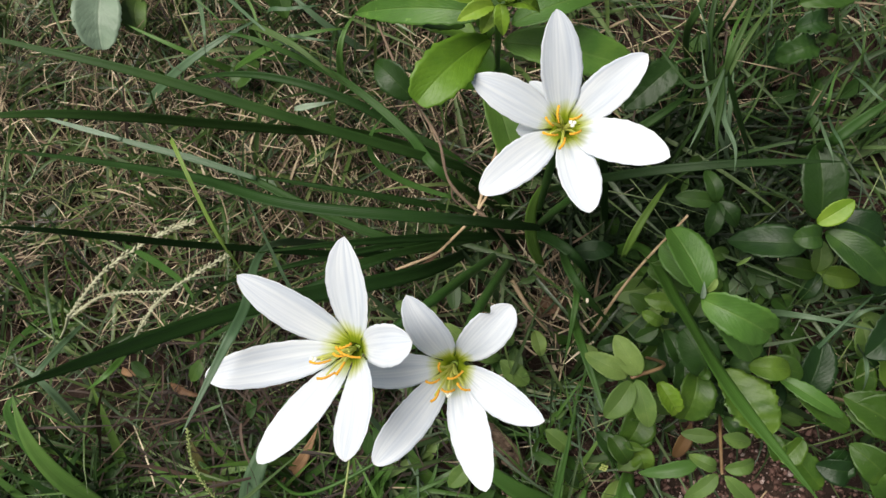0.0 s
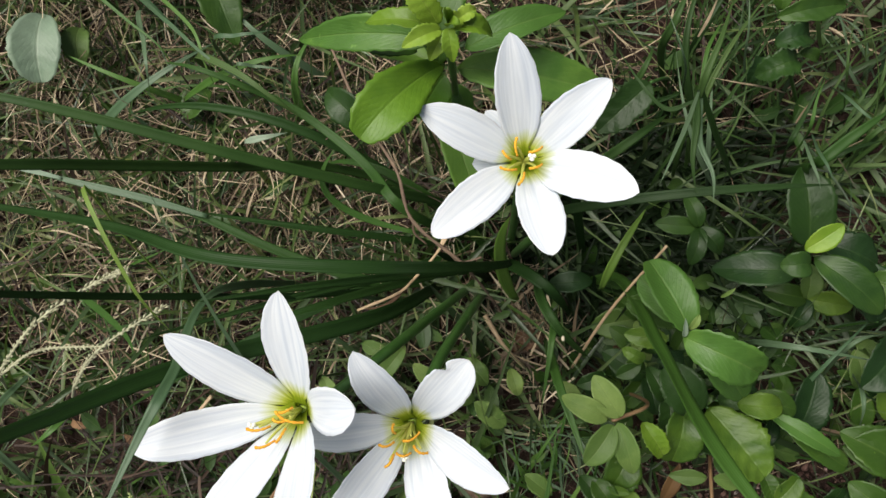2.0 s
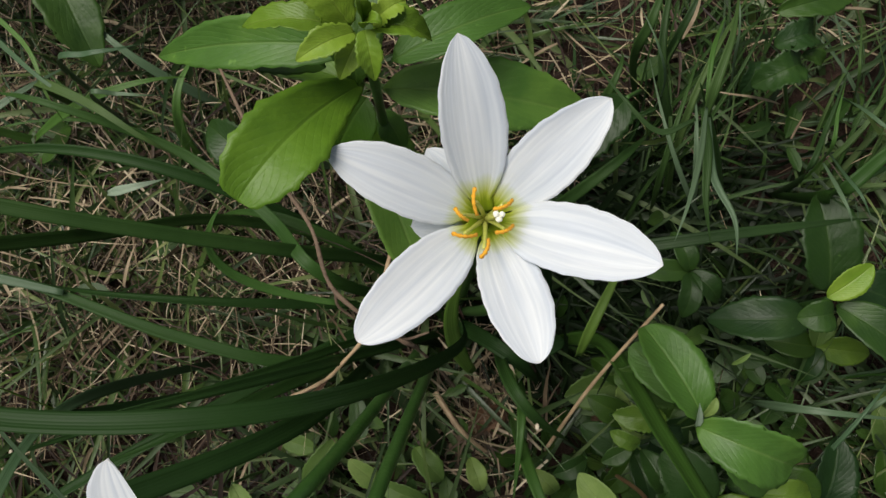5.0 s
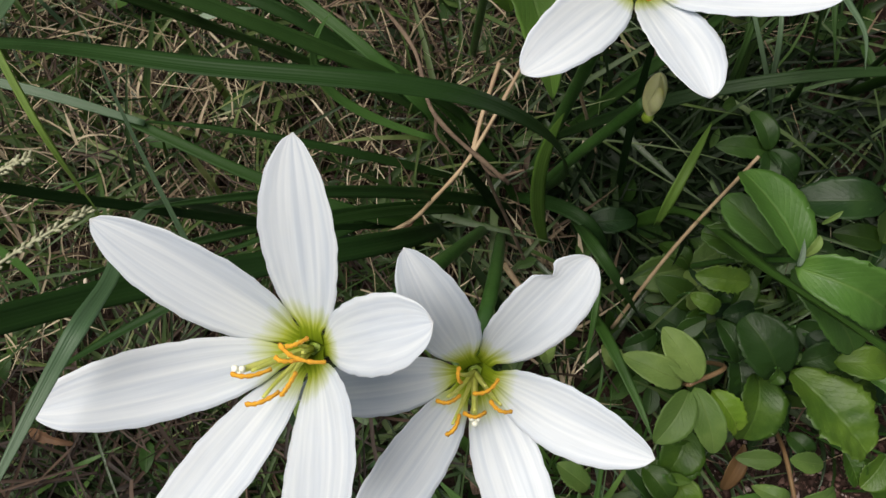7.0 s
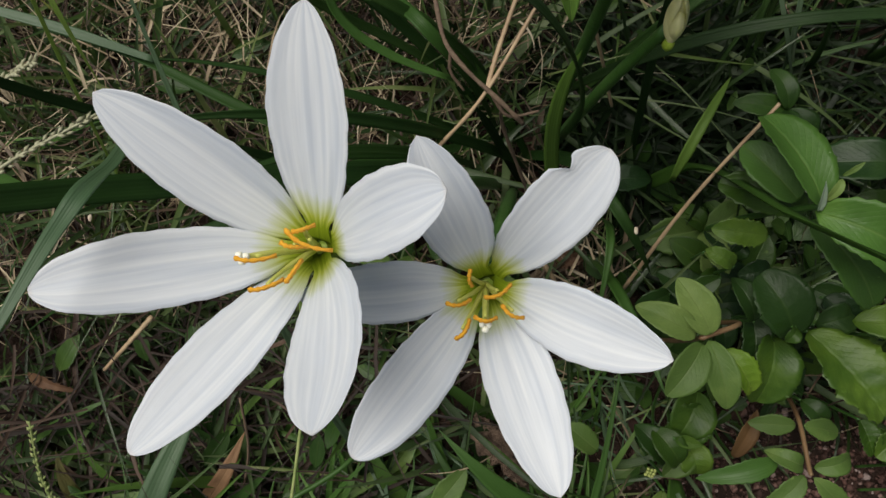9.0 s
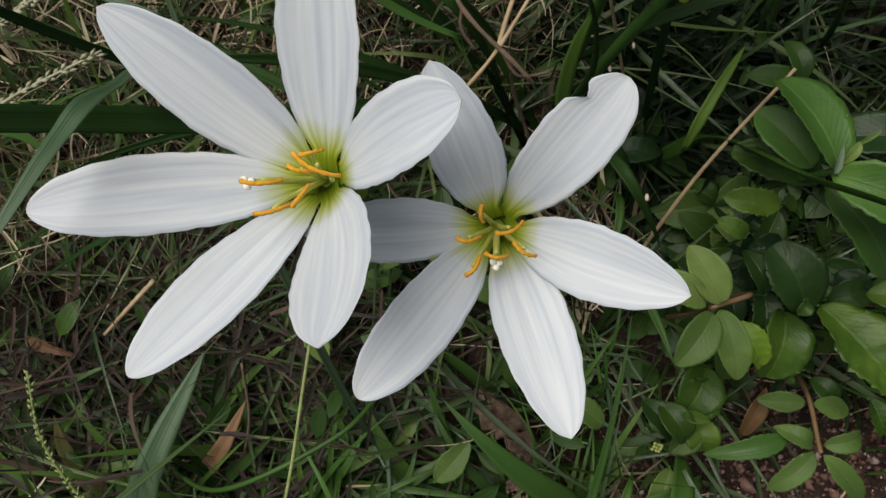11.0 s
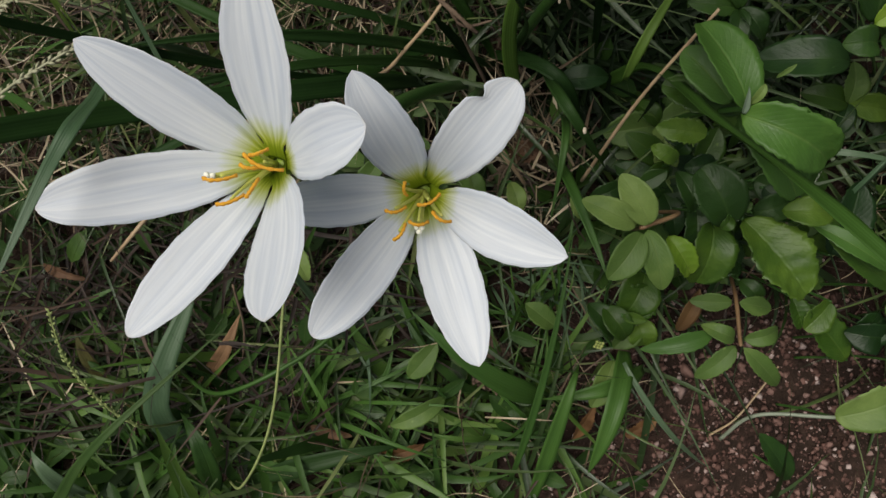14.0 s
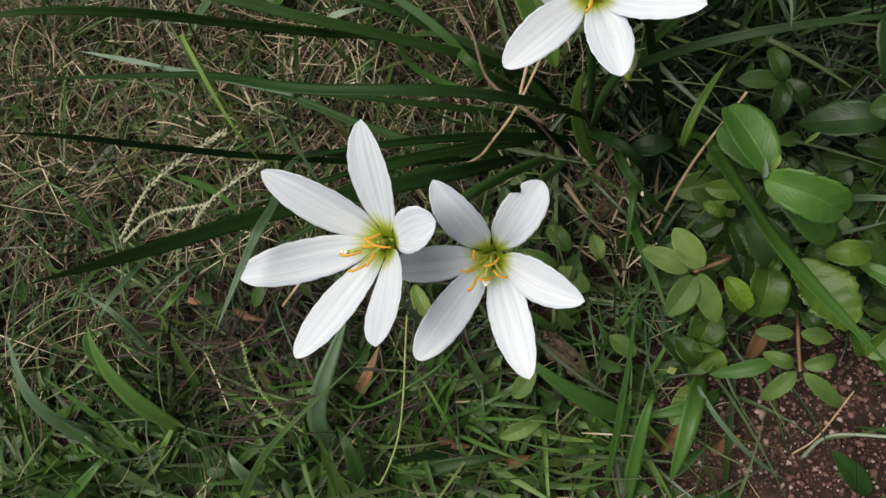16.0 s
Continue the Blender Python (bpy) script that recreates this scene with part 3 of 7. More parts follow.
def bare(x, y):
    """1 on the bare soil patch, 0 elsewhere."""
    return np.exp(-(((x - 0.19) / 0.10) ** 2 + ((y + 0.175) / 0.06) ** 2)) + 0.9 * np.exp(-(((x - 0.165) / 0.055) ** 2 + ((y + 0.120) / 0.032) ** 2)) + 0.8 * np.exp(-(((x - 0.085) / 0.03) ** 2 + ((y + 0.012) / 0.03) ** 2))


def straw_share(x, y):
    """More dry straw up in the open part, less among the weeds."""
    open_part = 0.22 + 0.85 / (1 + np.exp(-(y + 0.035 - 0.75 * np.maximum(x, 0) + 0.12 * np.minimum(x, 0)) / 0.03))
    # thin the pale straw in two patches that should look shaded
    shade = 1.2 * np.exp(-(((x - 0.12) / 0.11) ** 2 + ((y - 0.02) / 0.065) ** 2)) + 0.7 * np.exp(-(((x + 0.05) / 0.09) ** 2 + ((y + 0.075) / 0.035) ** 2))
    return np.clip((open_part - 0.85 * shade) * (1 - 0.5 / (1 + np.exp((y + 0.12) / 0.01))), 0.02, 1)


def scatter(rng, n, keep, reach=(-0.42, 0.42, -0.36, 0.40)):
    x, y = rng.uniform(reach[0], reach[1], n), rng.uniform(reach[2], reach[3], n)
    ok = rng.random(n) < keep(x, y)
    return x[ok], y[ok]


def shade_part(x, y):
    """1 in the hollows below the blooms and right of the lily foot, thinned to look shaded."""
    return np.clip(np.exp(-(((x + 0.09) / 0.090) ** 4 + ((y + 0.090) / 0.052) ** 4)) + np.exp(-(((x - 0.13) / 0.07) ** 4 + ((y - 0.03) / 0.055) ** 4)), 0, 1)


def thin_right(x, y):
    """Sparser growth behind the weeds."""
    return 1 - 0.52 / (1 + np.exp(-(x - 0.075) / 0.015)) / (1 + np.exp(-(y - 0.03) / 0.012))


def open_lawn(x, y):
    """1 in the dry open lawn behind the lily leaves."""
    return 1 / (1 + np.exp((x - 0.02) / 0.02)) / (1 + np.exp(-(y - 0.018) / 0.015))


rng = np.random.default_rng(11)
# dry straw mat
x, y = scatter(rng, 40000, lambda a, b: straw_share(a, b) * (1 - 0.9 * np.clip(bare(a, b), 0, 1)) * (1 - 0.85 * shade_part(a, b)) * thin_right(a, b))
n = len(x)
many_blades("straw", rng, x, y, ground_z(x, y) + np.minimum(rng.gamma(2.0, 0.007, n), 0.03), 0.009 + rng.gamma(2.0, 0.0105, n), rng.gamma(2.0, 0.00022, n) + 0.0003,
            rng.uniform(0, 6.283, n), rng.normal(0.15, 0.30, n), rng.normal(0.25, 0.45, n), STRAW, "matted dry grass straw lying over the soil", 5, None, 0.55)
x, y = scatter(rng, 38000, lambda a, b: 0.85 * open_lawn(a, b))
n = len(x)
many_blades("straw", rng, x, y, ground_z(x, y) + 0.003 + rng.gamma(2.0, 0.006, n), 0.008 + rng.gamma(2.0, 0.0085, n), rng.gamma(2.0, 0.00021, n) + 0.0003,
            rng.choice([-1.57, 1.57], n) + rng.normal(0.0, 0.75, n), rng.normal(0.5, 0.40, n), rng.normal(0.3, 0.45, n), PALE_STRAW, "bleached dry straw in the open lawn", 5, None, 0.55)
x, y = scatter(rng, 2600, lambda a, b: np.exp(-(((a - 0.064) / 0.016) ** 2 + ((b + 0.028) / 0.032) ** 2)), (0.0, 0.13, -0.12, 0.06))
n = len(x)
many_blades("straw", rng, x, y, ground_z(x, y) + np.minimum(rng.gamma(2.0, 0.007, n), 0.02), np.minimum(0.010 + rng.gamma(2.0, 0.010, n), 0.034), rng.gamma(2.2, 0.00040, n) + 0.00045,
            rng.normal(2.1, 0.9, n), rng.normal(0.25, 0.3, n), rng.normal(0.3, 0.45, n), PALE_STRAW, "heap of pale straw beside the lily foot", 4)
# dead stalks, coloured extra dark to stand for shade below the blooms
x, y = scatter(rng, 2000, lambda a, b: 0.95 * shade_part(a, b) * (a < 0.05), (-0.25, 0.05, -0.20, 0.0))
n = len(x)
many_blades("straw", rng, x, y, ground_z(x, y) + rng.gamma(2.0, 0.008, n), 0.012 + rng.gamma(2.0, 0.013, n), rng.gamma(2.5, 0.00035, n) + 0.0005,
            rng.uniform(0, 6.283, n), rng.normal(0.2, 0.3, n), rng.normal(0.25, 0.4, n), BROWN_STRAW, "brown dead grass stalks darkened for the shade below the blooms", 5)
# fine green grass
x, y = scatter(rng, 14500, lambda a, b: np.clip(0.30 + 0.40 * straw_share(a, b) + 0.55 * open_lawn(a, b), 0, 1) * (1 - np.clip(1.1 * bare(a, b), 0, 1)) * (1 - 0.85 * shade_part(a, b)) * thin_right(a, b) * np.where(b < -0.06, 0.65, 1.0))
n = len(x)
many_blades("grass", rng, x, y, ground_z(x, y), rng.uniform(0.022, 0.095, n), rng.gamma(3, 0.00046, n) + 0.0005,
            rng.uniform(0, 6.283, n), rng.normal(0.75, 0.3, n), rng.normal(0.9, 0.4, n), GRASS, "fine green grass growing through dry straw", 6)
# longer, wider grass, most of it in the lower part
x, y = scatter(rng, 5200, lambda a, b: np.clip(0.62 - 0.45 * straw_share(a, b) + 0.14 * open_lawn(a, b), 0.10, 1) * (1 - np.clip(1.3 * bare(a, b), 0, 1)) * (1 - 0.9 * shade_part(a, b)))
n = len(x)
many_blades("grass", rng, x, y, ground_z(x, y), rng.uniform(0.045, 0.12, n), rng.gamma(3.5, 0.00052, n) + 0.0009,
            rng.uniform(0, 6.283, n), rng.normal(0.65, 0.25, n), rng.normal(1.0, 0.35, n), LONG_GRASS, "longer green grass blades among straw", 8)
# dull blades over the hollow below the blooms
x, y = scatter(rng, 1500, lambda a, b: 0.9 * shade_part(a, b) * (a < 0.05), (-0.25, 0.05, -0.20, 0.0))
n = len(x)
many_blades("grass", rng, x, y, ground_z(x, y), rng.uniform(0.025, 0.065, n), rng.gamma(3.5, 0.00042, n) + 0.0008,
            rng.uniform(0, 6.283, n), rng.normal(0.4, 0.25, n), rng.normal(0.7, 0.35, n), LONG_GRASS, "dull green grass over the hollow below the blooms", 6)
# wide blades of the green strip below the blooms
x, y = scatter(rng, 900, lambda a, b: 1 / (1 + np.exp((a - 0.07) / 0.012)) / (1 + np.exp((b + 0.118) / 0.010)), (-0.36, 0.10, -0.27, -0.09))
n = len(x)
many_blades("grass", rng, x, y, ground_z(x, y), rng.uniform(0.035, 0.085, n), rng.gamma(4.0, 0.0009, n) + 0.0018,
            rng.uniform(0, 6.283, n), rng.normal(0.55, 0.25, n), rng.normal(0.9, 0.35, n), WIDE_GRASS, "wide green grass blades in a strip below the blooms", 9)
# grass right of the lily foot; its near-black green paints the shade there
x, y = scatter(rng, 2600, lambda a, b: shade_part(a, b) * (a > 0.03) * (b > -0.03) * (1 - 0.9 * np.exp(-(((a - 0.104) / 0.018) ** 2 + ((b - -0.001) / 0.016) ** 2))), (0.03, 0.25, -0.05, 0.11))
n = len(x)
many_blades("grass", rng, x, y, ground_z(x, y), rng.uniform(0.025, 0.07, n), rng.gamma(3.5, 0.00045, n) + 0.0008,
            rng.uniform(0, 6.283, n), rng.normal(0.5, 0.25, n), rng.normal(0.8, 0.35, n), DARK_GRASS, "grass with the lilies' shade painted as dark green", 6)
# the lawn goes on around, ever thinner where the ground's own colour takes over
def around(rng, n):
    r, g = 0.30 + rng.exponential(0.55, n), rng.uniform(0, 6.283, n)
    x, y = r * np.cos(g), r * np.sin(g)
    ok = ((np.abs(x) > 0.40) | (y > 0.38) | (y < -0.34)) & (r < 4)
    return x[ok], y[ok]


x, y = around(rng, 52000)
n = len(x)
many_blades("grass", rng, x, y, ground_z(x, y), rng.uniform(0.03, 0.11, n), rng.gamma(4, 0.0009, n) + 0.0012,
            rng.uniform(0, 6.283, n), rng.normal(0.75, 0.3, n), rng.normal(0.9, 0.4, n), GRASS, "green grass of the lawn farther out", 4)
x, y = around(rng, 24000)
n = len(x)
many_blades("straw", rng, x, y, ground_z(x, y) + 0.004, rng.uniform(0.03, 0.10, n), rng.gamma(4, 0.0006, n) + 0.001,
            rng.uniform(0, 6.283, n), rng.normal(0.12, 0.2, n), rng.normal(0.2, 0.3, n), STRAW, "dry straw of the lawn farther out", 3)


def many_leaves(name, rng, x, y, z, size, mat, label, slim=0.42):
    """Small oval ground leaves in one mesh."""
    n = len(x)
    u = np.linspace(0, 1, 6)
    s = np.array([-1, -0.5, 0, 0.5, 1])
    hd, lift = rng.uniform(0, 6.283, n), rng.normal(0.3, 0.45, n)
    ang = lift[:, None] - rng.uniform(0.0, 0.7, n)[:, None] * u[None]
    d = np.stack([np.cos(ang) * np.cos(hd)[:, None], np.cos(ang) * np.sin(hd)[:, None], np.sin(ang)], -1) * (size / 5)[:, None, None]
    c = np.concatenate([np.zeros((n, 1, 3)), np.cumsum(d[:, :-1], 1)], 1) + np.stack([x, y, z], -1)[:, None]
    side = np.stack([-np.sin(hd), np.cos(hd), rng.normal(0, 0.25, n)], -1)[:, None, :]
    w = np.maximum(PROFILES["oval"](u), 0.03)[None] * (size * slim / 2)[:, None]
    v = c[:, :, None] + side[:, :, None] * (w[..., None] * s)[..., None]
    v[..., 2] += (w[..., None] * np.abs(s)) * 0.25
    k = 30
    i, j = np.meshgrid(np.arange(5), np.arange(4), indexing="ij")
    q = np.arange(n)[:, None, None] * k + (i * 5 + j)[None]
    f = np.stack([q, q + 1, q + 6, q + 5], -1).reshape(-1, 4)
    uv = np.stack(np.broadcast_arrays(u[None, :, None], (s * 0.5 + 0.5)[None, None, :], np.zeros((n, 1, 1))), -1)[..., :2]
    return tagged(mesh_object(name, v.reshape(-1, 3), f, mat, None, uv.reshape(-1, 2)), label, "weeds", kind="stuff")


x, y = scatter(rng, 1100, lambda a, b: np.clip(1.15 - straw_share(a, b), 0.08, 1) * (1 - np.clip(1.1 * bare(a, b), 0, 0.97)))
n = len(x)
many_leaves("ground_weeds", rng, x, y, ground_z(x, y) + rng.uniform(0.006, 0.03, n), rng.uniform(0.006, 0.020, n), CLOVER, "small oval weed leaves close to the soil")

x, y = scatter(rng, 330, lambda a, b: np.exp(-(((a - 0.135) / 0.06) ** 4 + ((b + 0.045) / 0.045) ** 4)) * (1 - np.clip(1.1 * bare(a, b), 0, 0.97)), (0.06, 0.22, -0.11, 0.02))
n = len(x)
many_leaves("ground_weeds", rng, x, y, ground_z(x, y) + rng.uniform(0.004, 0.022, n), rng.uniform(0.010, 0.020, n), CLOVER, "low leaves under the broad-leaved weeds", 0.55)

# gravel on the bare soil
x, y = scatter(rng, 26000, lambda a, b: np.clip(bare(a, b) * 1.1 * (b < -0.07), 0.015, 1), (0.04, 0.36, -0.30, 0.0))
vv, ff = [], []
ico, icf = lump((0, 0, 0), (1, 1, 1), 3, 1, 0.6)
ico = np.array(ico)
for a, b in zip(x, y):
    r = rng.uniform(0.0011, 0.0024) if rng.random() < 0.03 else 0.0003 + rng.gamma(1.2, 0.00050)
    turn = np.array(Euler(rng.uniform(0, 6, 3).tolist()).to_matrix())
    p = (ico * np.array([1, rng.uniform(0.6, 1), rng.uniform(0.5, 0.9)])) @ turn.T * r + np.array([a, b, ground_z(a, b) + r * 0.35])
    ff += [[k + len(vv) for k in t] for t in icf]
    vv += p.tolist()
tagged(mesh_object("gravel", vv, ff, GRAVEL), "fine reddish gravel lying on bare soil", "gravel", kind="stuff")


# ---------------------------------------------------------------- the three open flowers
flower("open white rain lily tilted aside with six long petals", (-0.0262, -0.0285, 0.1640), (-0.3600, 0.0000, 0.9300),
       [((-0.0246, 0.0090, 0.1900), 0.0174, (0.0022, 0.0, 0.0)), ((-0.0610, -0.0030, 0.1780), 0.0155, (0.0008, 0.0010, 0.0)), ((-0.0725, -0.0362, 0.1750), 0.0155, 2), ((-0.0536, -0.0624, 0.1815), 0.0138, 2, (0.0025, -0.0015, 0.0)), ((-0.0228, -0.0564, 0.2010), 0.0166, 2, (0.0068, 0.0, 0.0)), ((-0.0035, -0.0222, 0.1980), 0.0150, 1)],
       [((-0.0283, -0.0265, 0.1765), (-0.0245, -0.0253, 0.1757)), ((-0.0295, -0.0260, 0.1765), (-0.0214, -0.0298, 0.1757)), ((-0.0382, -0.0309, 0.1765), (-0.0312, -0.0306, 0.1757)), ((-0.0358, -0.0365, 0.1765), (-0.0299, -0.0348, 0.1757)), ((-0.0295, -0.0354, 0.1765), (-0.0268, -0.0315, 0.1757)), ((-0.0303, -0.0283, 0.1765), (-0.0260, -0.0291, 0.1757))],
       (-0.0374, -0.0309, 0.1735), (0.0400, 0.0080, -0.0220), (0.0062, -0.0107, 0.1150))
flower("open white rain lily with one notched petal beside another bloom", (0.0088, -0.0368, 0.1530), (-0.1200, -0.2000, 0.9700),
       [((-0.0060, -0.0100, 0.1750), 0.0148), ((0.0278, -0.0131, 0.1785), 0.0150, (-1, 0.87, 0.40, 0.030)), ((0.0381, -0.0500, 0.1780), 0.0152), ((0.0197, -0.0754, 0.1690), 0.0158, (0.0010, 0.0, 0.0)), ((-0.0185, -0.0695, 0.1580), 0.0148, 2), ((-0.0290, -0.0385, 0.1535), 0.0140, (0.0, 0.0012, 0.0))],
       [((0.0044, -0.0333, 0.1640), (0.0047, -0.0365, 0.1632)), ((0.0069, -0.0386, 0.1640), (0.0123, -0.0363, 0.1632)), ((-0.0005, -0.0396, 0.1640), (0.0043, -0.0391, 0.1632)), ((0.0104, -0.0402, 0.1640), (0.0147, -0.0428, 0.1632)), ((0.0049, -0.0423, 0.1640), (0.0094, -0.0427, 0.1632)), ((0.0011, -0.0466, 0.1640), (0.0041, -0.0430, 0.1632))],
       (0.0073, -0.0444, 0.1620), (0.0450, 0.0050, -0.0220), (0.0202, -0.0171, 0.1100))
flower("open white rain lily above a broad-leaved weed", (0.0485, 0.0485, 0.1580), (0.0000, 0.0000, 1.0000),
       [((0.0430, 0.0820, 0.1810), 0.0155), ((0.0720, 0.0680, 0.1790), 0.015), ((0.0780, 0.0350, 0.1820), 0.0165), ((0.0538, 0.0182, 0.1760), 0.015, 2), ((0.0190, 0.0250, 0.1700), 0.015, 2), ((0.0160, 0.0630, 0.1710), 0.015)],
       [((0.0452, 0.0540, 0.1690), (0.0452, 0.0484, 0.1682)), ((0.0406, 0.0501, 0.1690), (0.0431, 0.0474, 0.1682)), ((0.0396, 0.0450, 0.1690), (0.0447, 0.0443, 0.1682)), ((0.0486, 0.0493, 0.1690), (0.0528, 0.0509, 0.1682)), ((0.0486, 0.0444, 0.1690), (0.0525, 0.0456, 0.1682)), ((0.0449, 0.0394, 0.1690), (0.0471, 0.0431, 0.1682))],
       (0.0494, 0.0476, 0.1705), (0.0560, 0.0240, -0.0220), (0.0530, 0.0400, 0.0700), [((0.0316, 0.0480, 0.1560), 0.0120, 0.003), ((0.0364, 0.0648, 0.1580), 0.0120, 0.003)])

bud = thing("flower_bud", "closed cream rain lily bud on a green stalk", "flower bud")
BUD_AT = np.array((0.0624, 0.0303, 0.1249))
for g in range(3):
    a = g * 2.094 + 0.4
    o = np.array((math.cos(a), math.sin(a), 0.0))
    foot, top = BUD_AT + np.array((0, -0.0042, -0.0050)), BUD_AT + np.array((0, 0.0046, 0.0056))
    vv, ff, uv = sheet(cubic(foot, foot + o * 0.0040 + np.array((0, 0.001, 0.002)), top + o * 0.0036 - np.array((0, 0.002, 0.002)), top), o, 0.0066, "blunt_petal", 0.0, -0.75, 0.04, g, 16, 8, 0.0005)
    mesh_object("petal", vv, ff, BUD, bud, uv)
vv, ff = lump(BUD_AT, (0.0021, 0.0046, 0.0040), 5, 3, 0.04)
mesh_object("core", vv, ff, BUD, bud)
vv, ff = lump(BUD_AT + np.array((0, -0.0044, -0.0052)), (0.0016, 0.0018, 0.0024), 7, 2, 0.05)
mesh_object("calyx", vv, ff, THROAT, bud, label="green bud base")
stem(bud, [BUD_AT - np.array((0, 0, 0.005)), BUD_AT + np.array((-0.006, -0.006, -0.05)), (0.0580, 0.0200, -0.022)], 0.0017, 0.0021)


# ---------------------------------------------------------------- lily foliage
lily = thing("lily_leaf_clump", "clump of long dark green strap leaves arching over", "plant")
long_blade(lily, [(0.0450, 0.0280, -0.0210), (0.0080, 0.0540, 0.0050), (-0.0340, 0.0640, 0.0420), (-0.0560, 0.0560, 0.1070), (-0.0770, 0.0500, 0.1620), (-0.0900, 0.0460, 0.1980), (-0.1080, 0.0430, 0.2200), (-0.1300, 0.0390, 0.2300)], 0.0042)
long_blade(lily, [(0.0440, 0.0300, -0.0210), (0.0230, 0.0440, 0.0350), (-0.0070, 0.0490, 0.0800), (-0.0540, 0.0590, 0.1140), (-0.1100, 0.0740, 0.1340), (-0.1450, 0.0820, 0.1400), (-0.1900, 0.0930, 0.1380)], 0.0046, twist=10)
long_blade(lily, [(0.0560, 0.0180, -0.0210), (0.0440, 0.0150, 0.1000), (0.0090, 0.0150, 0.1850), (-0.0390, 0.0190, 0.1970), (-0.0780, 0.0300, 0.1740), (-0.1310, 0.0400, 0.1410), (-0.1670, 0.0460, 0.1200), (-0.2200, 0.0550, 0.0850)], 0.0040, twist=-60)
long_blade(lily, [(0.0300, 0.0100, -0.0210), (-0.0300, 0.0040, 0.0500), (-0.0810, 0.0070, 0.1200), (-0.1050, 0.0100, 0.1650), (-0.1170, 0.0120, 0.1900), (-0.1280, 0.0130, 0.2080)], 0.0028, twist=-20)
long_blade(lily, [(0.0400, 0.0280, -0.0200), (0.0180, 0.0330, 0.0550), (0.0010, 0.0430, 0.0800), (-0.0120, 0.0600, 0.0680), (-0.0300, 0.0770, 0.0620), (-0.0490, 0.0900, 0.0650), (-0.0810, 0.1030, 0.0760), (-0.1050, 0.1120, 0.0600)], 0.0044, LEAF_MID, twist=15)
long_blade(lily, [(0.0350, 0.0080, -0.0200), (-0.0100, 0.0080, 0.0300), (-0.0540, 0.0230, 0.0430), (-0.1000, 0.0450, 0.0460), (-0.1330, 0.0550, 0.0420)], 0.0048, LEAF_MID, twist=-20)
long_blade(lily, [(0.0220, 0.0080, -0.0210), (-0.0056, -0.0040, 0.0946), (-0.0640, -0.0150, 0.1470), (-0.0934, -0.0251, 0.1934), (-0.1060, -0.0305, 0.2340)], 0.0066, twist=-15)
blade(lily, (0.0335, 0.0140, -0.0210), (-0.0192, 0.0032, 0.0900), (-0.0615, -0.0097, 0.1000), 0.00433, twist=-64, mat=LEAF_MID)
blade(lily, (0.0553, 0.0129, -0.0210), (-0.0089, 0.0111, 0.0900), (-0.0730, 0.0044, 0.1200), 0.00408, twist=46, mat=LEAF_MID)
blade(lily, (0.0394, 0.0279, -0.0210), (-0.0447, 0.0803, 0.0550), (-0.1327, 0.0946, 0.0300), 0.00498, twist=34)
blade(lily, (0.0388, 0.0251, -0.0210), (-0.0426, 0.0347, 0.0500), (-0.1051, 0.0465, 0.0300), 0.00398, twist=-68, mat=LEAF_MID)
blade(lily, (0.0555, 0.0108, -0.0210), (0.0052, 0.0536, 0.0500), (-0.0369, 0.0668, 0.0300), 0.00451, twist=10, mat=LEAF_MID)
blade(lily, (0.0338, 0.0172, -0.0210), (-0.0449, 0.0038, 0.0700), (-0.1243, -0.0157, 0.0500), 0.00359, twist=62, mat=LEAF_MID)
blade(lily, (0.0460, 0.0299, -0.0210), (-0.0593, -0.0117, 0.0500), (-0.1406, -0.0525, 0.0300), 0.00475, twist=-50)
blade(lily, (0.0100, 0.0300, 0.0700), (-0.0250, 0.0443, 0.0850), (-0.0213, 0.0629, 0.1000), 0.0030, STRAP_PALE)
blade(lily, (0.0562, -0.0036, 0.0150), (0.0459, 0.0172, 0.0550), (0.0487, 0.0349, 0.0850), 0.0062, FRESH_BLADE, fold=0.12)
blade(lily, (0.0688, 0.0101, 0.0000), (0.0679, -0.0087, 0.0500), (0.0917, -0.0333, 0.0200), 0.0050)
blade(lily, (0.0460, 0.0067, -0.0100), (0.0283, 0.0161, 0.0400), (0.0168, 0.0213, 0.0700), 0.0045)
blade(lily, (0.0560, 0.0360, 0.0300), (0.1050, 0.0405, 0.0950), (0.1850, 0.0440, 0.0850), 0.0044, TUFT_MID)
long_blade(lily, [(0.0960, 0.0040, -0.0200), (0.1039, 0.0052, 0.0396), (0.1031, -0.0186, 0.1047), (0.1010, -0.0410, 0.1700), (0.1159, -0.0690, 0.2041)], 0.0072, ARCH_LEAF, twist=8)
blade(lily, (0.0970, 0.0153, -0.0200), (0.0802, 0.0433, 0.0600), (0.0710, 0.0579, 0.1150), 0.0052)
blade(lily, (0.0450, 0.0200, -0.0200), (0.0667, 0.0060, 0.0300), (0.0850, -0.0131, 0.0000), 0.0062)
blade(lily, (0.0700, 0.0450, -0.0200), (0.1000, 0.0650, 0.0450), (0.1300, 0.0850, 0.0350), 0.0050)

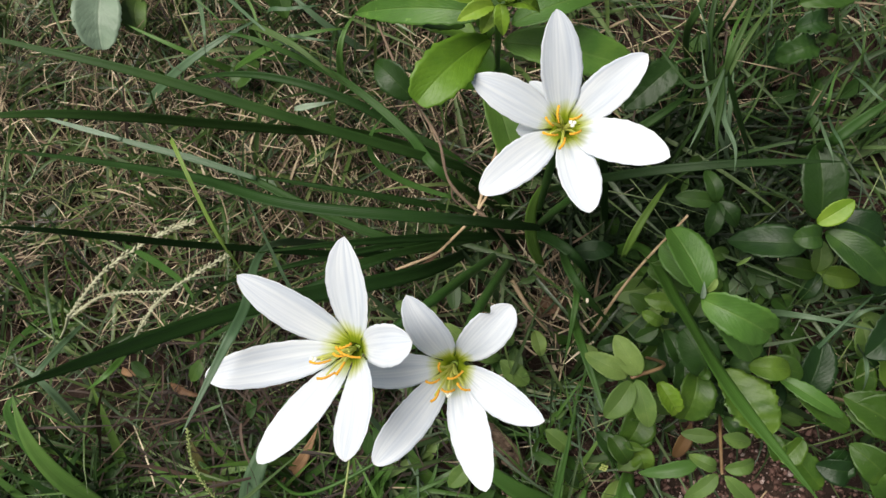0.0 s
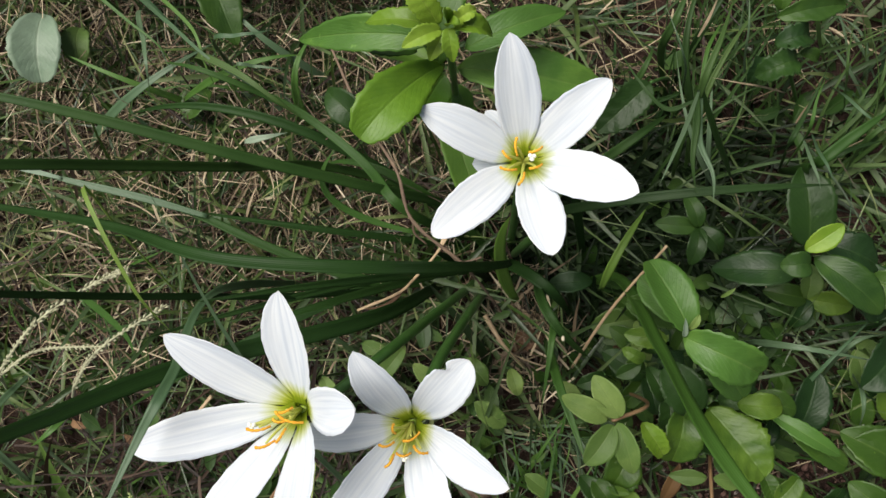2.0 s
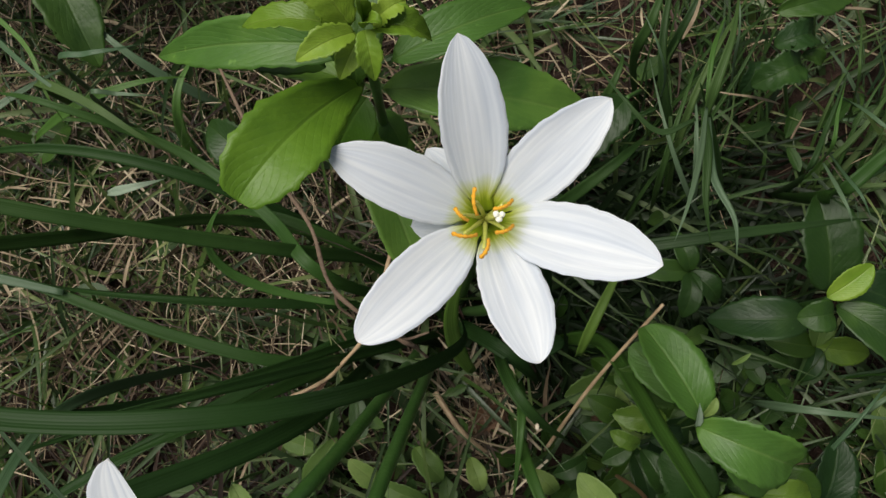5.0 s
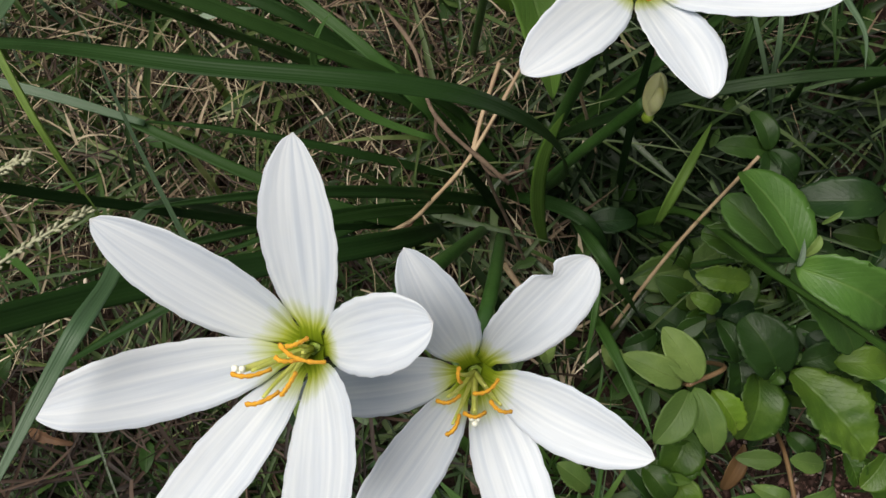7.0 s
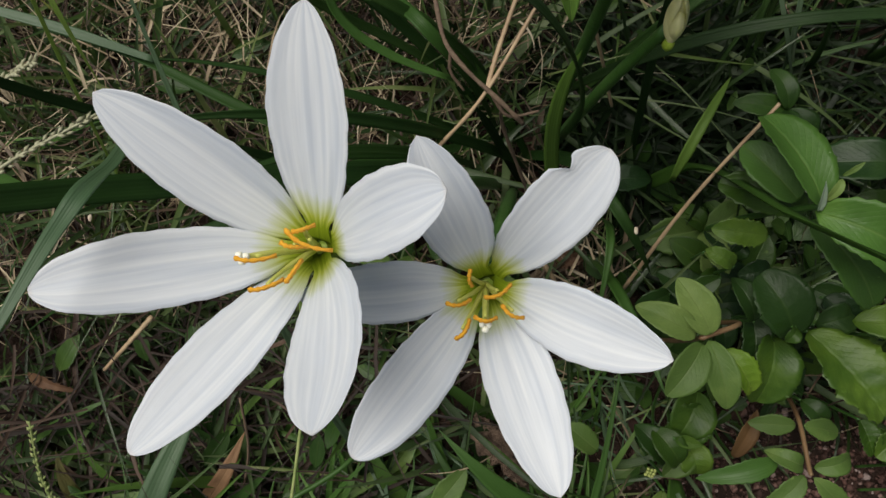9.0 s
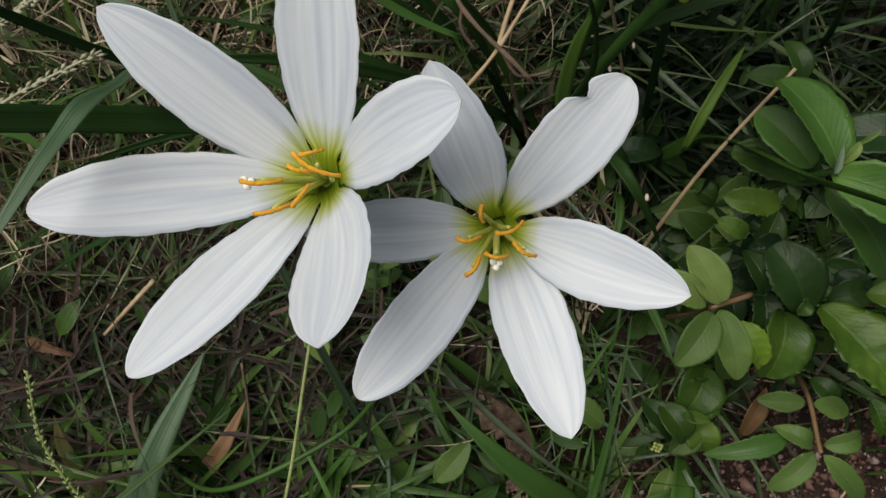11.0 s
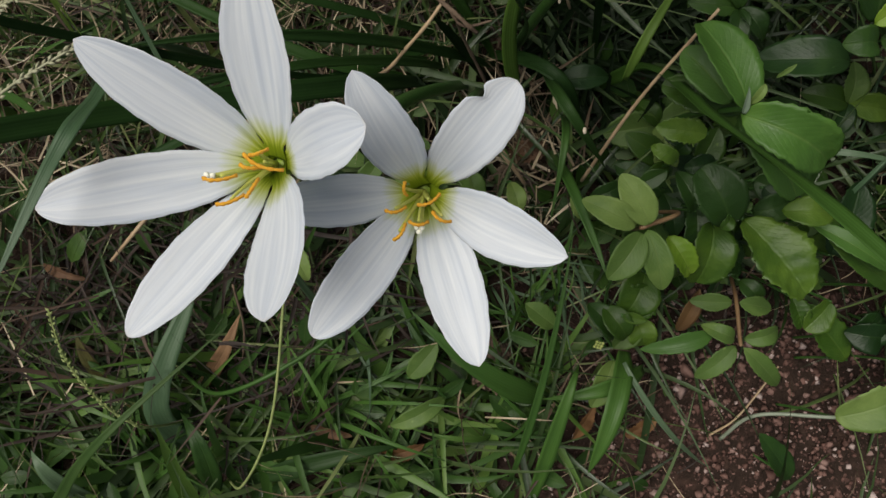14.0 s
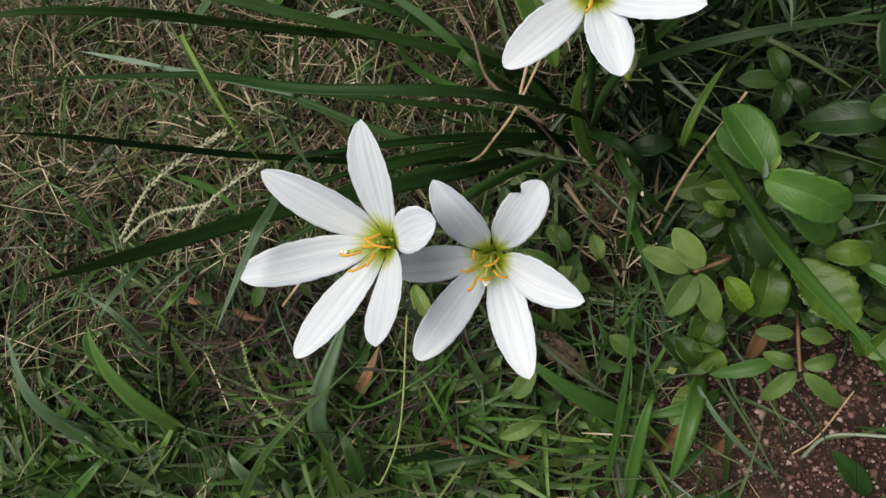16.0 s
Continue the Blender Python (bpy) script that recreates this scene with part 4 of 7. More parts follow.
grass_blade = thing("grass_shoot", "short green grass blade beside the lily clump", "grass")
blade(grass_blade, (0.0952, 0.0018, 0.0350), (0.1006, 0.0186, 0.0500), (0.1173, 0.0399, 0.0400), 0.0042, FRESH_BLADE)
tall_blade = thing("grass_shoot", "tall grey-green blade standing before a petal", "grass")
long_blade(tall_blade, [(-0.0500, 0.0080, -0.0210), (-0.0684, 0.0081, 0.1008), (-0.0610, -0.0152, 0.1731), (-0.0640, -0.0270, 0.1869), (-0.0746, -0.0517, 0.1940)], 0.0040, BLUE_BLADE)
thin = thing("grass_shoot", "thin bright green upright grass blade", "grass")
long_blade(thin, [(-0.1125, -0.0134, -0.0200), (-0.0929, 0.0247, 0.1203), (-0.0789, 0.0406, 0.1895), (-0.0652, 0.0130, 0.1919), (-0.0608, -0.0017, 0.1751)], 0.0015, BRIGHT_BLADE)
thin = thing("grass_shoot", "thin grey-green grass blade leaning over straw", "grass")
blade(thin, (-0.0150, -0.1200, -0.0210), (-0.0415, -0.0420, 0.1080), (-0.0665, 0.0420, 0.1760), 0.0030, BLUE_BLADE, profile="lance")
shiny = thing("grass_shoot", "grass blade with its sun glint painted as a pale end", "grass")
long_blade(shiny, [(-0.0900, 0.0420, 0.0480), (-0.1200, 0.0515, 0.0510), (-0.1480, 0.0590, 0.0520), (-0.1680, 0.0645, 0.0505)], 0.0036, BLUE_BLADE, profile="strap")
# pale outer piece stands for the sun's glint on this blade
long_blade(shiny, [(-0.1560, 0.0615, 0.0525), (-0.1750, 0.0668, 0.0520), (-0.1900, 0.0712, 0.0490), (-0.2060, 0.0760, 0.0430)], 0.0030, PALE_LEAF, profile="lance")
scrap = thing("grass_shoot", "short bleached blade lying on lily leaves", "grass")
blade(scrap, (-0.0681, 0.0743, 0.0600), (-0.0583, 0.0749, 0.0650), (-0.0483, 0.0779, 0.0600), 0.0036, PALE_LEAF, profile="lance")

# ---------------------------------------------------------------- broad-leaved weeds

weed = thing("weed_plant", "upright weed with large glossy leaves and yellow-green shoots", "weed", "broad-leaved weeds")
stem(weed, [(0.0330, 0.0780, -0.0220), (0.0290, 0.0820, 0.0600), (0.0258, 0.0837, 0.1500), (0.0235, 0.0842, 0.1720)], 0.0018, 0.0009)
leaf(weed, (0.0218, 0.0814, 0.1500), (0.0214, 0.1554, 0.1300), 0.0215, BROAD_LEAF, "oval", 0.014)
leaf(weed, (0.0238, 0.0836, 0.1460), (-0.0027, 0.0543, 0.1740), 0.0165, BROAD_LEAF, "obovate", 0.01)
leaf(weed, (0.0279, 0.0849, 0.1350), (0.0837, 0.0755, 0.1250), 0.0175, WEED_LIGHT, "oval", 0.008)
leaf(weed, (0.0304, 0.0873, 0.1500), (0.0655, 0.1002, 0.1450), 0.0115, WEED_LIGHT, "pointed", 0.006)
leaf(weed, (0.0221, 0.0909, 0.1500), (-0.0297, 0.0996, 0.1250), 0.0125, WEED_LIGHT, "pointed", 0.008)
leaf(weed, (0.0188, 0.0926, 0.1150), (-0.0219, 0.1132, 0.0950), 0.015, BROAD_LEAF, "oval", 0.006)
leaf(weed, (0.0238, 0.0841, 0.1300), (0.0127, 0.0726, 0.1100), 0.015, BROAD_LEAF, "oval", 0.006)
leaf(weed, (0.0232, 0.0729, 0.1300), (0.0360, 0.0303, 0.1226), 0.0145, WEED_LIGHT, "pointed", 0.006)
leaf(weed, (-0.0089, 0.0715, 0.0950), (-0.0249, 0.0877, 0.0950), 0.013, WEED_MID, "oval", 0.005)
leaf(weed, (0.0261, 0.0851, 0.0900), (0.0339, 0.0688, 0.0800), 0.013, BROAD_LEAF, "oval", 0.004)
leaf(weed, (0.0220, 0.0885, 0.1720), (0.0135, 0.0990, 0.1800), 0.0088, WEED_YOUNG, "oval", 0.003, wave=0.25, fold=0.35)
leaf(weed, (0.0215, 0.0890, 0.1690), (-0.0010, 0.0925, 0.1640), 0.0072, WEED_YOUNG, "pointed", 0.004, wave=0.5, fold=0.3)
leaf(weed, (0.0230, 0.0862, 0.1750), (0.0110, 0.0808, 0.1760), 0.0058, WEED_YOUNG, "pointed", 0.003, wave=0.5, fold=0.45)
leaf(weed, (0.0250, 0.0862, 0.1760), (0.0262, 0.0772, 0.1710), 0.0052, WEED_YOUNG, "pointed", 0.003, wave=0.5, fold=0.45)
leaf(weed, (0.0265, 0.0868, 0.1740), (0.0385, 0.0850, 0.1710), 0.0066, WEED_YOUNG, "oval", 0.004, wave=0.5, fold=0.5)
leaf(weed, (0.0265, 0.0872, 0.1760), (0.0335, 0.0905, 0.1790), 0.0050, WEED_YOUNG, "pointed", 0.002, wave=0.5, fold=0.5)
leaf(weed, (0.0240, 0.0866, 0.1720), (0.0190, 0.0785, 0.1690), 0.0056, WEED_YOUNG, "pointed", 0.002, wave=0.4, fold=0.4)
leaf(weed, (0.0250, 0.0868, 0.1770), (0.0245, 0.0895, 0.1850), 0.0034, WEED_YOUNG, "pointed", 0.001, wave=0.3, fold=0.6)
leaf(weed, (0.0246, 0.0864, 0.1770), (0.0285, 0.0850, 0.1830), 0.0030, WEED_YOUNG, "pointed", 0.001, wave=0.3, fold=0.6)
leaf(weed, (0.0140, 0.0920, 0.1320), (-0.0130, 0.1000, 0.1200), 0.0110, BROAD_LEAF, "oval", 0.005)
leaf(weed, (0.0270, 0.0860, 0.1050), (0.0330, 0.0770, 0.0920), 0.0085, WEED_LIGHT, "oval", 0.003)

weed = thing("weed_plant", "low weed with rounded dark leaves and one yellow-green leaf", "weed", "broad-leaved weeds")
stem(weed, [(0.1900, 0.0080, -0.0220), (0.1910, 0.0120, 0.0200), (0.1861, 0.0166, 0.0550)], 0.0016, 0.0010)
leaf(weed, (0.1858, 0.0191, 0.0550), (0.1813, 0.0550, 0.0620), 0.0215, WEED_MID, "oval", 0.006)
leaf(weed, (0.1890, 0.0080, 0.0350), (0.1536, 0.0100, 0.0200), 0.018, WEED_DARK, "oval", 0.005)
leaf(weed, (0.1883, 0.0140, 0.0550), (0.2177, -0.0120, 0.0550), 0.017, WEED_MID, "oval", 0.008)
leaf(weed, (0.1811, 0.0175, 0.0620), (0.1958, 0.0280, 0.0680), 0.0105, WEED_YOUNG, "oval", 0.003)
leaf(weed, (0.1853, 0.0113, 0.0580), (0.1714, 0.0109, 0.0580), 0.012, WEED_MID, "oval", 0.002)
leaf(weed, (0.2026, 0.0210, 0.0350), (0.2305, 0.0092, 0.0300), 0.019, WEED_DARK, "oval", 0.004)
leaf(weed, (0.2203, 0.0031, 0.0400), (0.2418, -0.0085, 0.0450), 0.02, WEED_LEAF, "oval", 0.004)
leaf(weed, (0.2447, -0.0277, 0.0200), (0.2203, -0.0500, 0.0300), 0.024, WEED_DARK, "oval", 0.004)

weed = thing("weed_plant", "weed with stacked light green oval leaves", "weed", "broad-leaved weeds")
stem(weed, [(0.1230, -0.0160, -0.0220), (0.1210, -0.0130, 0.0400), (0.1190, -0.0140, 0.0920)], 0.0015, 0.0010)
leaf(weed, (0.1190, -0.0140, 0.0930), (0.1060, 0.0150, 0.0840), 0.0180, WEED_LIGHT, "broad", 0.006, wave=0.14, cup=0.18)
leaf(weed, (0.1200, -0.0110, 0.0780), (0.1050, 0.0080, 0.0720), 0.0132, WEED_LIGHT, "broad", 0.004, wave=0.20, cup=0.18)
leaf(weed, (0.1160, -0.0160, 0.0940), (0.1470, -0.0320, 0.0920), 0.0178, WEED_LIGHT, "broad", 0.007, wave=0.12, cup=0.24)
leaf(weed, (0.1250, -0.0170, 0.0760), (0.1470, -0.0450, 0.0730), 0.0148, WEED_LIGHT, "broad", 0.004, wave=0.12, cup=0.24)
leaf(weed, (0.1290, -0.0130, 0.0680), (0.1010, -0.0030, 0.0620), 0.0139, WEED_LEAF, "broad", 0.004, wave=0.20, cup=0.18)
leaf(weed, (0.1160, -0.0160, 0.0960), (0.1150, -0.0080, 0.1020), 0.0030, PALE_LEAF, "lance", 0.001, wave=0.20, cup=0.18)
leaf(weed, (0.1180, -0.0130, 0.0960), (0.1210, -0.0070, 0.1000), 0.0030, SMALL_LEAF, "oval", 0.001, wave=0.07, cup=0.18)
leaf(weed, (0.1510, -0.0510, 0.0550), (0.1710, -0.0520, 0.0550), 0.0117, WEED_LEAF, "oval", 0.004, wave=0.20, cup=0.18)
leaf(weed, (0.1400, -0.0020, 0.0700), (0.1450, 0.0020, 0.0750), 0.0018, SMALL_LEAF, "pointed", 0.002, wave=0.20, cup=0.18)

weed = thing("weed_plant", "low weed with pairs of small oval leaves", "weed", "broad-leaved weeds")
stem(weed, [(0.1050, -0.0620, -0.0220), (0.1010, -0.0590, 0.0250), (0.0930, -0.0550, 0.0640)], 0.0011, 0.0008, STEM_RED)
stem(weed, [(0.0930, -0.0550, 0.0640), (0.1120, -0.0510, 0.0500), (0.1150, -0.0560, -0.0210)], 0.0010, 0.0008, STEM_RED)
leaf(weed, (0.0960, -0.0540, 0.0640), (0.0850, -0.0350, 0.0640), 0.0120, SMALL_LEAF, "oval", 0.003, wave=0.07, cup=0.18)
leaf(weed, (0.0910, -0.0540, 0.0640), (0.0710, -0.0440, 0.0620), 0.0104, SMALL_LEAF, "oval", 0.003, wave=0.07, cup=0.18)
leaf(weed, (0.0930, -0.0570, 0.0640), (0.0800, -0.0740, 0.0640), 0.0122, SMALL_LEAF, "oval", 0.003, wave=0.07, cup=0.18)
leaf(weed, (0.0950, -0.0560, 0.0640), (0.1010, -0.0790, 0.0630), 0.0106, SMALL_LEAF, "oval", 0.003, wave=0.07, cup=0.18)
leaf(weed, (0.1110, -0.0610, 0.0420), (0.1210, -0.0770, 0.0400), 0.0104, WEED_YOUNG, "broad", 0.002, wave=0.25, cup=0.30)

weed = thing("weed_plant", "spreading weed with toothed green leaves", "weed", "broad-leaved weeds")
stem(weed, [(0.1450, -0.0600, -0.0220), (0.1420, -0.0570, 0.0150), (0.1338, -0.0548, 0.0450)], 0.0012, 0.0009)
leaf(weed, (0.1420, -0.0550, 0.0420), (0.1630, -0.0850, 0.0530), 0.0234, WEED_LEAF, "broad", 0.006, wave=0.22, cup=0.20)
stem(weed, [(0.1420, -0.0550, 0.0420), (0.1424, -0.0557, 0.0094), (0.1430, -0.0568, -0.0210)], 0.0006, 0.0007, STEM_GREEN, "petiole")
leaf(weed, (0.1330, -0.0570, 0.0340), (0.1270, -0.0820, 0.0310), 0.0205, WEED_LEAF, "broad", 0.004, wave=0.22, cup=0.20)
stem(weed, [(0.1330, -0.0570, 0.0340), (0.1347, -0.0574, 0.0058), (0.1372, -0.0580, -0.0210)], 0.0006, 0.0007, STEM_GREEN, "petiole")
leaf(weed, (0.1350, -0.0560, 0.0450), (0.1220, -0.0340, 0.0470), 0.0191, WEED_MID, "broad", 0.004, wave=0.15, cup=0.20)
stem(weed, [(0.1350, -0.0560, 0.0450), (0.1364, -0.0566, 0.0108), (0.1385, -0.0574, -0.0210)], 0.0006, 0.0007, STEM_GREEN, "petiole")
leaf(weed, (0.1220, -0.0510, 0.0420), (0.1150, -0.0350, 0.0400), 0.0108, WEED_MID, "oval", 0.003, wave=0.15, cup=0.15)
stem(weed, [(0.1220, -0.0510, 0.0420), (0.1252, -0.0523, 0.0094), (0.1300, -0.0541, -0.0210)], 0.0006, 0.0007, STEM_GREEN, "petiole")
leaf(weed, (0.1270, -0.0500, 0.0300), (0.1270, -0.0700, 0.0280), 0.0131, WEED_MID, "broad", 0.003, wave=0.20, cup=0.20)
stem(weed, [(0.1270, -0.0500, 0.0300), (0.1295, -0.0514, 0.0040), (0.1333, -0.0535, -0.0210)], 0.0006, 0.0007, STEM_GREEN, "petiole")
leaf(weed, (0.1200, -0.0210, 0.0580), (0.1010, -0.0180, 0.0550), 0.0098, WEED_LEAF, "oval", 0.003, wave=0.25, cup=0.20)
stem(weed, [(0.1200, -0.0210, 0.0580), (0.1235, -0.0265, 0.0166), (0.1288, -0.0347, -0.0210)], 0.0006, 0.0007, STEM_GREEN, "petiole")
leaf(weed, (0.1110, -0.0310, 0.0500), (0.1010, -0.0250, 0.0500), 0.0066, WEED_LEAF, "oval", 0.002, wave=0.20, cup=0.20)
stem(weed, [(0.1110, -0.0310, 0.0500), (0.1158, -0.0351, 0.0130), (0.1229, -0.0411, -0.0210)], 0.0006, 0.0007, STEM_GREEN, "petiole")
leaf(weed, (0.1130, -0.0350, 0.0350), (0.1020, -0.0410, 0.0300), 0.0080, WEED_MID, "oval", 0.002, wave=0.20, cup=0.20)
stem(weed, [(0.1130, -0.0350, 0.0350), (0.1175, -0.0385, 0.0063), (0.1242, -0.0437, -0.0210)], 0.0006, 0.0007, STEM_GREEN, "petiole")
leaf(weed, (0.1180, -0.0230, 0.0450), (0.1130, -0.0280, 0.0400), 0.0066, WEED_MID, "broad", 0.002, wave=0.20, cup=0.20)
stem(weed, [(0.1180, -0.0230, 0.0450), (0.1218, -0.0282, 0.0108), (0.1274, -0.0359, -0.0210)], 0.0006, 0.0007, STEM_GREEN, "petiole")
leaf(weed, (0.1350, -0.0320, 0.0300), (0.1220, -0.0340, 0.0300), 0.0091, WEED_DARK, "oval", 0.002, wave=0.20, cup=0.20)
stem(weed, [(0.1350, -0.0320, 0.0300), (0.1364, -0.0359, 0.0040), (0.1385, -0.0418, -0.0210)], 0.0006, 0.0007, STEM_GREEN, "petiole")
leaf(weed, (0.1330, -0.0530, 0.0500), (0.1290, -0.0580, 0.0500), 0.0056, WEED_LEAF, "oval", 0.001, wave=0.20, cup=0.20)
stem(weed, [(0.1330, -0.0530, 0.0500), (0.1347, -0.0540, 0.0130), (0.1372, -0.0554, -0.0210)], 0.0006, 0.0007, STEM_GREEN, "petiole")
leaf(weed, (0.1370, -0.0510, 0.0500), (0.1420, -0.0480, 0.0500), 0.0049, WEED_LEAF, "oval", 0.001, wave=0.20, cup=0.20)
stem(weed, [(0.1370, -0.0510, 0.0500), (0.1381, -0.0523, 0.0130), (0.1398, -0.0541, -0.0210)], 0.0006, 0.0007, STEM_GREEN, "petiole")
leaf(weed, (0.1490, -0.0530, 0.0350), (0.1640, -0.0490, 0.0350), 0.0115, WEED_MID, "oval", 0.003, wave=0.20, cup=0.20)
stem(weed, [(0.1490, -0.0530, 0.0350), (0.1484, -0.0540, 0.0063), (0.1476, -0.0554, -0.0210)], 0.0006, 0.0007, STEM_GREEN, "petiole")
leaf(weed, (0.1110, -0.0850, 0.0220), (0.0980, -0.0970, 0.0200), 0.0165, WEED_LEAF, "broad", 0.003, wave=0.30, cup=0.20)
stem(weed, [(0.1110, -0.0850, 0.0220), (0.1158, -0.0815, 0.0004), (0.1229, -0.0762, -0.0210)], 0.0006, 0.0007, STEM_GREEN, "petiole")
leaf(weed, (0.0910, -0.0930, 0.0200), (0.1010, -0.1070, 0.0200), 0.0117, WEED_LEAF, "oval", 0.003, wave=0.20, cup=0.20)
stem(weed, [(0.0910, -0.0930, 0.0200), (0.0986, -0.0884, -0.0005), (0.1099, -0.0814, -0.0210)], 0.0006, 0.0007, STEM_GREEN, "petiole")
leaf(weed, (0.1380, -0.0710, 0.0220), (0.1510, -0.0760, 0.0220), 0.0161, WEED_MID, "broad", 0.003, wave=0.30, cup=0.20)
stem(weed, [(0.1380, -0.0710, 0.0220), (0.1390, -0.0695, 0.0004), (0.1404, -0.0672, -0.0210)], 0.0006, 0.0007, STEM_GREEN, "petiole")
leaf(weed, (0.0970, -0.0960, 0.0260), (0.1080, -0.0990, 0.0260), 0.0051, WEED_LEAF, "pointed", 0.001, wave=0.10, cup=0.10)
stem(weed, [(0.0970, -0.0960, 0.0260), (0.1037, -0.0910, 0.0022), (0.1138, -0.0834, -0.0210)], 0.0006, 0.0007, STEM_GREEN, "petiole")
leaf(weed, (0.1560, -0.0430, 0.0300), (0.1670, -0.0550, 0.0300), 0.0129, WEED_DARK, "oval", 0.003, wave=0.20, cup=0.20)
stem(weed, [(0.1560, -0.0430, 0.0300), (0.1545, -0.0454, 0.0040), (0.1522, -0.0489, -0.0210)], 0.0006, 0.0007, STEM_GREEN, "petiole")
leaf(weed, (0.1750, -0.0920, 0.0200), (0.1800, -0.1060, 0.0200), 0.0103, WEED_LEAF, "broad", 0.003, wave=0.20, cup=0.20)
stem(weed, [(0.1750, -0.0920, 0.0200), (0.1708, -0.0875, -0.0005), (0.1645, -0.0808, -0.0210)], 0.0006, 0.0007, STEM_GREEN, "petiole")
leaf(weed, (0.1930, -0.0950, 0.0200), (0.1810, -0.1070, 0.0200), 0.0130, WEED_LEAF, "broad", 0.003, wave=0.20, cup=0.20)
stem(weed, [(0.1930, -0.0950, 0.0200), (0.1863, -0.0901, -0.0005), (0.1762, -0.0828, -0.0210)], 0.0006, 0.0007, STEM_GREEN, "petiole")
leaf(weed, (0.1110, -0.0250, 0.0260), (0.1200, -0.0330, 0.0280), 0.0072, SMALL_LEAF, "oval", 0.005)
stem(weed, [(0.1110, -0.0250, 0.0260), (0.1138, -0.0279, 0.0025), (0.1180, -0.0322, -0.0210)], 0.0006, 0.0007, STEM_GREEN, "petiole")
leaf(weed, (0.1160, -0.0320, 0.0260), (0.1040, -0.0410, 0.0280), 0.0080, WEED_LEAF, "oval", 0.005)
stem(weed, [(0.1160, -0.0320, 0.0260), (0.1189, -0.0348, 0.0025), (0.1232, -0.0389, -0.0210)], 0.0006, 0.0007, STEM_GREEN, "petiole")
leaf(weed, (0.1090, -0.0790, 0.0200), (0.1000, -0.0970, 0.0200), 0.0180, WEED_LEAF, "oval", 0.005)
stem(weed, [(0.1090, -0.0790, 0.0200), (0.1125, -0.0771, -0.0005), (0.1178, -0.0743, -0.0210)], 0.0006, 0.0007, STEM_GREEN, "petiole")
leaf(weed, (0.1650, -0.0510, 0.0360), (0.1850, -0.0580, 0.0380), 0.0130, WEED_LEAF, "oval", 0.005)
stem(weed, [(0.1650, -0.0510, 0.0360), (0.1614, -0.0526, 0.0075), (0.1559, -0.0551, -0.0210)], 0.0006, 0.0007, STEM_GREEN, "petiole")
leaf(weed, (0.0980, -0.0410, 0.0220), (0.0840, -0.0460, 0.0220), 0.0090, WEED_MID, "oval", 0.005)
stem(weed, [(0.0980, -0.0410, 0.0220), (0.1017, -0.0425, 0.0005), (0.1073, -0.0447, -0.0210)], 0.0006, 0.0007, STEM_GREEN, "petiole")
leaf(weed, (0.1070, -0.1010, 0.0120), (0.1110, -0.1130, 0.0120), 0.0130, WEED_LEAF, "oval", 0.005)
stem(weed, [(0.1070, -0.1010, 0.0120), (0.1097, -0.0981, -0.0045), (0.1138, -0.0937, -0.0210)], 0.0006, 0.0007, STEM_GREEN, "petiole")
leaf(weed, (0.1540, -0.0400, 0.0260), (0.1670, -0.0480, 0.0260), 0.0130, WEED_MID, "oval", 0.005)
stem(weed, [(0.1540, -0.0400, 0.0260), (0.1524, -0.0436, 0.0025), (0.1499, -0.0491, -0.0210)], 0.0006, 0.0007, STEM_GREEN, "petiole")
leaf(weed, (0.0980, -0.1060, 0.0140), (0.0850, -0.0920, 0.0160), 0.0120, WEED_MID, "oval", 0.005)
stem(weed, [(0.0980, -0.1060, 0.0140), (0.1009, -0.1032, -0.0035), (0.1051, -0.0990, -0.0210)], 0.0006, 0.0007, STEM_GREEN, "petiole")
leaf(weed, (0.1520, -0.0840, 0.0180), (0.1610, -0.0940, 0.0180), 0.0090, WEED_MID, "oval", 0.005)
stem(weed, [(0.1520, -0.0840, 0.0180), (0.1509, -0.0802, -0.0015), (0.1492, -0.0744, -0.0210)], 0.0006, 0.0007, STEM_GREEN, "petiole")
leaf(weed, (0.1280, -0.1080, 0.0080), (0.1360, -0.0880, 0.0140), 0.0085, BROWN_BLADE, "pointed", 0.003)
stem(weed, [(0.1280, -0.1080, 0.0080), (0.1293, -0.1042, -0.0065), (0.1313, -0.0986, -0.0210)], 0.0006, 0.0007, STEM_GREEN, "petiole")
leaf(weed, (0.1680, -0.0570, 0.0450), (0.1990, -0.0770, 0.0500), 0.0085, WEED_LIGHT, "oval", 0.005)
stem(weed, [(0.1680, -0.0570, 0.0450), (0.1640, -0.0575, 0.0120), (0.1581, -0.0583, -0.0210)], 0.0006, 0.0007, STEM_GREEN, "petiole")
leaf(weed, (0.2530, -0.0810, 0.0300), (0.2080, -0.0770, 0.0340), 0.0260, WEED_LEAF, "oval", 0.005)
stem(weed, [(0.2530, -0.0810, 0.0300), (0.2491, -0.0802, 0.0045), (0.2432, -0.0791, -0.0210)], 0.0006, 0.0007, STEM_GREEN, "petiole")
leaf(weed, (0.1920, -0.0740, 0.0200), (0.2030, -0.0420, 0.0220), 0.0200, WEED_DARK, "oval", 0.005)
stem(weed, [(0.1920, -0.0740, 0.0200), (0.1882, -0.0729, -0.0005), (0.1824, -0.0711, -0.0210)], 0.0006, 0.0007, STEM_GREEN, "petiole")
leaf(weed, (0.2350, -0.1150, 0.0220), (0.2140, -0.0960, 0.0260), 0.0180, WEED_LEAF, "oval", 0.005)
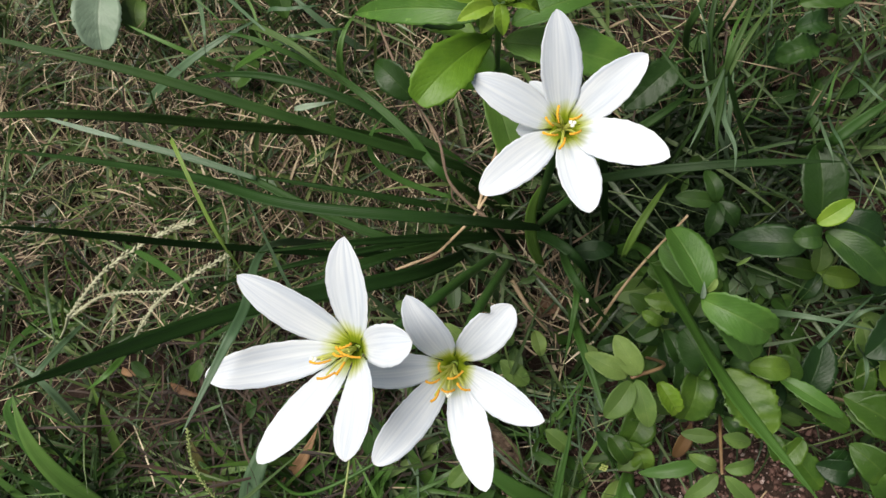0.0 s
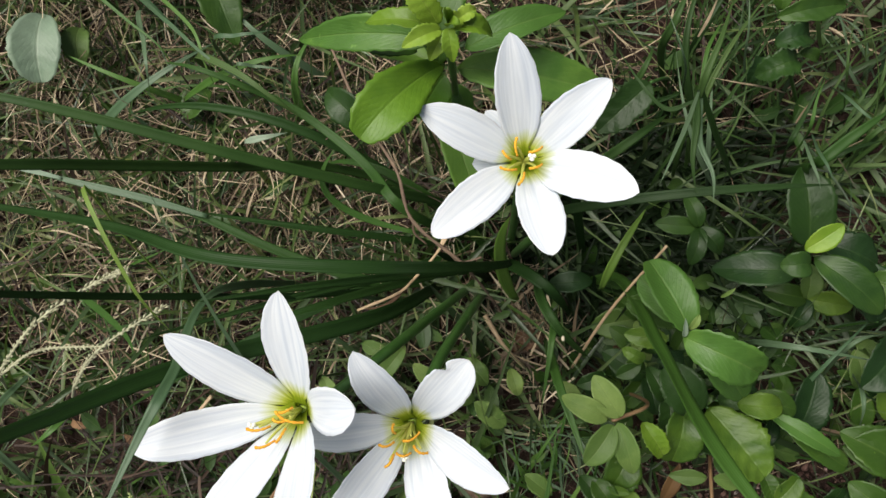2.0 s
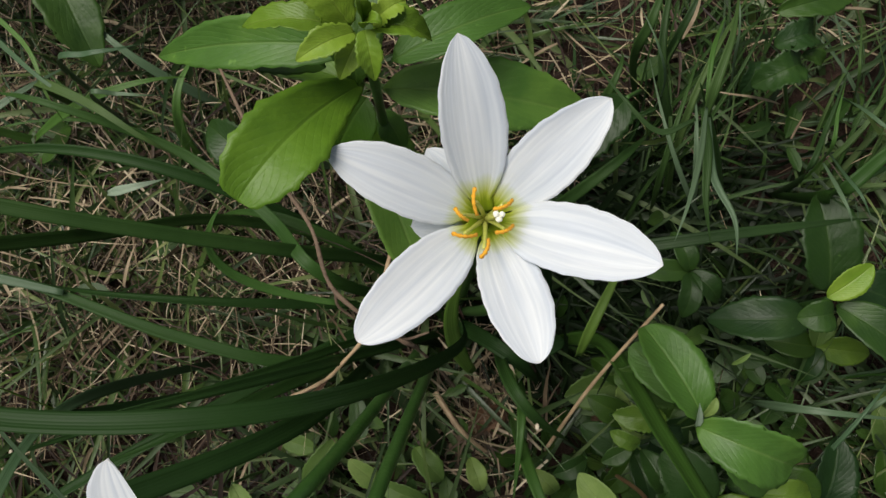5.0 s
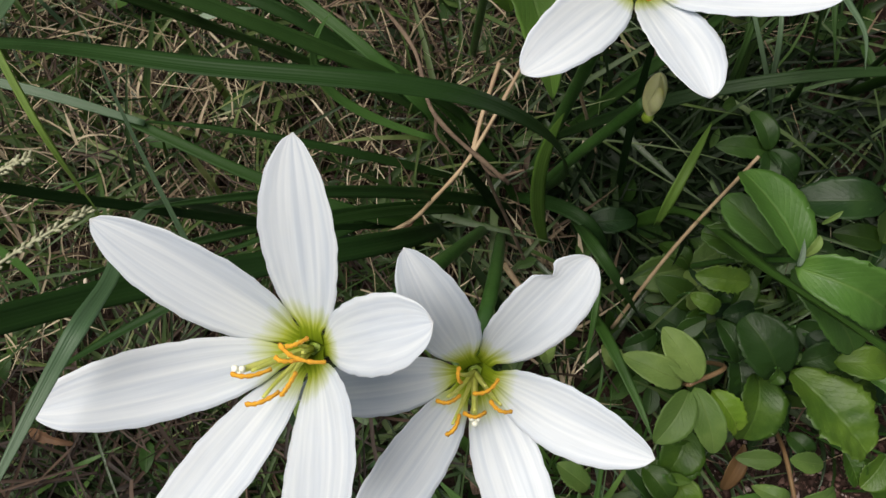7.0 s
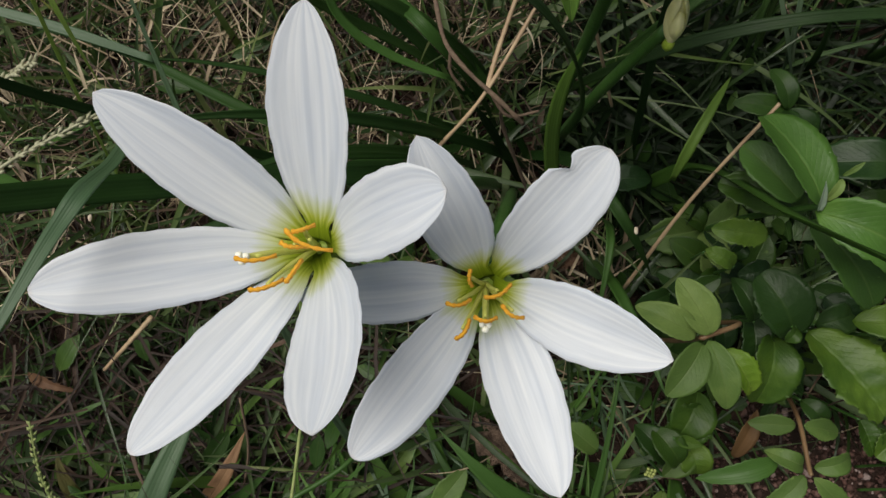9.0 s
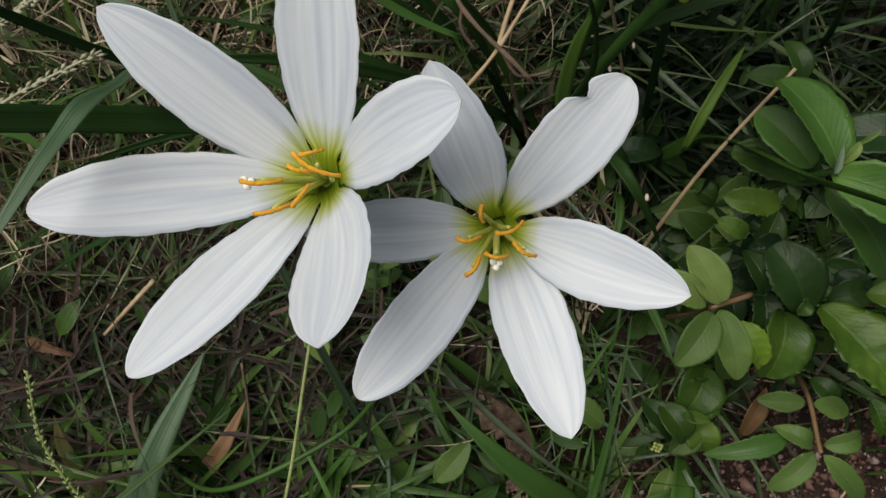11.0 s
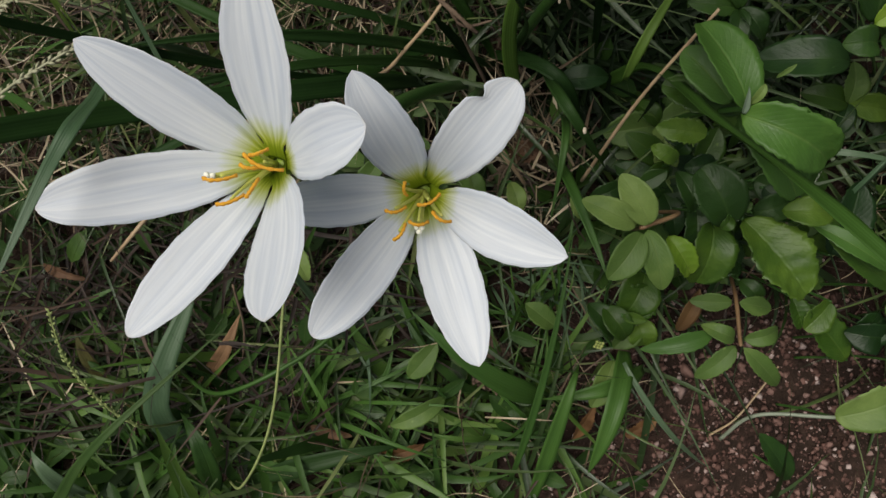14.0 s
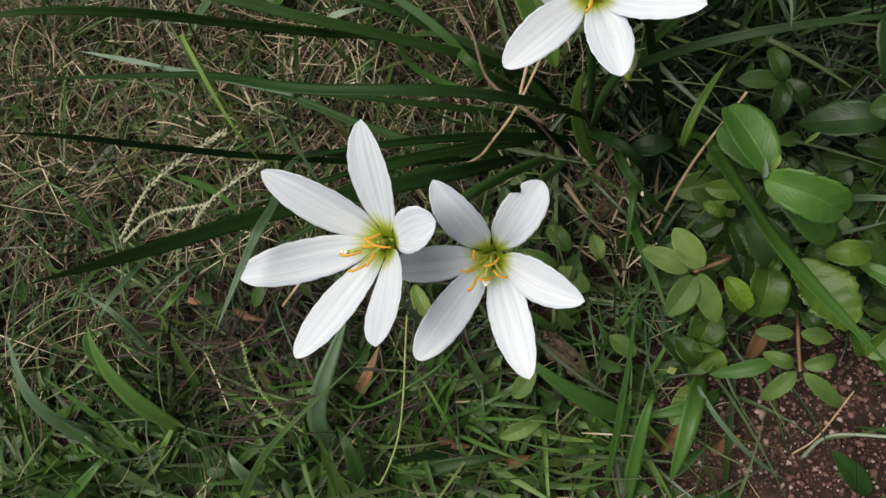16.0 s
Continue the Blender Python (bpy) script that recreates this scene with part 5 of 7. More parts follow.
stem(weed, [(0.2350, -0.1150, 0.0220), (0.2316, -0.1129, 0.0005), (0.2265, -0.1098, -0.0210)], 0.0006, 0.0007, STEM_GREEN, "petiole")

weed = thing("weed_plant", "small star-shaped weed with reddish stem on bare soil", "weed", "broad-leaved weeds")
stem(weed, [(0.1626, -0.0801, -0.0200), (0.1493, -0.0898, 0.0200), (0.1448, -0.1063, 0.0350), (0.1446, -0.1086, 0.0370)], 0.0010, 0.0008, STEM_RED)
leaf(weed, (0.1419, -0.1052, 0.0360), (0.1286, -0.0997, 0.0330), 0.0075, SMALL_LEAF, "oval", 0.003)
leaf(weed, (0.1334, -0.1036, 0.0340), (0.1039, -0.1106, 0.0280), 0.008, STRAP_PALE, "pointed", 0.004)
leaf(weed, (0.1423, -0.1088, 0.0360), (0.1272, -0.1232, 0.0300), 0.0085, SMALL_LEAF, "oval", 0.003)
leaf(weed, (0.1459, -0.1097, 0.0360), (0.1652, -0.1292, 0.0280), 0.0085, SMALL_LEAF, "oval", 0.003)
leaf(weed, (0.1460, -0.1061, 0.0360), (0.1621, -0.1028, 0.0330), 0.008, SMALL_LEAF, "oval", 0.003)
leaf(weed, (0.1458, -0.0925, 0.0250), (0.1279, -0.0914, 0.0220), 0.0078, SMALL_LEAF, "oval", 0.003)
leaf(weed, (0.1490, -0.0926, 0.0250), (0.1647, -0.0964, 0.0220), 0.0085, SMALL_LEAF, "oval", 0.003)

weed = thing("weed_plant", "small four-leaved weed in the shade of the lilies", "weed", "broad-leaved weeds")
stem(weed, [(0.1591, 0.0339, -0.0200), (0.1524, 0.0324, 0.0050), (0.1454, 0.0302, 0.0280)], 0.0009, 0.0007)
leaf(weed, (0.1454, 0.0302, 0.0280), (0.1401, 0.0467, 0.0260), 0.009, WEED_MID, "oval", 0.003)
leaf(weed, (0.1454, 0.0302, 0.0280), (0.1244, 0.0332, 0.0260), 0.0095, WEED_MID, "oval", 0.003)
leaf(weed, (0.1454, 0.0302, 0.0280), (0.1409, 0.0122, 0.0260), 0.0095, WEED_MID, "oval", 0.003)
leaf(weed, (0.1454, 0.0302, 0.0280), (0.1567, 0.0174, 0.0260), 0.0105, WEED_MID, "oval", 0.003)
leaf(weed, (0.0731, 0.0046, 0.0100), (0.0955, 0.0057, 0.0120), 0.011, WEED_DARK, "oval", 0.003)

weed = thing("weed_plant", "broad dark green leaves of a weed lying in grass", "weed", "broad-leaved weeds")
stem(weed, [(-0.0950, 0.1550, -0.0220), (-0.0940, 0.1560, 0.0000), (-0.0930, 0.1580, 0.0250)], 0.0014, 0.0010)
leaf(weed, (-0.0968, 0.1855, 0.0350), (-0.0785, 0.1272, 0.0300), 0.023, WEED_MID, "oval", 0.006)
stem(weed, [(-0.0968, 0.1855, 0.0350), (-0.0966, 0.1815, 0.0070), (-0.0962, 0.1755, -0.0210)], 0.0006, 0.0007, STEM_GREEN, "petiole")
leaf(weed, (-0.0762, 0.1675, 0.0200), (-0.0178, 0.1640, 0.0250), 0.023, WEED_MID, "oval", 0.006)
stem(weed, [(-0.0762, 0.1675, 0.0200), (-0.0795, 0.1653, -0.0005), (-0.0845, 0.1620, -0.0210)], 0.0006, 0.0007, STEM_GREEN, "petiole")
leaf(weed, (-0.1041, 0.1889, 0.0200), (-0.1376, 0.1671, 0.0200), 0.023, WEED_MID, "oval", 0.006)
stem(weed, [(-0.1041, 0.1889, 0.0200), (-0.1031, 0.1850, -0.0005), (-0.1015, 0.1792, -0.0210)], 0.0006, 0.0007, STEM_GREEN, "petiole")
leaf(weed, (0.0024, 0.1620, 0.0500), (-0.0040, 0.1500, 0.0500), 0.011, WEED_LIGHT, "oval", 0.003)
stem(weed, [(0.0024, 0.1620, 0.0500), (-0.0016, 0.1617, 0.0145), (-0.0076, 0.1613, -0.0210)], 0.0006, 0.0007, STEM_GREEN, "petiole")
leaf(weed, (-0.1002, 0.1113, 0.0100), (-0.1114, 0.0955, 0.0120), 0.017, WEED_MID, "oval", 0.004)
stem(weed, [(-0.1002, 0.1113, 0.0100), (-0.0997, 0.1153, -0.0055), (-0.0990, 0.1212, -0.0210)], 0.0006, 0.0007, STEM_GREEN, "petiole")

weed = thing("weed_plant", "pale bleached broad leaf lying on straw", "weed", "broad-leaved weeds")
leaf(weed, (-0.1749, 0.1464, 0.0300), (-0.1763, 0.1120, 0.0300), 0.024, PALE_LEAF, "broad", 0.004, wave=0.10)
leaf(weed, (-0.1618, 0.1422, 0.0200), (-0.1596, 0.1218, 0.0220), 0.014, SMALL_LEAF, "oval", 0.004)

weed = thing("weed_plant", "dull green crinkled weed leaves among tall grass", "weed", "broad-leaved weeds")
stem(weed, [(0.2190, 0.0960, -0.0210), (0.1970, 0.1050, 0.0200), (0.1810, 0.1110, 0.0500)], 0.0010, 0.0008)
leaf(weed, (0.1840, 0.1040, 0.0560), (0.1660, 0.0980, 0.0520), 0.0134, WEED_MID, "oval", 0.005, wave=0.4, cup=0.3)
leaf(weed, (0.1730, 0.1110, 0.0580), (0.1910, 0.1150, 0.0540), 0.0115, WEED_DARK, "oval", 0.005, wave=0.4, cup=0.3)
leaf(weed, (0.1730, 0.1220, 0.0620), (0.2060, 0.1280, 0.0580), 0.0113, WEED_MID, "oval", 0.005, wave=0.3, cup=0.3)
leaf(weed, (0.1720, 0.1090, 0.0450), (0.1670, 0.0980, 0.0410), 0.0075, WEED_DARK, "oval", 0.005, wave=0.3, cup=0.3)
leaf(weed, (0.1800, 0.1290, 0.0500), (0.1780, 0.1430, 0.0460), 0.0097, WEED_MID, "oval", 0.005, wave=0.3, cup=0.3)
leaf(weed, (0.1880, 0.1090, 0.0500), (0.1980, 0.1060, 0.0460), 0.0059, WEED_MID, "oval", 0.005, wave=0.3, cup=0.3)

weed = thing("weed_plant", "broad dull green leaf low behind a bloom", "weed", "broad-leaved weeds")
stem(weed, [(0.1500, 0.1150, -0.0210), (0.1310, 0.1040, 0.0300), (0.1170, 0.0960, 0.0560)], 0.0010, 0.0008)
leaf(weed, (0.1170, 0.0960, 0.0560), (0.0930, 0.0750, 0.0500), 0.0170, WEED_MID, "oval", 0.005, wave=0.3)

weed = thing("weed_plant", "leaning weed with a grey stalk and broad leaves", "weed", "broad-leaved weeds")
stem(weed, [(0.1588, -0.1691, -0.0150), (0.1699, -0.1524, 0.0000), (0.1998, -0.1498, 0.0150)], 0.0010, 0.0009, GREY_STEM)
leaf(weed, (0.1992, -0.1498, 0.0150), (0.2333, -0.1360, 0.0200), 0.02, SMALL_LEAF, "pointed", 0.004)
stem(weed, [(0.1992, -0.1498, 0.0150), (0.1957, -0.1517, -0.0030), (0.1905, -0.1547, -0.0210)], 0.0006, 0.0007, STEM_GREEN, "petiole")
leaf(weed, (0.2061, -0.1239, 0.0120), (0.1823, -0.0962, 0.0150), 0.015, WEED_LEAF, "oval", 0.004)
stem(weed, [(0.2061, -0.1239, 0.0120), (0.2033, -0.1268, -0.0045), (0.1992, -0.1311, -0.0210)], 0.0006, 0.0007, STEM_GREEN, "petiole")
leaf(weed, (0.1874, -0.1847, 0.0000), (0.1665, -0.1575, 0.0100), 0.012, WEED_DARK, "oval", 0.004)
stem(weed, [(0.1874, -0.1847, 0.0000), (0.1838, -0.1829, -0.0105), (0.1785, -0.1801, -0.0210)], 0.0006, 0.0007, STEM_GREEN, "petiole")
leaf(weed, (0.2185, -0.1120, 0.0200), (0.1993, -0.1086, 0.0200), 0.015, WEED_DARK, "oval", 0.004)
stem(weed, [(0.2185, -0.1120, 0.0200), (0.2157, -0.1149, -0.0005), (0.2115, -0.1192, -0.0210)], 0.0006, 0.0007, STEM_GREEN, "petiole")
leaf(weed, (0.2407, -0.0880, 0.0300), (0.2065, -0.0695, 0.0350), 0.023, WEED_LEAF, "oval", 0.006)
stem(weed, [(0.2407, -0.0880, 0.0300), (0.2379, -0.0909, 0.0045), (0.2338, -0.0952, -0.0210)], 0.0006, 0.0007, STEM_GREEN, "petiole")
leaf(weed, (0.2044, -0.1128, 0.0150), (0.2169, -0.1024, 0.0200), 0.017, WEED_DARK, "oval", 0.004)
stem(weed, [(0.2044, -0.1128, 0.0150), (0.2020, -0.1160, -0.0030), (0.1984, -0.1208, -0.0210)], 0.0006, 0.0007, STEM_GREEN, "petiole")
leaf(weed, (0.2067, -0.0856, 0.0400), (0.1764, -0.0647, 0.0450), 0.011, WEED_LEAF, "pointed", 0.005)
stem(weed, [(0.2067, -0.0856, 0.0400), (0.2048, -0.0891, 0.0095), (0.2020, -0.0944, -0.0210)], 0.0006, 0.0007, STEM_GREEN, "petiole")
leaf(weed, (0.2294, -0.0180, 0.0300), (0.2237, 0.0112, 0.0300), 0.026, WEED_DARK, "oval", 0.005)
stem(weed, [(0.2294, -0.0180, 0.0300), (0.2278, -0.0217, 0.0045), (0.2253, -0.0271, -0.0210)], 0.0006, 0.0007, STEM_GREEN, "petiole")
leaf(weed, (0.2376, -0.1263, 0.0200), (0.2258, -0.0994, 0.0200), 0.02, WEED_LEAF, "oval", 0.005)
stem(weed, [(0.2376, -0.1263, 0.0200), (0.2341, -0.1283, -0.0005), (0.2290, -0.1313, -0.0210)], 0.0006, 0.0007, STEM_GREEN, "petiole")

weed = thing("weed_plant", "small weed with oval leaves under the blooms", "weed", "broad-leaved weeds")
leaf(weed, (0.0053, -0.1231, 0.0120), (0.0183, -0.1077, 0.0140), 0.01, SMALL_LEAF, "oval", 0.003)
stem(weed, [(0.0053, -0.1231, 0.0120), (0.0046, -0.1265, -0.0045), (0.0035, -0.1316, -0.0210)], 0.0006, 0.0007, STEM_GREEN, "petiole")
leaf(weed, (0.0488, -0.0671, 0.0120), (0.0333, -0.0541, 0.0140), 0.011, SMALL_LEAF, "oval", 0.003)
stem(weed, [(0.0488, -0.0671, 0.0120), (0.0465, -0.0704, -0.0045), (0.0431, -0.0753, -0.0210)], 0.0006, 0.0007, STEM_GREEN, "petiole")
leaf(weed, (0.0333, -0.0542, 0.0120), (0.0147, -0.0440, 0.0140), 0.01, SMALL_LEAF, "oval", 0.003)
stem(weed, [(0.0333, -0.0542, 0.0120), (0.0319, -0.0579, -0.0045), (0.0297, -0.0635, -0.0210)], 0.0006, 0.0007, STEM_GREEN, "petiole")
leaf(weed, (-0.0443, -0.0591, 0.0120), (-0.0360, -0.0778, 0.0140), 0.009, SMALL_LEAF, "oval", 0.003)
stem(weed, [(-0.0443, -0.0591, 0.0120), (-0.0421, -0.0624, -0.0045), (-0.0388, -0.0674, -0.0210)], 0.0006, 0.0007, STEM_GREEN, "petiole")
leaf(weed, (0.0213, -0.1329, 0.0120), (-0.0035, -0.1439, 0.0140), 0.009, SMALL_LEAF, "oval", 0.003)
stem(weed, [(0.0213, -0.1329, 0.0120), (0.0173, -0.1326, -0.0045), (0.0113, -0.1322, -0.0210)], 0.0006, 0.0007, STEM_GREEN, "petiole")
stem(weed, [(0.0035, -0.1319, -0.0210), (0.0046, -0.1263, 0.0000), (0.0053, -0.1231, 0.0120)], 0.0008, 0.0006)

weed = thing("weed_plant", "small weed with round leaves in the shade", "weed", "broad-leaved weeds")
leaf(weed, (-0.0155, -0.0417, 0.0120), (-0.0011, -0.0247, 0.0140), 0.009, SMALL_LEAF, "oval", 0.003)
stem(weed, [(-0.0155, -0.0417, 0.0120), (-0.0168, -0.0443, -0.0045), (-0.0188, -0.0483, -0.0210)], 0.0006, 0.0007, STEM_GREEN, "petiole")
leaf(weed, (0.0154, -0.0464, 0.0120), (0.0028, -0.0339, 0.0140), 0.009, SMALL_LEAF, "oval", 0.003)
stem(weed, [(0.0154, -0.0464, 0.0120), (0.0114, -0.0466, -0.0045), (0.0054, -0.0470, -0.0210)], 0.0006, 0.0007, STEM_GREEN, "petiole")
leaf(weed, (0.0299, -0.0319, 0.0120), (0.0402, -0.0457, 0.0140), 0.01, SMALL_LEAF, "oval", 0.003)
stem(weed, [(0.0299, -0.0319, 0.0120), (0.0261, -0.0332, -0.0045), (0.0204, -0.0351, -0.0210)], 0.0006, 0.0007, STEM_GREEN, "petiole")
leaf(weed, (0.0523, -0.0381, 0.0120), (0.0557, -0.0515, 0.0140), 0.008, SMALL_LEAF, "oval", 0.003)
stem(weed, [(0.0523, -0.0381, 0.0120), (0.0483, -0.0387, -0.0045), (0.0424, -0.0395, -0.0210)], 0.0006, 0.0007, STEM_GREEN, "petiole")
leaf(weed, (-0.0233, -0.0233, 0.0120), (-0.0091, -0.0285, 0.0140), 0.008, SMALL_LEAF, "oval", 0.003)
stem(weed, [(-0.0233, -0.0233, 0.0120), (-0.0226, -0.0272, -0.0045), (-0.0215, -0.0331, -0.0210)], 0.0006, 0.0007, STEM_GREEN, "petiole")
leaf(weed, (-0.0440, -0.0394, 0.0120), (-0.0358, -0.0550, 0.0140), 0.009, SMALL_LEAF, "oval", 0.003)
stem(weed, [(-0.0440, -0.0394, 0.0120), (-0.0402, -0.0407, -0.0045), (-0.0346, -0.0427, -0.0210)], 0.0006, 0.0007, STEM_GREEN, "petiole")
stem(weed, [(-0.0189, -0.0485, -0.0210), (-0.0167, -0.0442, 0.0000), (-0.0155, -0.0417, 0.0120)], 0.0008, 0.0006)

weed = thing("weed_plant", "young weed with oval leaves at the soil", "weed", "broad-leaved weeds")
leaf(weed, (0.0863, -0.0557, 0.0120), (0.0780, -0.0452, 0.0140), 0.008, SMALL_LEAF, "oval", 0.003)
stem(weed, [(0.0863, -0.0557, 0.0120), (0.0893, -0.0568, -0.0045), (0.0939, -0.0585, -0.0210)], 0.0006, 0.0007, STEM_GREEN, "petiole")
leaf(weed, (0.0973, -0.1138, 0.0120), (0.1097, -0.1003, 0.0140), 0.011, SMALL_LEAF, "oval", 0.003)
stem(weed, [(0.0973, -0.1138, 0.0120), (0.0971, -0.1098, -0.0045), (0.0967, -0.1038, -0.0210)], 0.0006, 0.0007, STEM_GREEN, "petiole")
leaf(weed, (0.0974, -0.1192, 0.0120), (0.0865, -0.1399, 0.0140), 0.012, SMALL_LEAF, "oval", 0.003)
stem(weed, [(0.0974, -0.1192, 0.0120), (0.0972, -0.1152, -0.0045), (0.0968, -0.1092, -0.0210)], 0.0006, 0.0007, STEM_GREEN, "petiole")
leaf(weed, (0.0709, -0.1026, 0.0120), (0.0575, -0.0914, 0.0140), 0.01, SMALL_LEAF, "oval", 0.003)
stem(weed, [(0.0709, -0.1026, 0.0120), (0.0727, -0.0991, -0.0045), (0.0755, -0.0937, -0.0210)], 0.0006, 0.0007, STEM_GREEN, "petiole")
stem(weed, [(0.0942, -0.0586, -0.0210), (0.0891, -0.0568, 0.0000), (0.0863, -0.0557, 0.0120)], 0.0008, 0.0006)

# ---------------------------------------------------------------- wide grass blades
long_blade(thing("grass_shoot", "wide green crabgrass blade curving over low grass", "grass", "wide grass blades"), [(-0.1634, -0.1662, -0.0180), (-0.2121, -0.1271, -0.0040), (-0.2360, -0.0860, 0.0120), (-0.2272, -0.0689, 0.0205)], 0.0115, STRAP_PALE, profile="lance")
long_blade(thing("grass_shoot", "pale grey-green blade arching over the straw", "grass", "wide grass blades"), [(-0.2407, -0.1555, -0.0120), (-0.2657, -0.1126, 0.0225), (-0.2791, -0.0689, 0.0248)], 0.0105, BLUE_BLADE, profile="lance")
long_blade(thing("grass_shoot", "broad pale green blade beneath the blooms", "grass", "wide grass blades"), [(-0.0953, -0.1615, -0.0150), (-0.1025, -0.1267, 0.0163), (-0.0797, -0.0722, 0.0226)], 0.012, BLUE_BLADE, profile="strap")
long_blade(thing("grass_shoot", "dark green blade crossing under the bloom", "grass", "wide grass blades"), [(-0.1573, -0.1836, 0.0000), (-0.1300, -0.1530, 0.0520), (-0.1013, -0.1202, 0.0819), (-0.0560, -0.0820, 0.0750)], 0.0056, TUFT_MID, profile="lance")
blade(thing("grass_shoot", "bright green leaf blade under a petal tip", "grass", "wide grass blades"), (0.0704, -0.1409, -0.0050), (0.0367, -0.1177, 0.0250), (0.0066, -0.0889, 0.0300), 0.012, STRAP_PALE, profile="lance")
blade(thing("grass_shoot", "green blade beside the bark chip", "grass", "wide grass blades"), (0.1149, -0.1269, 0.0000), (0.0907, -0.1297, 0.0200), (0.0644, -0.1363, 0.0100), 0.01, STRAP_PALE, profile="lance")
blade(thing("grass_shoot", "broad green blade standing over soil", "grass", "wide grass blades"), (0.1052, -0.1142, 0.0000), (0.0930, -0.1327, 0.0300), (0.0832, -0.1682, 0.0200), 0.01, STRAP_PALE, profile="strap")
blade(thing("grass_shoot", "long thin upright green blade", "grass", "wide grass blades"), (0.0511, -0.1785, 0.0000), (0.0610, -0.1146, 0.0400), (0.0708, -0.0554, 0.0500), 0.0042, STRAP_PALE, profile="lance")
blade(thing("grass_shoot", "upright green blade in the lawn edge", "grass", "wide grass blades"), (0.0620, -0.1956, -0.0100), (0.0692, -0.1378, 0.0300), (0.0800, -0.1175, 0.0200), 0.0085, STRAP_PALE, profile="lance")
blade(thing("grass_shoot", "green blade with a browning tip lying flat", "grass", "wide grass blades"), (-0.0697, -0.1752, -0.0100), (-0.0296, -0.1588, 0.0100), (0.0026, -0.1583, 0.0000), 0.0105, TUFT_MID, profile="lance")
long_blade(thing("grass_shoot", "dry brown blade under the bloom", "grass", "wide grass blades"), [(-0.1179, -0.1427, -0.0160), (-0.1350, -0.1140, 0.0000), (-0.1395, -0.0976, 0.0047)], 0.0085, BROWN_BLADE, profile="lance")
long_blade(thing("grass_shoot", "dry orange-brown blade under the bloom", "grass", "wide grass blades"), [(-0.0901, -0.1295, -0.0120), (-0.0761, -0.1098, 0.0040), (-0.0676, -0.0923, 0.0040)], 0.0085, DEAD_LEAF, profile="lance")
blade(thing("grass_shoot", "green blade in low grass", "grass", "wide grass blades"), (-0.2826, -0.1874, -0.0100), (-0.2413, -0.1589, 0.0200), (-0.2321, -0.1459, 0.0100), 0.008, STRAP_PALE, profile="lance")
blade(thing("grass_shoot", "grey-green blade in low grass", "grass", "wide grass blades"), (-0.1424, -0.1790, -0.0100), (-0.1460, -0.1575, 0.0200), (-0.1547, -0.1444, 0.0200), 0.011, BLUE_BLADE, profile="lance")
blade(thing("grass_shoot", "curved green blade at the lower edge", "grass", "wide grass blades"), (-0.0871, -0.1800, -0.0100), (-0.0838, -0.1493, 0.0200), (-0.0950, -0.1347, 0.0100), 0.0115, WEED_DARK, profile="lance")
blade(thing("grass_shoot", "green blade bent over gravel", "grass", "wide grass blades"), (0.0997, -0.1182, 0.0200), (0.1179, -0.1482, 0.0200), (0.1505, -0.1810, -0.0100), 0.0028, BLUE_BLADE, profile="strap")
blade(thing("grass_shoot", "dark green wide blade by the edge", "grass", "wide grass blades"), (-0.1894, -0.1369, 0.0000), (-0.2082, -0.1030, 0.0300), (-0.2186, -0.0669, 0.0400), 0.013, STRAP_PALE, profile="lance")
long_blade(thing("grass_shoot", "light green blade by the weeds", "grass", "wide grass blades"), [(0.0735, -0.0220, -0.0150), (0.0715, -0.0372, 0.0369), (0.0770, -0.0600, 0.0560), (0.0812, -0.0754, 0.0615)], 0.0056, STRAP_PALE, profile="lance")
long_blade(thing("grass_shoot", "light green narrow blade by the weeds", "grass", "wide grass blades"), [(0.0777, -0.0063, -0.0068), (0.0711, -0.0196, 0.0354), (0.0650, -0.0558, 0.0320)], 0.005, STRAP_PALE, profile="lance")
blade(thing("grass_shoot", "long blade among straw", "grass", "wide grass blades"), (-0.1694, 0.0095, 0.0200), (-0.1194, -0.0052, 0.0800), (-0.1041, -0.0163, 0.1000), 0.004, STRAP_PALE, profile="lance")
blade(thing("grass_shoot", "yellow-green blade among straw", "grass", "wide grass blades"), (-0.1143, 0.1042, 0.0100), (-0.0729, 0.1108, 0.0500), (-0.0418, 0.1171, 0.0450), 0.0045, STRAP_PALE, profile="lance")
blade(thing("grass_shoot", "pale blade among grass", "grass", "wide grass blades"), (-0.0504, 0.1545, 0.0200), (-0.0481, 0.1675, 0.0300), (-0.0431, 0.1884, 0.0300), 0.004, BLUE_BLADE, profile="lance")
blade(thing("grass_shoot", "long green grass blade in a loose tuft", "grass", "wide grass blades"), (0.1454, 0.0554, -0.0150), (0.1406, 0.0803, 0.0300), (0.1644, 0.1260, 0.0200), 0.0036, TUFT_MID, profile="lance")
blade(thing("grass_shoot", "long green grass blade in a loose tuft", "grass", "wide grass blades"), (0.1552, 0.0635, -0.0150), (0.1532, 0.1005, 0.0300), (0.1917, 0.1513, 0.0200), 0.0041, TUFT_MID, profile="lance")
blade(thing("grass_shoot", "long green grass blade in a loose tuft", "grass", "wide grass blades"), (0.1097, 0.0882, -0.0150), (0.1191, 0.1060, 0.0300), (0.1285, 0.1235, 0.0200), 0.0046, TUFT_MID, profile="lance")
blade(thing("grass_shoot", "long green grass blade in a loose tuft", "grass", "wide grass blades"), (0.1631, 0.0837, -0.0150), (0.1417, 0.1201, 0.0300), (0.1632, 0.1702, 0.0200), 0.0051, TUFT_MID, profile="lance")
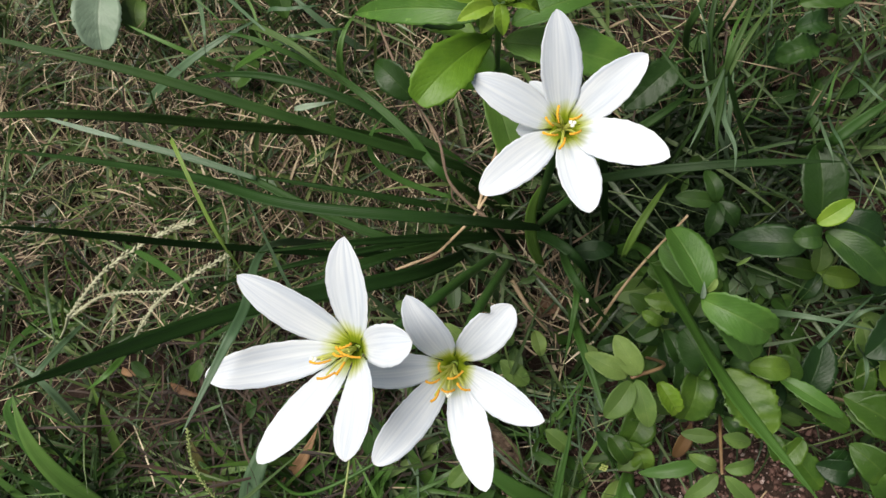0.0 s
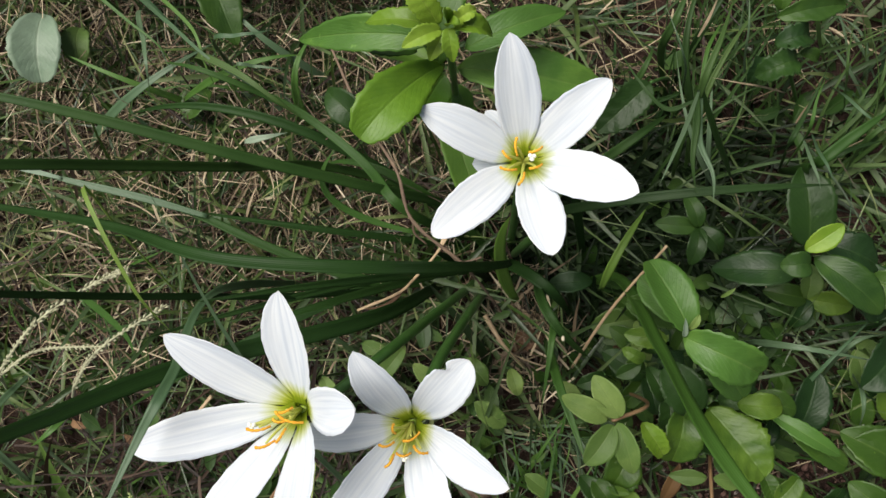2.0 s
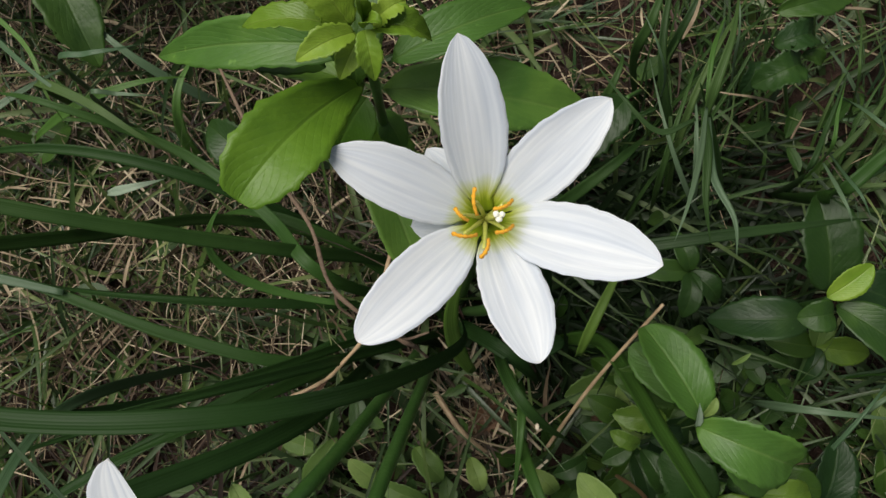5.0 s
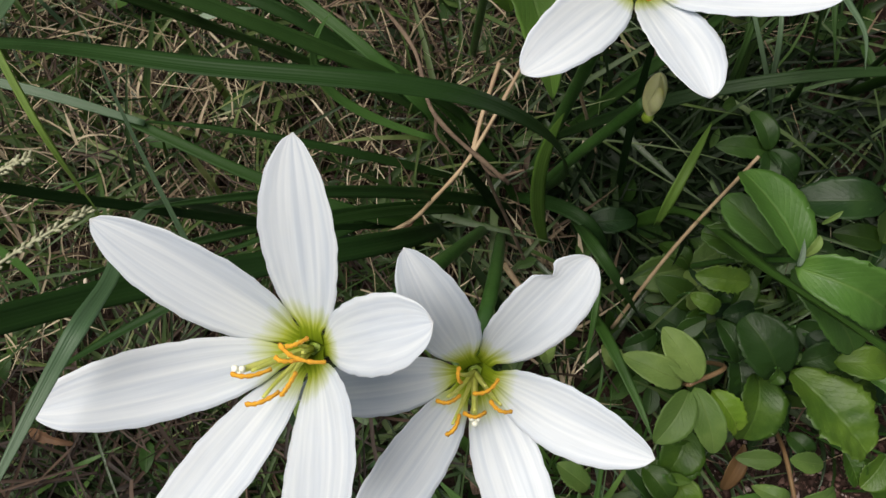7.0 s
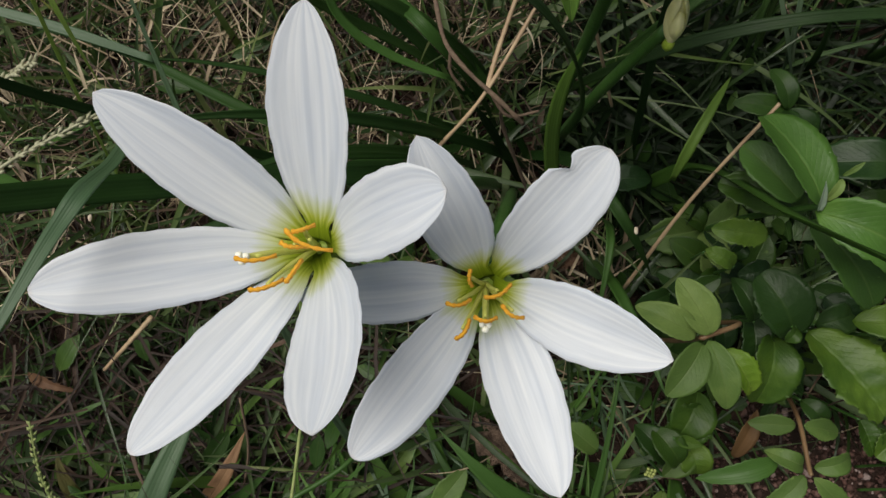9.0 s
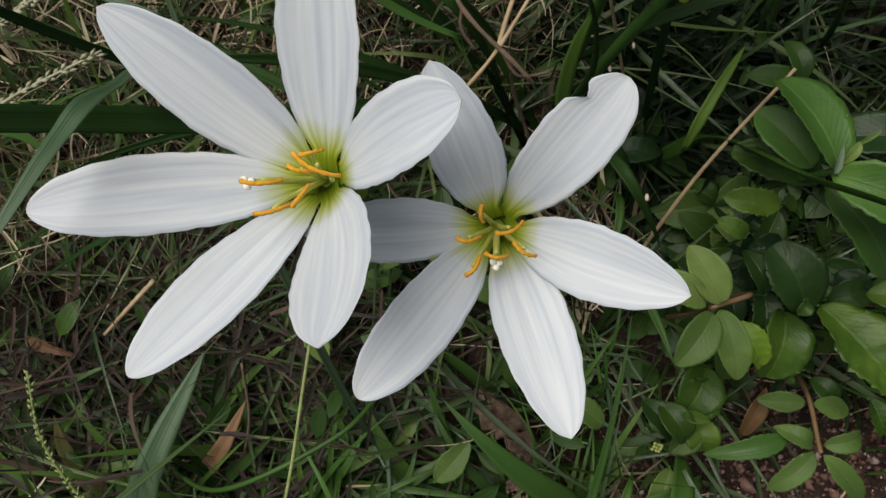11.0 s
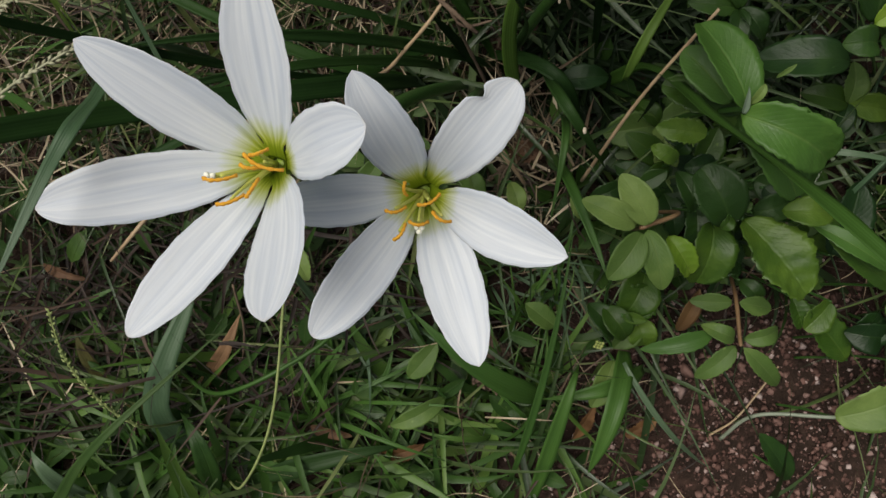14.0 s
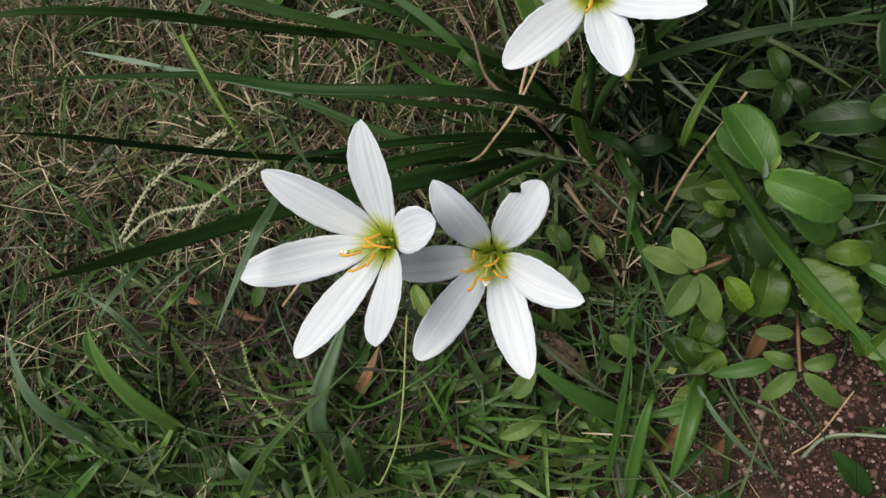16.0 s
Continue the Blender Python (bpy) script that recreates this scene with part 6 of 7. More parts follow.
blade(thing("grass_shoot", "long green grass blade in a loose tuft", "grass", "wide grass blades"), (0.2328, 0.1169, -0.0150), (0.2076, 0.1361, 0.0300), (0.2291, 0.1650, 0.0200), 0.0036, TUFT_MID, profile="lance")
blade(thing("grass_shoot", "long green grass blade in a loose tuft", "grass", "wide grass blades"), (0.2386, 0.0563, -0.0150), (0.2305, 0.0727, 0.0300), (0.2587, 0.0824, 0.0200), 0.0041, TUFT_MID, profile="lance")
blade(thing("grass_shoot", "long green grass blade in a loose tuft", "grass", "wide grass blades"), (0.1476, 0.1089, -0.0150), (0.1536, 0.1324, 0.0300), (0.1761, 0.1609, 0.0200), 0.0046, TUFT_MID, profile="lance")
blade(thing("grass_shoot", "long green grass blade in a loose tuft", "grass", "wide grass blades"), (0.2869, 0.1458, -0.0150), (0.2253, 0.1508, 0.0300), (0.2016, 0.1672, 0.0200), 0.0051, TUFT_MID, profile="lance")
blade(thing("grass_shoot", "narrow grass blade among weeds", "grass", "wide grass blades"), (0.1940, -0.0718, -0.0100), (0.2033, -0.0383, 0.0300), (0.2373, -0.0126, 0.0200), 0.003, BLUE_BLADE, profile="lance")
blade(thing("grass_shoot", "narrow grass blade among weeds", "grass", "wide grass blades"), (0.2196, -0.0525, -0.0100), (0.2149, -0.0296, 0.0300), (0.2373, -0.0261, 0.0200), 0.0035, BLUE_BLADE, profile="lance")
blade(thing("grass_shoot", "narrow grass blade among weeds", "grass", "wide grass blades"), (0.1782, -0.0299, -0.0100), (0.1918, -0.0296, 0.0300), (0.2372, -0.0395, 0.0200), 0.004, BLUE_BLADE, profile="lance")
blade(thing("grass_shoot", "narrow grass blade among weeds", "grass", "wide grass blades"), (0.1689, 0.0506, -0.0100), (0.1428, 0.0759, 0.0300), (0.1403, 0.1197, 0.0200), 0.003, BLUE_BLADE, profile="lance")
blade(thing("grass_shoot", "narrow grass blade among weeds", "grass", "wide grass blades"), (0.1625, 0.0507, -0.0100), (0.1515, 0.0758, 0.0300), (0.1582, 0.1075, 0.0200), 0.0035, BLUE_BLADE, profile="lance")
blade(thing("grass_shoot", "narrow grass blade among weeds", "grass", "wide grass blades"), (0.2324, -0.0461, -0.0100), (0.2206, -0.0530, 0.0300), (0.2229, -0.0724, 0.0200), 0.004, BLUE_BLADE, profile="lance")
blade(thing("grass_shoot", "green grass blade over dry straw", "grass", "wide grass blades"), (-0.0973, 0.1021, -0.0150), (-0.1309, 0.1104, 0.0300), (-0.1719, 0.1301, 0.0250), 0.0038, STRAP_PALE, profile="lance")
blade(thing("grass_shoot", "green grass blade over dry straw", "grass", "wide grass blades"), (-0.0248, 0.1114, -0.0150), (-0.0624, 0.1276, 0.0300), (-0.0873, 0.1562, 0.0250), 0.0046, BLUE_BLADE, profile="lance")
blade(thing("grass_shoot", "green grass blade over dry straw", "grass", "wide grass blades"), (-0.0446, 0.0852, -0.0150), (-0.0507, 0.1068, 0.0300), (-0.0394, 0.1348, 0.0250), 0.0054, STRAP_PALE, profile="lance")
blade(thing("grass_shoot", "green grass blade over dry straw", "grass", "wide grass blades"), (-0.1737, 0.0862, -0.0150), (-0.1309, 0.1045, 0.0300), (-0.0874, 0.1323, 0.0250), 0.0062, BLUE_BLADE, profile="lance")
blade(thing("grass_shoot", "green grass blade over dry straw", "grass", "wide grass blades"), (-0.2377, -0.0326, -0.0150), (-0.2242, -0.0018, 0.0300), (-0.2515, 0.0133, 0.0250), 0.0038, STRAP_PALE, profile="lance")
blade(thing("grass_shoot", "green grass blade over dry straw", "grass", "wide grass blades"), (-0.2043, -0.0327, -0.0150), (-0.2064, -0.0524, 0.0300), (-0.2215, -0.0712, 0.0250), 0.0046, BLUE_BLADE, profile="lance")
blade(thing("grass_shoot", "green grass blade over dry straw", "grass", "wide grass blades"), (-0.1777, -0.0460, -0.0150), (-0.1705, -0.0554, 0.0300), (-0.1880, -0.0682, 0.0250), 0.0054, STRAP_PALE, profile="lance")
blade(thing("grass_shoot", "green grass blade over dry straw", "grass", "wide grass blades"), (-0.2079, -0.0989, -0.0150), (-0.2035, -0.0673, 0.0300), (-0.2275, -0.0531, 0.0250), 0.0062, BLUE_BLADE, profile="lance")

# tall grass shoots with hanging pointed blades behind the weeds
shoot = thing("grass_shoot", "tall green grass shoot with pointed blades hanging from its top", "grass", "wide grass blades")
long_blade(shoot, [(0.1800, 0.0580, -0.0200), (0.1600, 0.0580, 0.0300), (0.1350, 0.0670, 0.0850), (0.1160, 0.0840, 0.1220)], 0.005, LEAF_MID, profile="strap")
long_blade(shoot, [(0.1190, 0.0750, 0.1180), (0.1150, 0.0580, 0.1260), (0.1180, 0.0450, 0.1300), (0.1180, 0.0350, 0.1296)], 0.0028, BLUE_BLADE, profile="lance")
long_blade(shoot, [(0.1170, 0.0770, 0.1200), (0.1140, 0.0630, 0.1260), (0.1120, 0.0510, 0.1270), (0.1140, 0.0390, 0.1230)], 0.0034, TUFT_MID, profile="lance")
long_blade(shoot, [(0.1170, 0.0770, 0.1220), (0.1060, 0.0610, 0.1400), (0.0980, 0.0490, 0.1500), (0.0930, 0.0400, 0.1520)], 0.002, BLUE_BLADE, profile="lance")
long_blade(shoot, [(0.1180, 0.0750, 0.1180), (0.1190, 0.0830, 0.1250), (0.1250, 0.0960, 0.1250), (0.1340, 0.1140, 0.1150)], 0.0036, TUFT_MID, profile="lance")
long_blade(shoot, [(0.1180, 0.0790, 0.1200), (0.1220, 0.0930, 0.1180), (0.1280, 0.1020, 0.1120), (0.1320, 0.1070, 0.1080)], 0.0018, STRAP_PALE, profile="lance")
long_blade(shoot, [(0.1230, 0.0780, 0.1000), (0.1110, 0.0750, 0.1000), (0.1010, 0.0860, 0.1000), (0.0940, 0.1040, 0.0900)], 0.0022, TUFT_MID, profile="lance")
shoot = thing("grass_shoot", "green grass shoot with wide blades leaning over dark soil", "grass", "wide grass blades")
long_blade(shoot, [(0.2060, 0.0620, -0.0200), (0.1800, 0.0530, 0.0700), (0.1920, 0.0640, 0.0850), (0.2090, 0.0750, 0.0850)], 0.0052, LEAF_MID, profile="strap")
long_blade(shoot, [(0.2060, 0.0620, -0.0200), (0.1670, 0.0600, 0.0790), (0.1740, 0.0760, 0.0850), (0.1850, 0.0950, 0.0826)], 0.003, TUFT_MID, profile="lance")
long_blade(shoot, [(0.1880, 0.0590, 0.0300), (0.1760, 0.0670, 0.0800), (0.1780, 0.0800, 0.0850), (0.1850, 0.0910, 0.0800)], 0.0022, STRAP_PALE, profile="lance")
long_blade(shoot, [(0.1740, 0.0640, 0.0800), (0.1720, 0.0540, 0.0900), (0.1730, 0.0470, 0.0930), (0.1750, 0.0420, 0.0913)], 0.002, BLUE_BLADE, profile="lance")
long_blade(shoot, [(0.1800, 0.0670, 0.0750), (0.1750, 0.0580, 0.0900), (0.1750, 0.0510, 0.0970), (0.1780, 0.0440, 0.0965)], 0.0022, BLUE_BLADE, profile="lance")
long_blade(shoot, [(0.1900, 0.0560, 0.0500), (0.1920, 0.0580, 0.0700), (0.2040, 0.0620, 0.0700), (0.2220, 0.0660, 0.0600)], 0.003, TUFT_MID, profile="lance")
long_blade(shoot, [(0.2120, 0.0970, 0.0300), (0.2080, 0.0880, 0.0500), (0.2110, 0.0780, 0.0600), (0.2240, 0.0700, 0.0550)], 0.0028, BLUE_BLADE, profile="lance")
long_blade(shoot, [(0.2230, 0.0880, 0.0200), (0.2090, 0.0970, 0.0500), (0.2080, 0.1080, 0.0550), (0.2140, 0.1240, 0.0500)], 0.002, TUFT_MID, profile="lance")
shoot = thing("grass_shoot", "narrow pale grass blades leaning over brown straw", "grass", "wide grass blades")
long_blade(shoot, [(0.1490, 0.0980, -0.0200), (0.1410, 0.1050, 0.0300), (0.1330, 0.1150, 0.0500), (0.1270, 0.1330, 0.0500)], 0.002, BLUE_BLADE, profile="lance")
long_blade(shoot, [(0.1470, 0.1000, -0.0200), (0.1290, 0.1150, 0.0300), (0.1310, 0.1260, 0.0500), (0.1390, 0.1420, 0.0500)], 0.0045, TUFT_MID, profile="strap")
long_blade(shoot, [(0.1900, 0.0970, -0.0200), (0.1700, 0.1090, 0.0300), (0.1650, 0.1220, 0.0500), (0.1660, 0.1390, 0.0500)], 0.0018, BLUE_BLADE, profile="lance")
long_blade(shoot, [(0.2260, 0.1280, 0.0400), (0.2080, 0.1260, 0.0500), (0.1860, 0.1250, 0.0550), (0.1730, 0.1230, 0.0500)], 0.0012, PALE_STRAW, profile="lance")
long_blade(shoot, [(0.1940, 0.0970, 0.0200), (0.1740, 0.0960, 0.0400), (0.1590, 0.0960, 0.0500), (0.1490, 0.1000, 0.0450)], 0.0012, PALE_STRAW, profile="lance")
long_blade(shoot, [(0.1380, 0.1150, 0.0600), (0.1410, 0.1210, 0.0650), (0.1460, 0.1290, 0.0600), (0.1520, 0.1380, 0.0500)], 0.0016, PALE_STRAW, profile="lance")
shoot = thing("grass_shoot", "bright grass blades crossing the dry lawn", "grass", "wide grass blades")
long_blade(shoot, [(-0.1500, 0.1750, -0.0210), (-0.1340, 0.1600, 0.0300), (-0.1020, 0.1300, 0.0600), (-0.0770, 0.1070, 0.0750), (-0.0550, 0.0930, 0.0700)], 0.0028, BLUE_BLADE, profile="lance")
long_blade(shoot, [(-0.1005, 0.1205, -0.0210), (-0.0890, 0.1140, 0.0600), (-0.0660, 0.1010, 0.0800), (-0.0500, 0.0890, 0.0800), (-0.0390, 0.0820, 0.0700)], 0.004, TUFT_MID, profile="lance")
long_blade(shoot, [(-0.1270, 0.1630, -0.0210), (-0.1140, 0.1500, 0.0500), (-0.0880, 0.1240, 0.0700), (-0.0820, 0.1070, 0.0700), (-0.0800, 0.0980, 0.0600)], 0.0022, STRAP_PALE, profile="lance")
long_blade(shoot, [(-0.1265, 0.1540, -0.0210), (-0.1220, 0.1430, 0.0400), (-0.1130, 0.1210, 0.0600), (-0.1100, 0.1080, 0.0650), (-0.1150, 0.1010, 0.0500)], 0.003, BLUE_BLADE, profile="lance")
long_blade(shoot, [(-0.0880, 0.1210, -0.0210), (-0.0810, 0.1200, 0.0600), (-0.0670, 0.1180, 0.0750), (-0.0570, 0.1190, 0.0750), (-0.0510, 0.1220, 0.0700)], 0.0026, BLUE_BLADE, profile="lance")
long_blade(shoot, [(-0.0760, 0.1085, -0.0210), (-0.0710, 0.1080, 0.0600), (-0.0610, 0.1070, 0.0650), (-0.0530, 0.1060, 0.0650), (-0.0480, 0.1070, 0.0600)], 0.002, BLUE_BLADE, profile="lance")
long_blade(shoot, [(-0.1495, 0.1575, -0.0210), (-0.1400, 0.1490, 0.0500), (-0.1210, 0.1320, 0.0600), (-0.1060, 0.1190, 0.0600), (-0.1010, 0.1080, 0.0500)], 0.002, STRAP_PALE, profile="lance")
shoot = thing("grass_shoot", "yellow-green grass blades at the edge of the dry lawn", "grass", "wide grass blades")
long_blade(shoot, [(-0.2235, 0.1970, -0.0210), (-0.2050, 0.1850, 0.0200), (-0.1680, 0.1610, 0.0500), (-0.1470, 0.1490, 0.0600), (-0.1320, 0.1410, 0.0500)], 0.0032, FRESH_BLADE, profile="lance")
long_blade(shoot, [(-0.2220, 0.1870, -0.0210), (-0.2050, 0.1760, 0.0200), (-0.1710, 0.1540, 0.0500), (-0.1500, 0.1440, 0.0600), (-0.1400, 0.1430, 0.0500)], 0.0028, STRAP_PALE, profile="lance")
long_blade(shoot, [(-0.2160, 0.2020, -0.0210), (-0.1990, 0.1900, 0.0200), (-0.1650, 0.1660, 0.0500), (-0.1410, 0.1590, 0.0600), (-0.1260, 0.1550, 0.0500)], 0.003, STRAP_PALE, profile="lance")
long_blade(shoot, [(-0.1875, 0.2010, -0.0210), (-0.1730, 0.1880, 0.0300), (-0.1440, 0.1620, 0.0600), (-0.1240, 0.1460, 0.0650), (-0.1110, 0.1360, 0.0500)], 0.0036, TUFT_MID, profile="lance")
long_blade(shoot, [(-0.1805, 0.2200, -0.0210), (-0.1640, 0.2010, 0.0300), (-0.1310, 0.1630, 0.0600), (-0.1120, 0.1420, 0.0650), (-0.0960, 0.1250, 0.0500)], 0.0036, BLUE_BLADE, profile="lance")
long_blade(shoot, [(-0.1645, 0.2145, -0.0210), (-0.1550, 0.2010, 0.0300), (-0.1360, 0.1740, 0.0600), (-0.1350, 0.1640, 0.0600), (-0.1430, 0.1590, 0.0500)], 0.005, BLUE_BLADE, profile="strap")
long_blade(shoot, [(-0.1985, 0.2000, -0.0210), (-0.1860, 0.1930, 0.0400), (-0.1610, 0.1790, 0.0600), (-0.1530, 0.1720, 0.0620), (-0.1500, 0.1680, 0.0500)], 0.009, PALE_LEAF, profile="lance")

grass_tuft("loose tuft of mid green grass blades bending over straw", (0.1412, 0.0551), 62, 18, 9, 0.1, 0.003, TUFT_MID, 1)
grass_tuft("loose tuft of mid green grass blades bending over straw", (0.1497, 0.0830), 58, 16, 14, 0.11, 0.0026, TUFT_MID, 2)
grass_tuft("loose tuft of dark green grass blades bending over straw", (0.1211, 0.0855), 75, 25, 8, 0.07, 0.004, LILY_LEAF, 3)
grass_tuft("loose tuft of mid green grass blades bending over straw", (0.2274, 0.0506), 50, 25, 18, 0.09, 0.003, TUFT_MID, 4)
grass_tuft("loose tuft of mid green grass blades bending over straw", (0.2013, 0.0787), 95, 30, 8, 0.07, 0.0026, TUFT_MID, 5)
grass_tuft("loose tuft of grey-green grass blades bending over straw", (0.2591, 0.1028), 100, 30, 18, 0.09, 0.0026, BLUE_BLADE, 6)
grass_tuft("loose tuft of mid green grass blades bending over straw", (0.1621, 0.1224), 60, 25, 16, 0.09, 0.0024, TUFT_MID, 7)
grass_tuft("loose tuft of grey-green grass blades bending over straw", (0.1010, 0.1477), 40, 40, 12, 0.06, 0.0022, BLUE_BLADE, 8)
grass_tuft("loose tuft of grey-green grass blades bending over straw", (-0.0364, 0.0857), 140, 14, 14, 0.1, 0.0034, BLUE_BLADE, 9)
grass_tuft("loose tuft of bright green grass blades bending over straw", (-0.0681, 0.0986), 150, 22, 14, 0.09, 0.0026, STRAP_PALE, 10)
grass_tuft("loose tuft of grey-green grass blades bending over straw", (-0.1129, 0.0958), 120, 35, 14, 0.07, 0.0024, BLUE_BLADE, 11)
grass_tuft("loose tuft of bright green grass blades bending over straw", (-0.1839, 0.0133), 20, 60, 14, 0.06, 0.0022, STRAP_PALE, 12)
grass_tuft("loose tuft of bright green grass blades bending over straw", (-0.2163, -0.0313), 190, 70, 14, 0.06, 0.0034, STRAP_PALE, 13)
grass_tuft("loose tuft of mid green grass blades bending over straw", (-0.2005, -0.0889), 160, 60, 10, 0.07, 0.0036, TUFT_MID, 14)
grass_tuft("loose tuft of mid green grass blades bending over straw", (-0.1875, -0.1402), 120, 60, 10, 0.07, 0.004, TUFT_MID, 15)
grass_tuft("loose tuft of bright green grass blades bending over straw", (-0.1104, -0.1656), 80, 50, 14, 0.06, 0.0045, STRAP_PALE, 16)
grass_tuft("loose tuft of bright green grass blades bending over straw", (-0.0362, -0.1443), 70, 50, 16, 0.07, 0.004, STRAP_PALE, 17)
grass_tuft("loose tuft of bright green grass blades bending over straw", (-0.0001, -0.1776), 100, 50, 14, 0.06, 0.0045, STRAP_PALE, 18)
grass_tuft("loose tuft of bright green grass blades bending over straw", (0.0598, -0.1596), 90, 35, 16, 0.08, 0.004, STRAP_PALE, 19)
grass_tuft("loose tuft of bright green grass blades bending over straw", (-0.2711, -0.1448), 60, 60, 14, 0.07, 0.0042, STRAP_PALE, 20)
grass_tuft("loose tuft of grey-green grass blades bending over straw", (-0.0106, -0.0939), -70, 50, 14, 0.06, 0.0026, BLUE_BLADE, 21)
grass_tuft("loose tuft of grey-green grass blades bending over straw", (0.0847, -0.0820), -80, 40, 12, 0.05, 0.0018, BLUE_BLADE, 22)
grass_tuft("loose tuft of grey-green grass blades bending over straw", (0.2273, -0.0324), 10, 30, 16, 0.09, 0.0024, BLUE_BLADE, 23)
grass_tuft("loose tuft of grey-green grass blades bending over straw", (0.2025, -0.0072), 170, 40, 12, 0.06, 0.0022, BLUE_BLADE, 24)
grass_tuft("loose tuft of mid green grass blades bending over straw", (0.1852, 0.0993), 80, 25, 14, 0.09, 0.003, TUFT_MID, 25)

grass_tuft("loose tuft of pale thin grass blades beside the bark", (0.0560, -0.0850), -20, 40, 16, 0.05, 0.0022, BLUE_BLADE, 26)
grass_tuft("loose tuft of pale thin grass blades beside the weeds", (0.0700, -0.1050), 100, 35, 14, 0.06, 0.0026, STRAP_PALE, 27)
grass_tuft("loose tuft of fine grey-green grass over dark straw", (-0.1800, -0.1150), 30, 60, 8, 0.05, 0.0022, TUFT_MID, 28)
grass_tuft("loose tuft of fine grey-green grass over dark straw", (-0.1600, -0.0600), -20, 50, 7, 0.05, 0.0020, TUFT_MID, 29)

# low leaves under the weeds; some carry the shade in their colour
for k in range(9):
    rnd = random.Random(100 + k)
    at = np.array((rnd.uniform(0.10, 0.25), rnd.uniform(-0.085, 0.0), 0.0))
    low = thing("weed_plant", "low weed leaves, some coloured dark as if shaded", "weed", "broad-leaved weeds")
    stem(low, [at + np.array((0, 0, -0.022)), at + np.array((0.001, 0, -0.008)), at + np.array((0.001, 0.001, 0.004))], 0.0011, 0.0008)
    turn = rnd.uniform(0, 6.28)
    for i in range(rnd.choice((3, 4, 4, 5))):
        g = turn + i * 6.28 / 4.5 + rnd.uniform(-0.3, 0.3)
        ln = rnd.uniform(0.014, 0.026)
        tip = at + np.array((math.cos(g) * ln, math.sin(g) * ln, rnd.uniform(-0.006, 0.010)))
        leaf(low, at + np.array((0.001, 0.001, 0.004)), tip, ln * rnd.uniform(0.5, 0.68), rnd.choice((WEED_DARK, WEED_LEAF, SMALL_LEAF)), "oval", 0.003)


# ---------------------------------------------------------------- seed heads, twigs, litter
seed_spike("pale grass seed spike leaning over straw", [(-0.1567, -0.0225, 0.1033), (-0.1318, -0.0014, 0.1201), (-0.1082, 0.0135, 0.1190), (-0.0920, 0.0174, 0.1307)], 0.0009, SPIKE, [(-0.2259, -0.0463, -0.0200), (-0.1860, -0.0330, 0.0500), (-0.1567, -0.0225, 0.1033)], 1)
seed_spike("pale curved grass seed spike over straw", [(-0.1631, -0.0239, 0.0900), (-0.1396, -0.0131, 0.1050), (-0.1039, -0.0102, 0.1250)], 0.0007, SPIKE, [(-0.2259, -0.0463, -0.0200), (-0.1915, -0.0345, 0.0400), (-0.1631, -0.0239, 0.0900)], 2)
seed_spike("thin grass seed spike behind a petal tip", [(-0.1246, -0.0277, 0.1068), (-0.1037, -0.0111, 0.1300), (-0.0782, 0.0046, 0.1310)], 0.0008, SPIKE, [(-0.1800, -0.0500, -0.0200), (-0.1480, -0.0400, 0.0600), (-0.1246, -0.0277, 0.1068)], 3)
seed_spike("green grass seed spike bending upward", [(-0.0977, -0.1268, 0.0514), (-0.1041, -0.1128, 0.0669), (-0.1095, -0.0923, 0.0827), (-0.1062, -0.0707, 0.1008)], 0.0007, SPIKE_GREEN, [(-0.0900, -0.1450, -0.0200), (-0.0940, -0.1360, 0.0200), (-0.0977, -0.1268, 0.0514)], 4)

twig = thing("dry_twig", "bent brown twig lying across lily leaves", "twig")
stem(twig, [(-0.0276, 0.1155, 0.0600), (-0.0126, 0.0805, 0.0750), (0.0018, 0.0563, 0.0850), (0.0077, 0.0352, 0.0850), (0.0255, 0.0188, 0.0800), (0.0318, 0.0144, 0.0750)], 0.0006, 0.0008, TWIG, "branch", 0.15)
stem(twig, [(0.0083, 0.0341, 0.0850), (0.0086, 0.0296, 0.0800), (0.0132, 0.0250, 0.0750)], 0.0006, 0.0004, TWIG, "side_branch", 0.1)
stem(twig, [(-0.0179, 0.0783, 0.0700), (-0.0269, 0.0771, 0.0600), (-0.0321, 0.0749, 0.0550)], 0.0004, 0.0003, TWIG, "side_branch", 0.1)
twig = thing("dry_twig", "forked pale straw stalk over lily leaves", "twig")
stem(twig, [(0.0364, 0.0510, 0.0900), (0.0197, 0.0235, 0.0800), (0.0073, 0.0101, 0.0700), (-0.0011, 0.0034, 0.0600), (-0.0196, -0.0038, 0.0550)], 0.0006, 0.0007, STRAW_STEM, "stalk", 0.12)
stem(twig, [(0.0287, 0.0511, 0.0850), (0.0231, 0.0350, 0.0800), (0.0197, 0.0235, 0.0800)], 0.0007, 0.0008, STRAW_STEM, "stalk", 0.1)
blade(twig, (0.0018, 0.0049, 0.0600), (-0.0071, -0.0016, 0.0600), (-0.0183, -0.0030, 0.0550), 0.0018, DEAD_LEAF, "dry_sheath", "lance")
twig = thing("dry_twig", "reddish brown twig falling between lily leaves", "twig")
stem(twig, [(0.0247, 0.0198, 0.0800), (0.0277, 0.0172, 0.0600), (0.0396, 0.0033, 0.0300), (0.0530, -0.0160, 0.0000)], 0.0006, 0.0007, TWIG, "branch", 0.15)
stem(twig, [(0.0210, 0.0240, 0.0780), (0.0271, 0.0170, 0.0750), (0.0371, 0.0185, 0.0750)], 0.0007, 0.0004, TWIG, "side_branch", 0.1)
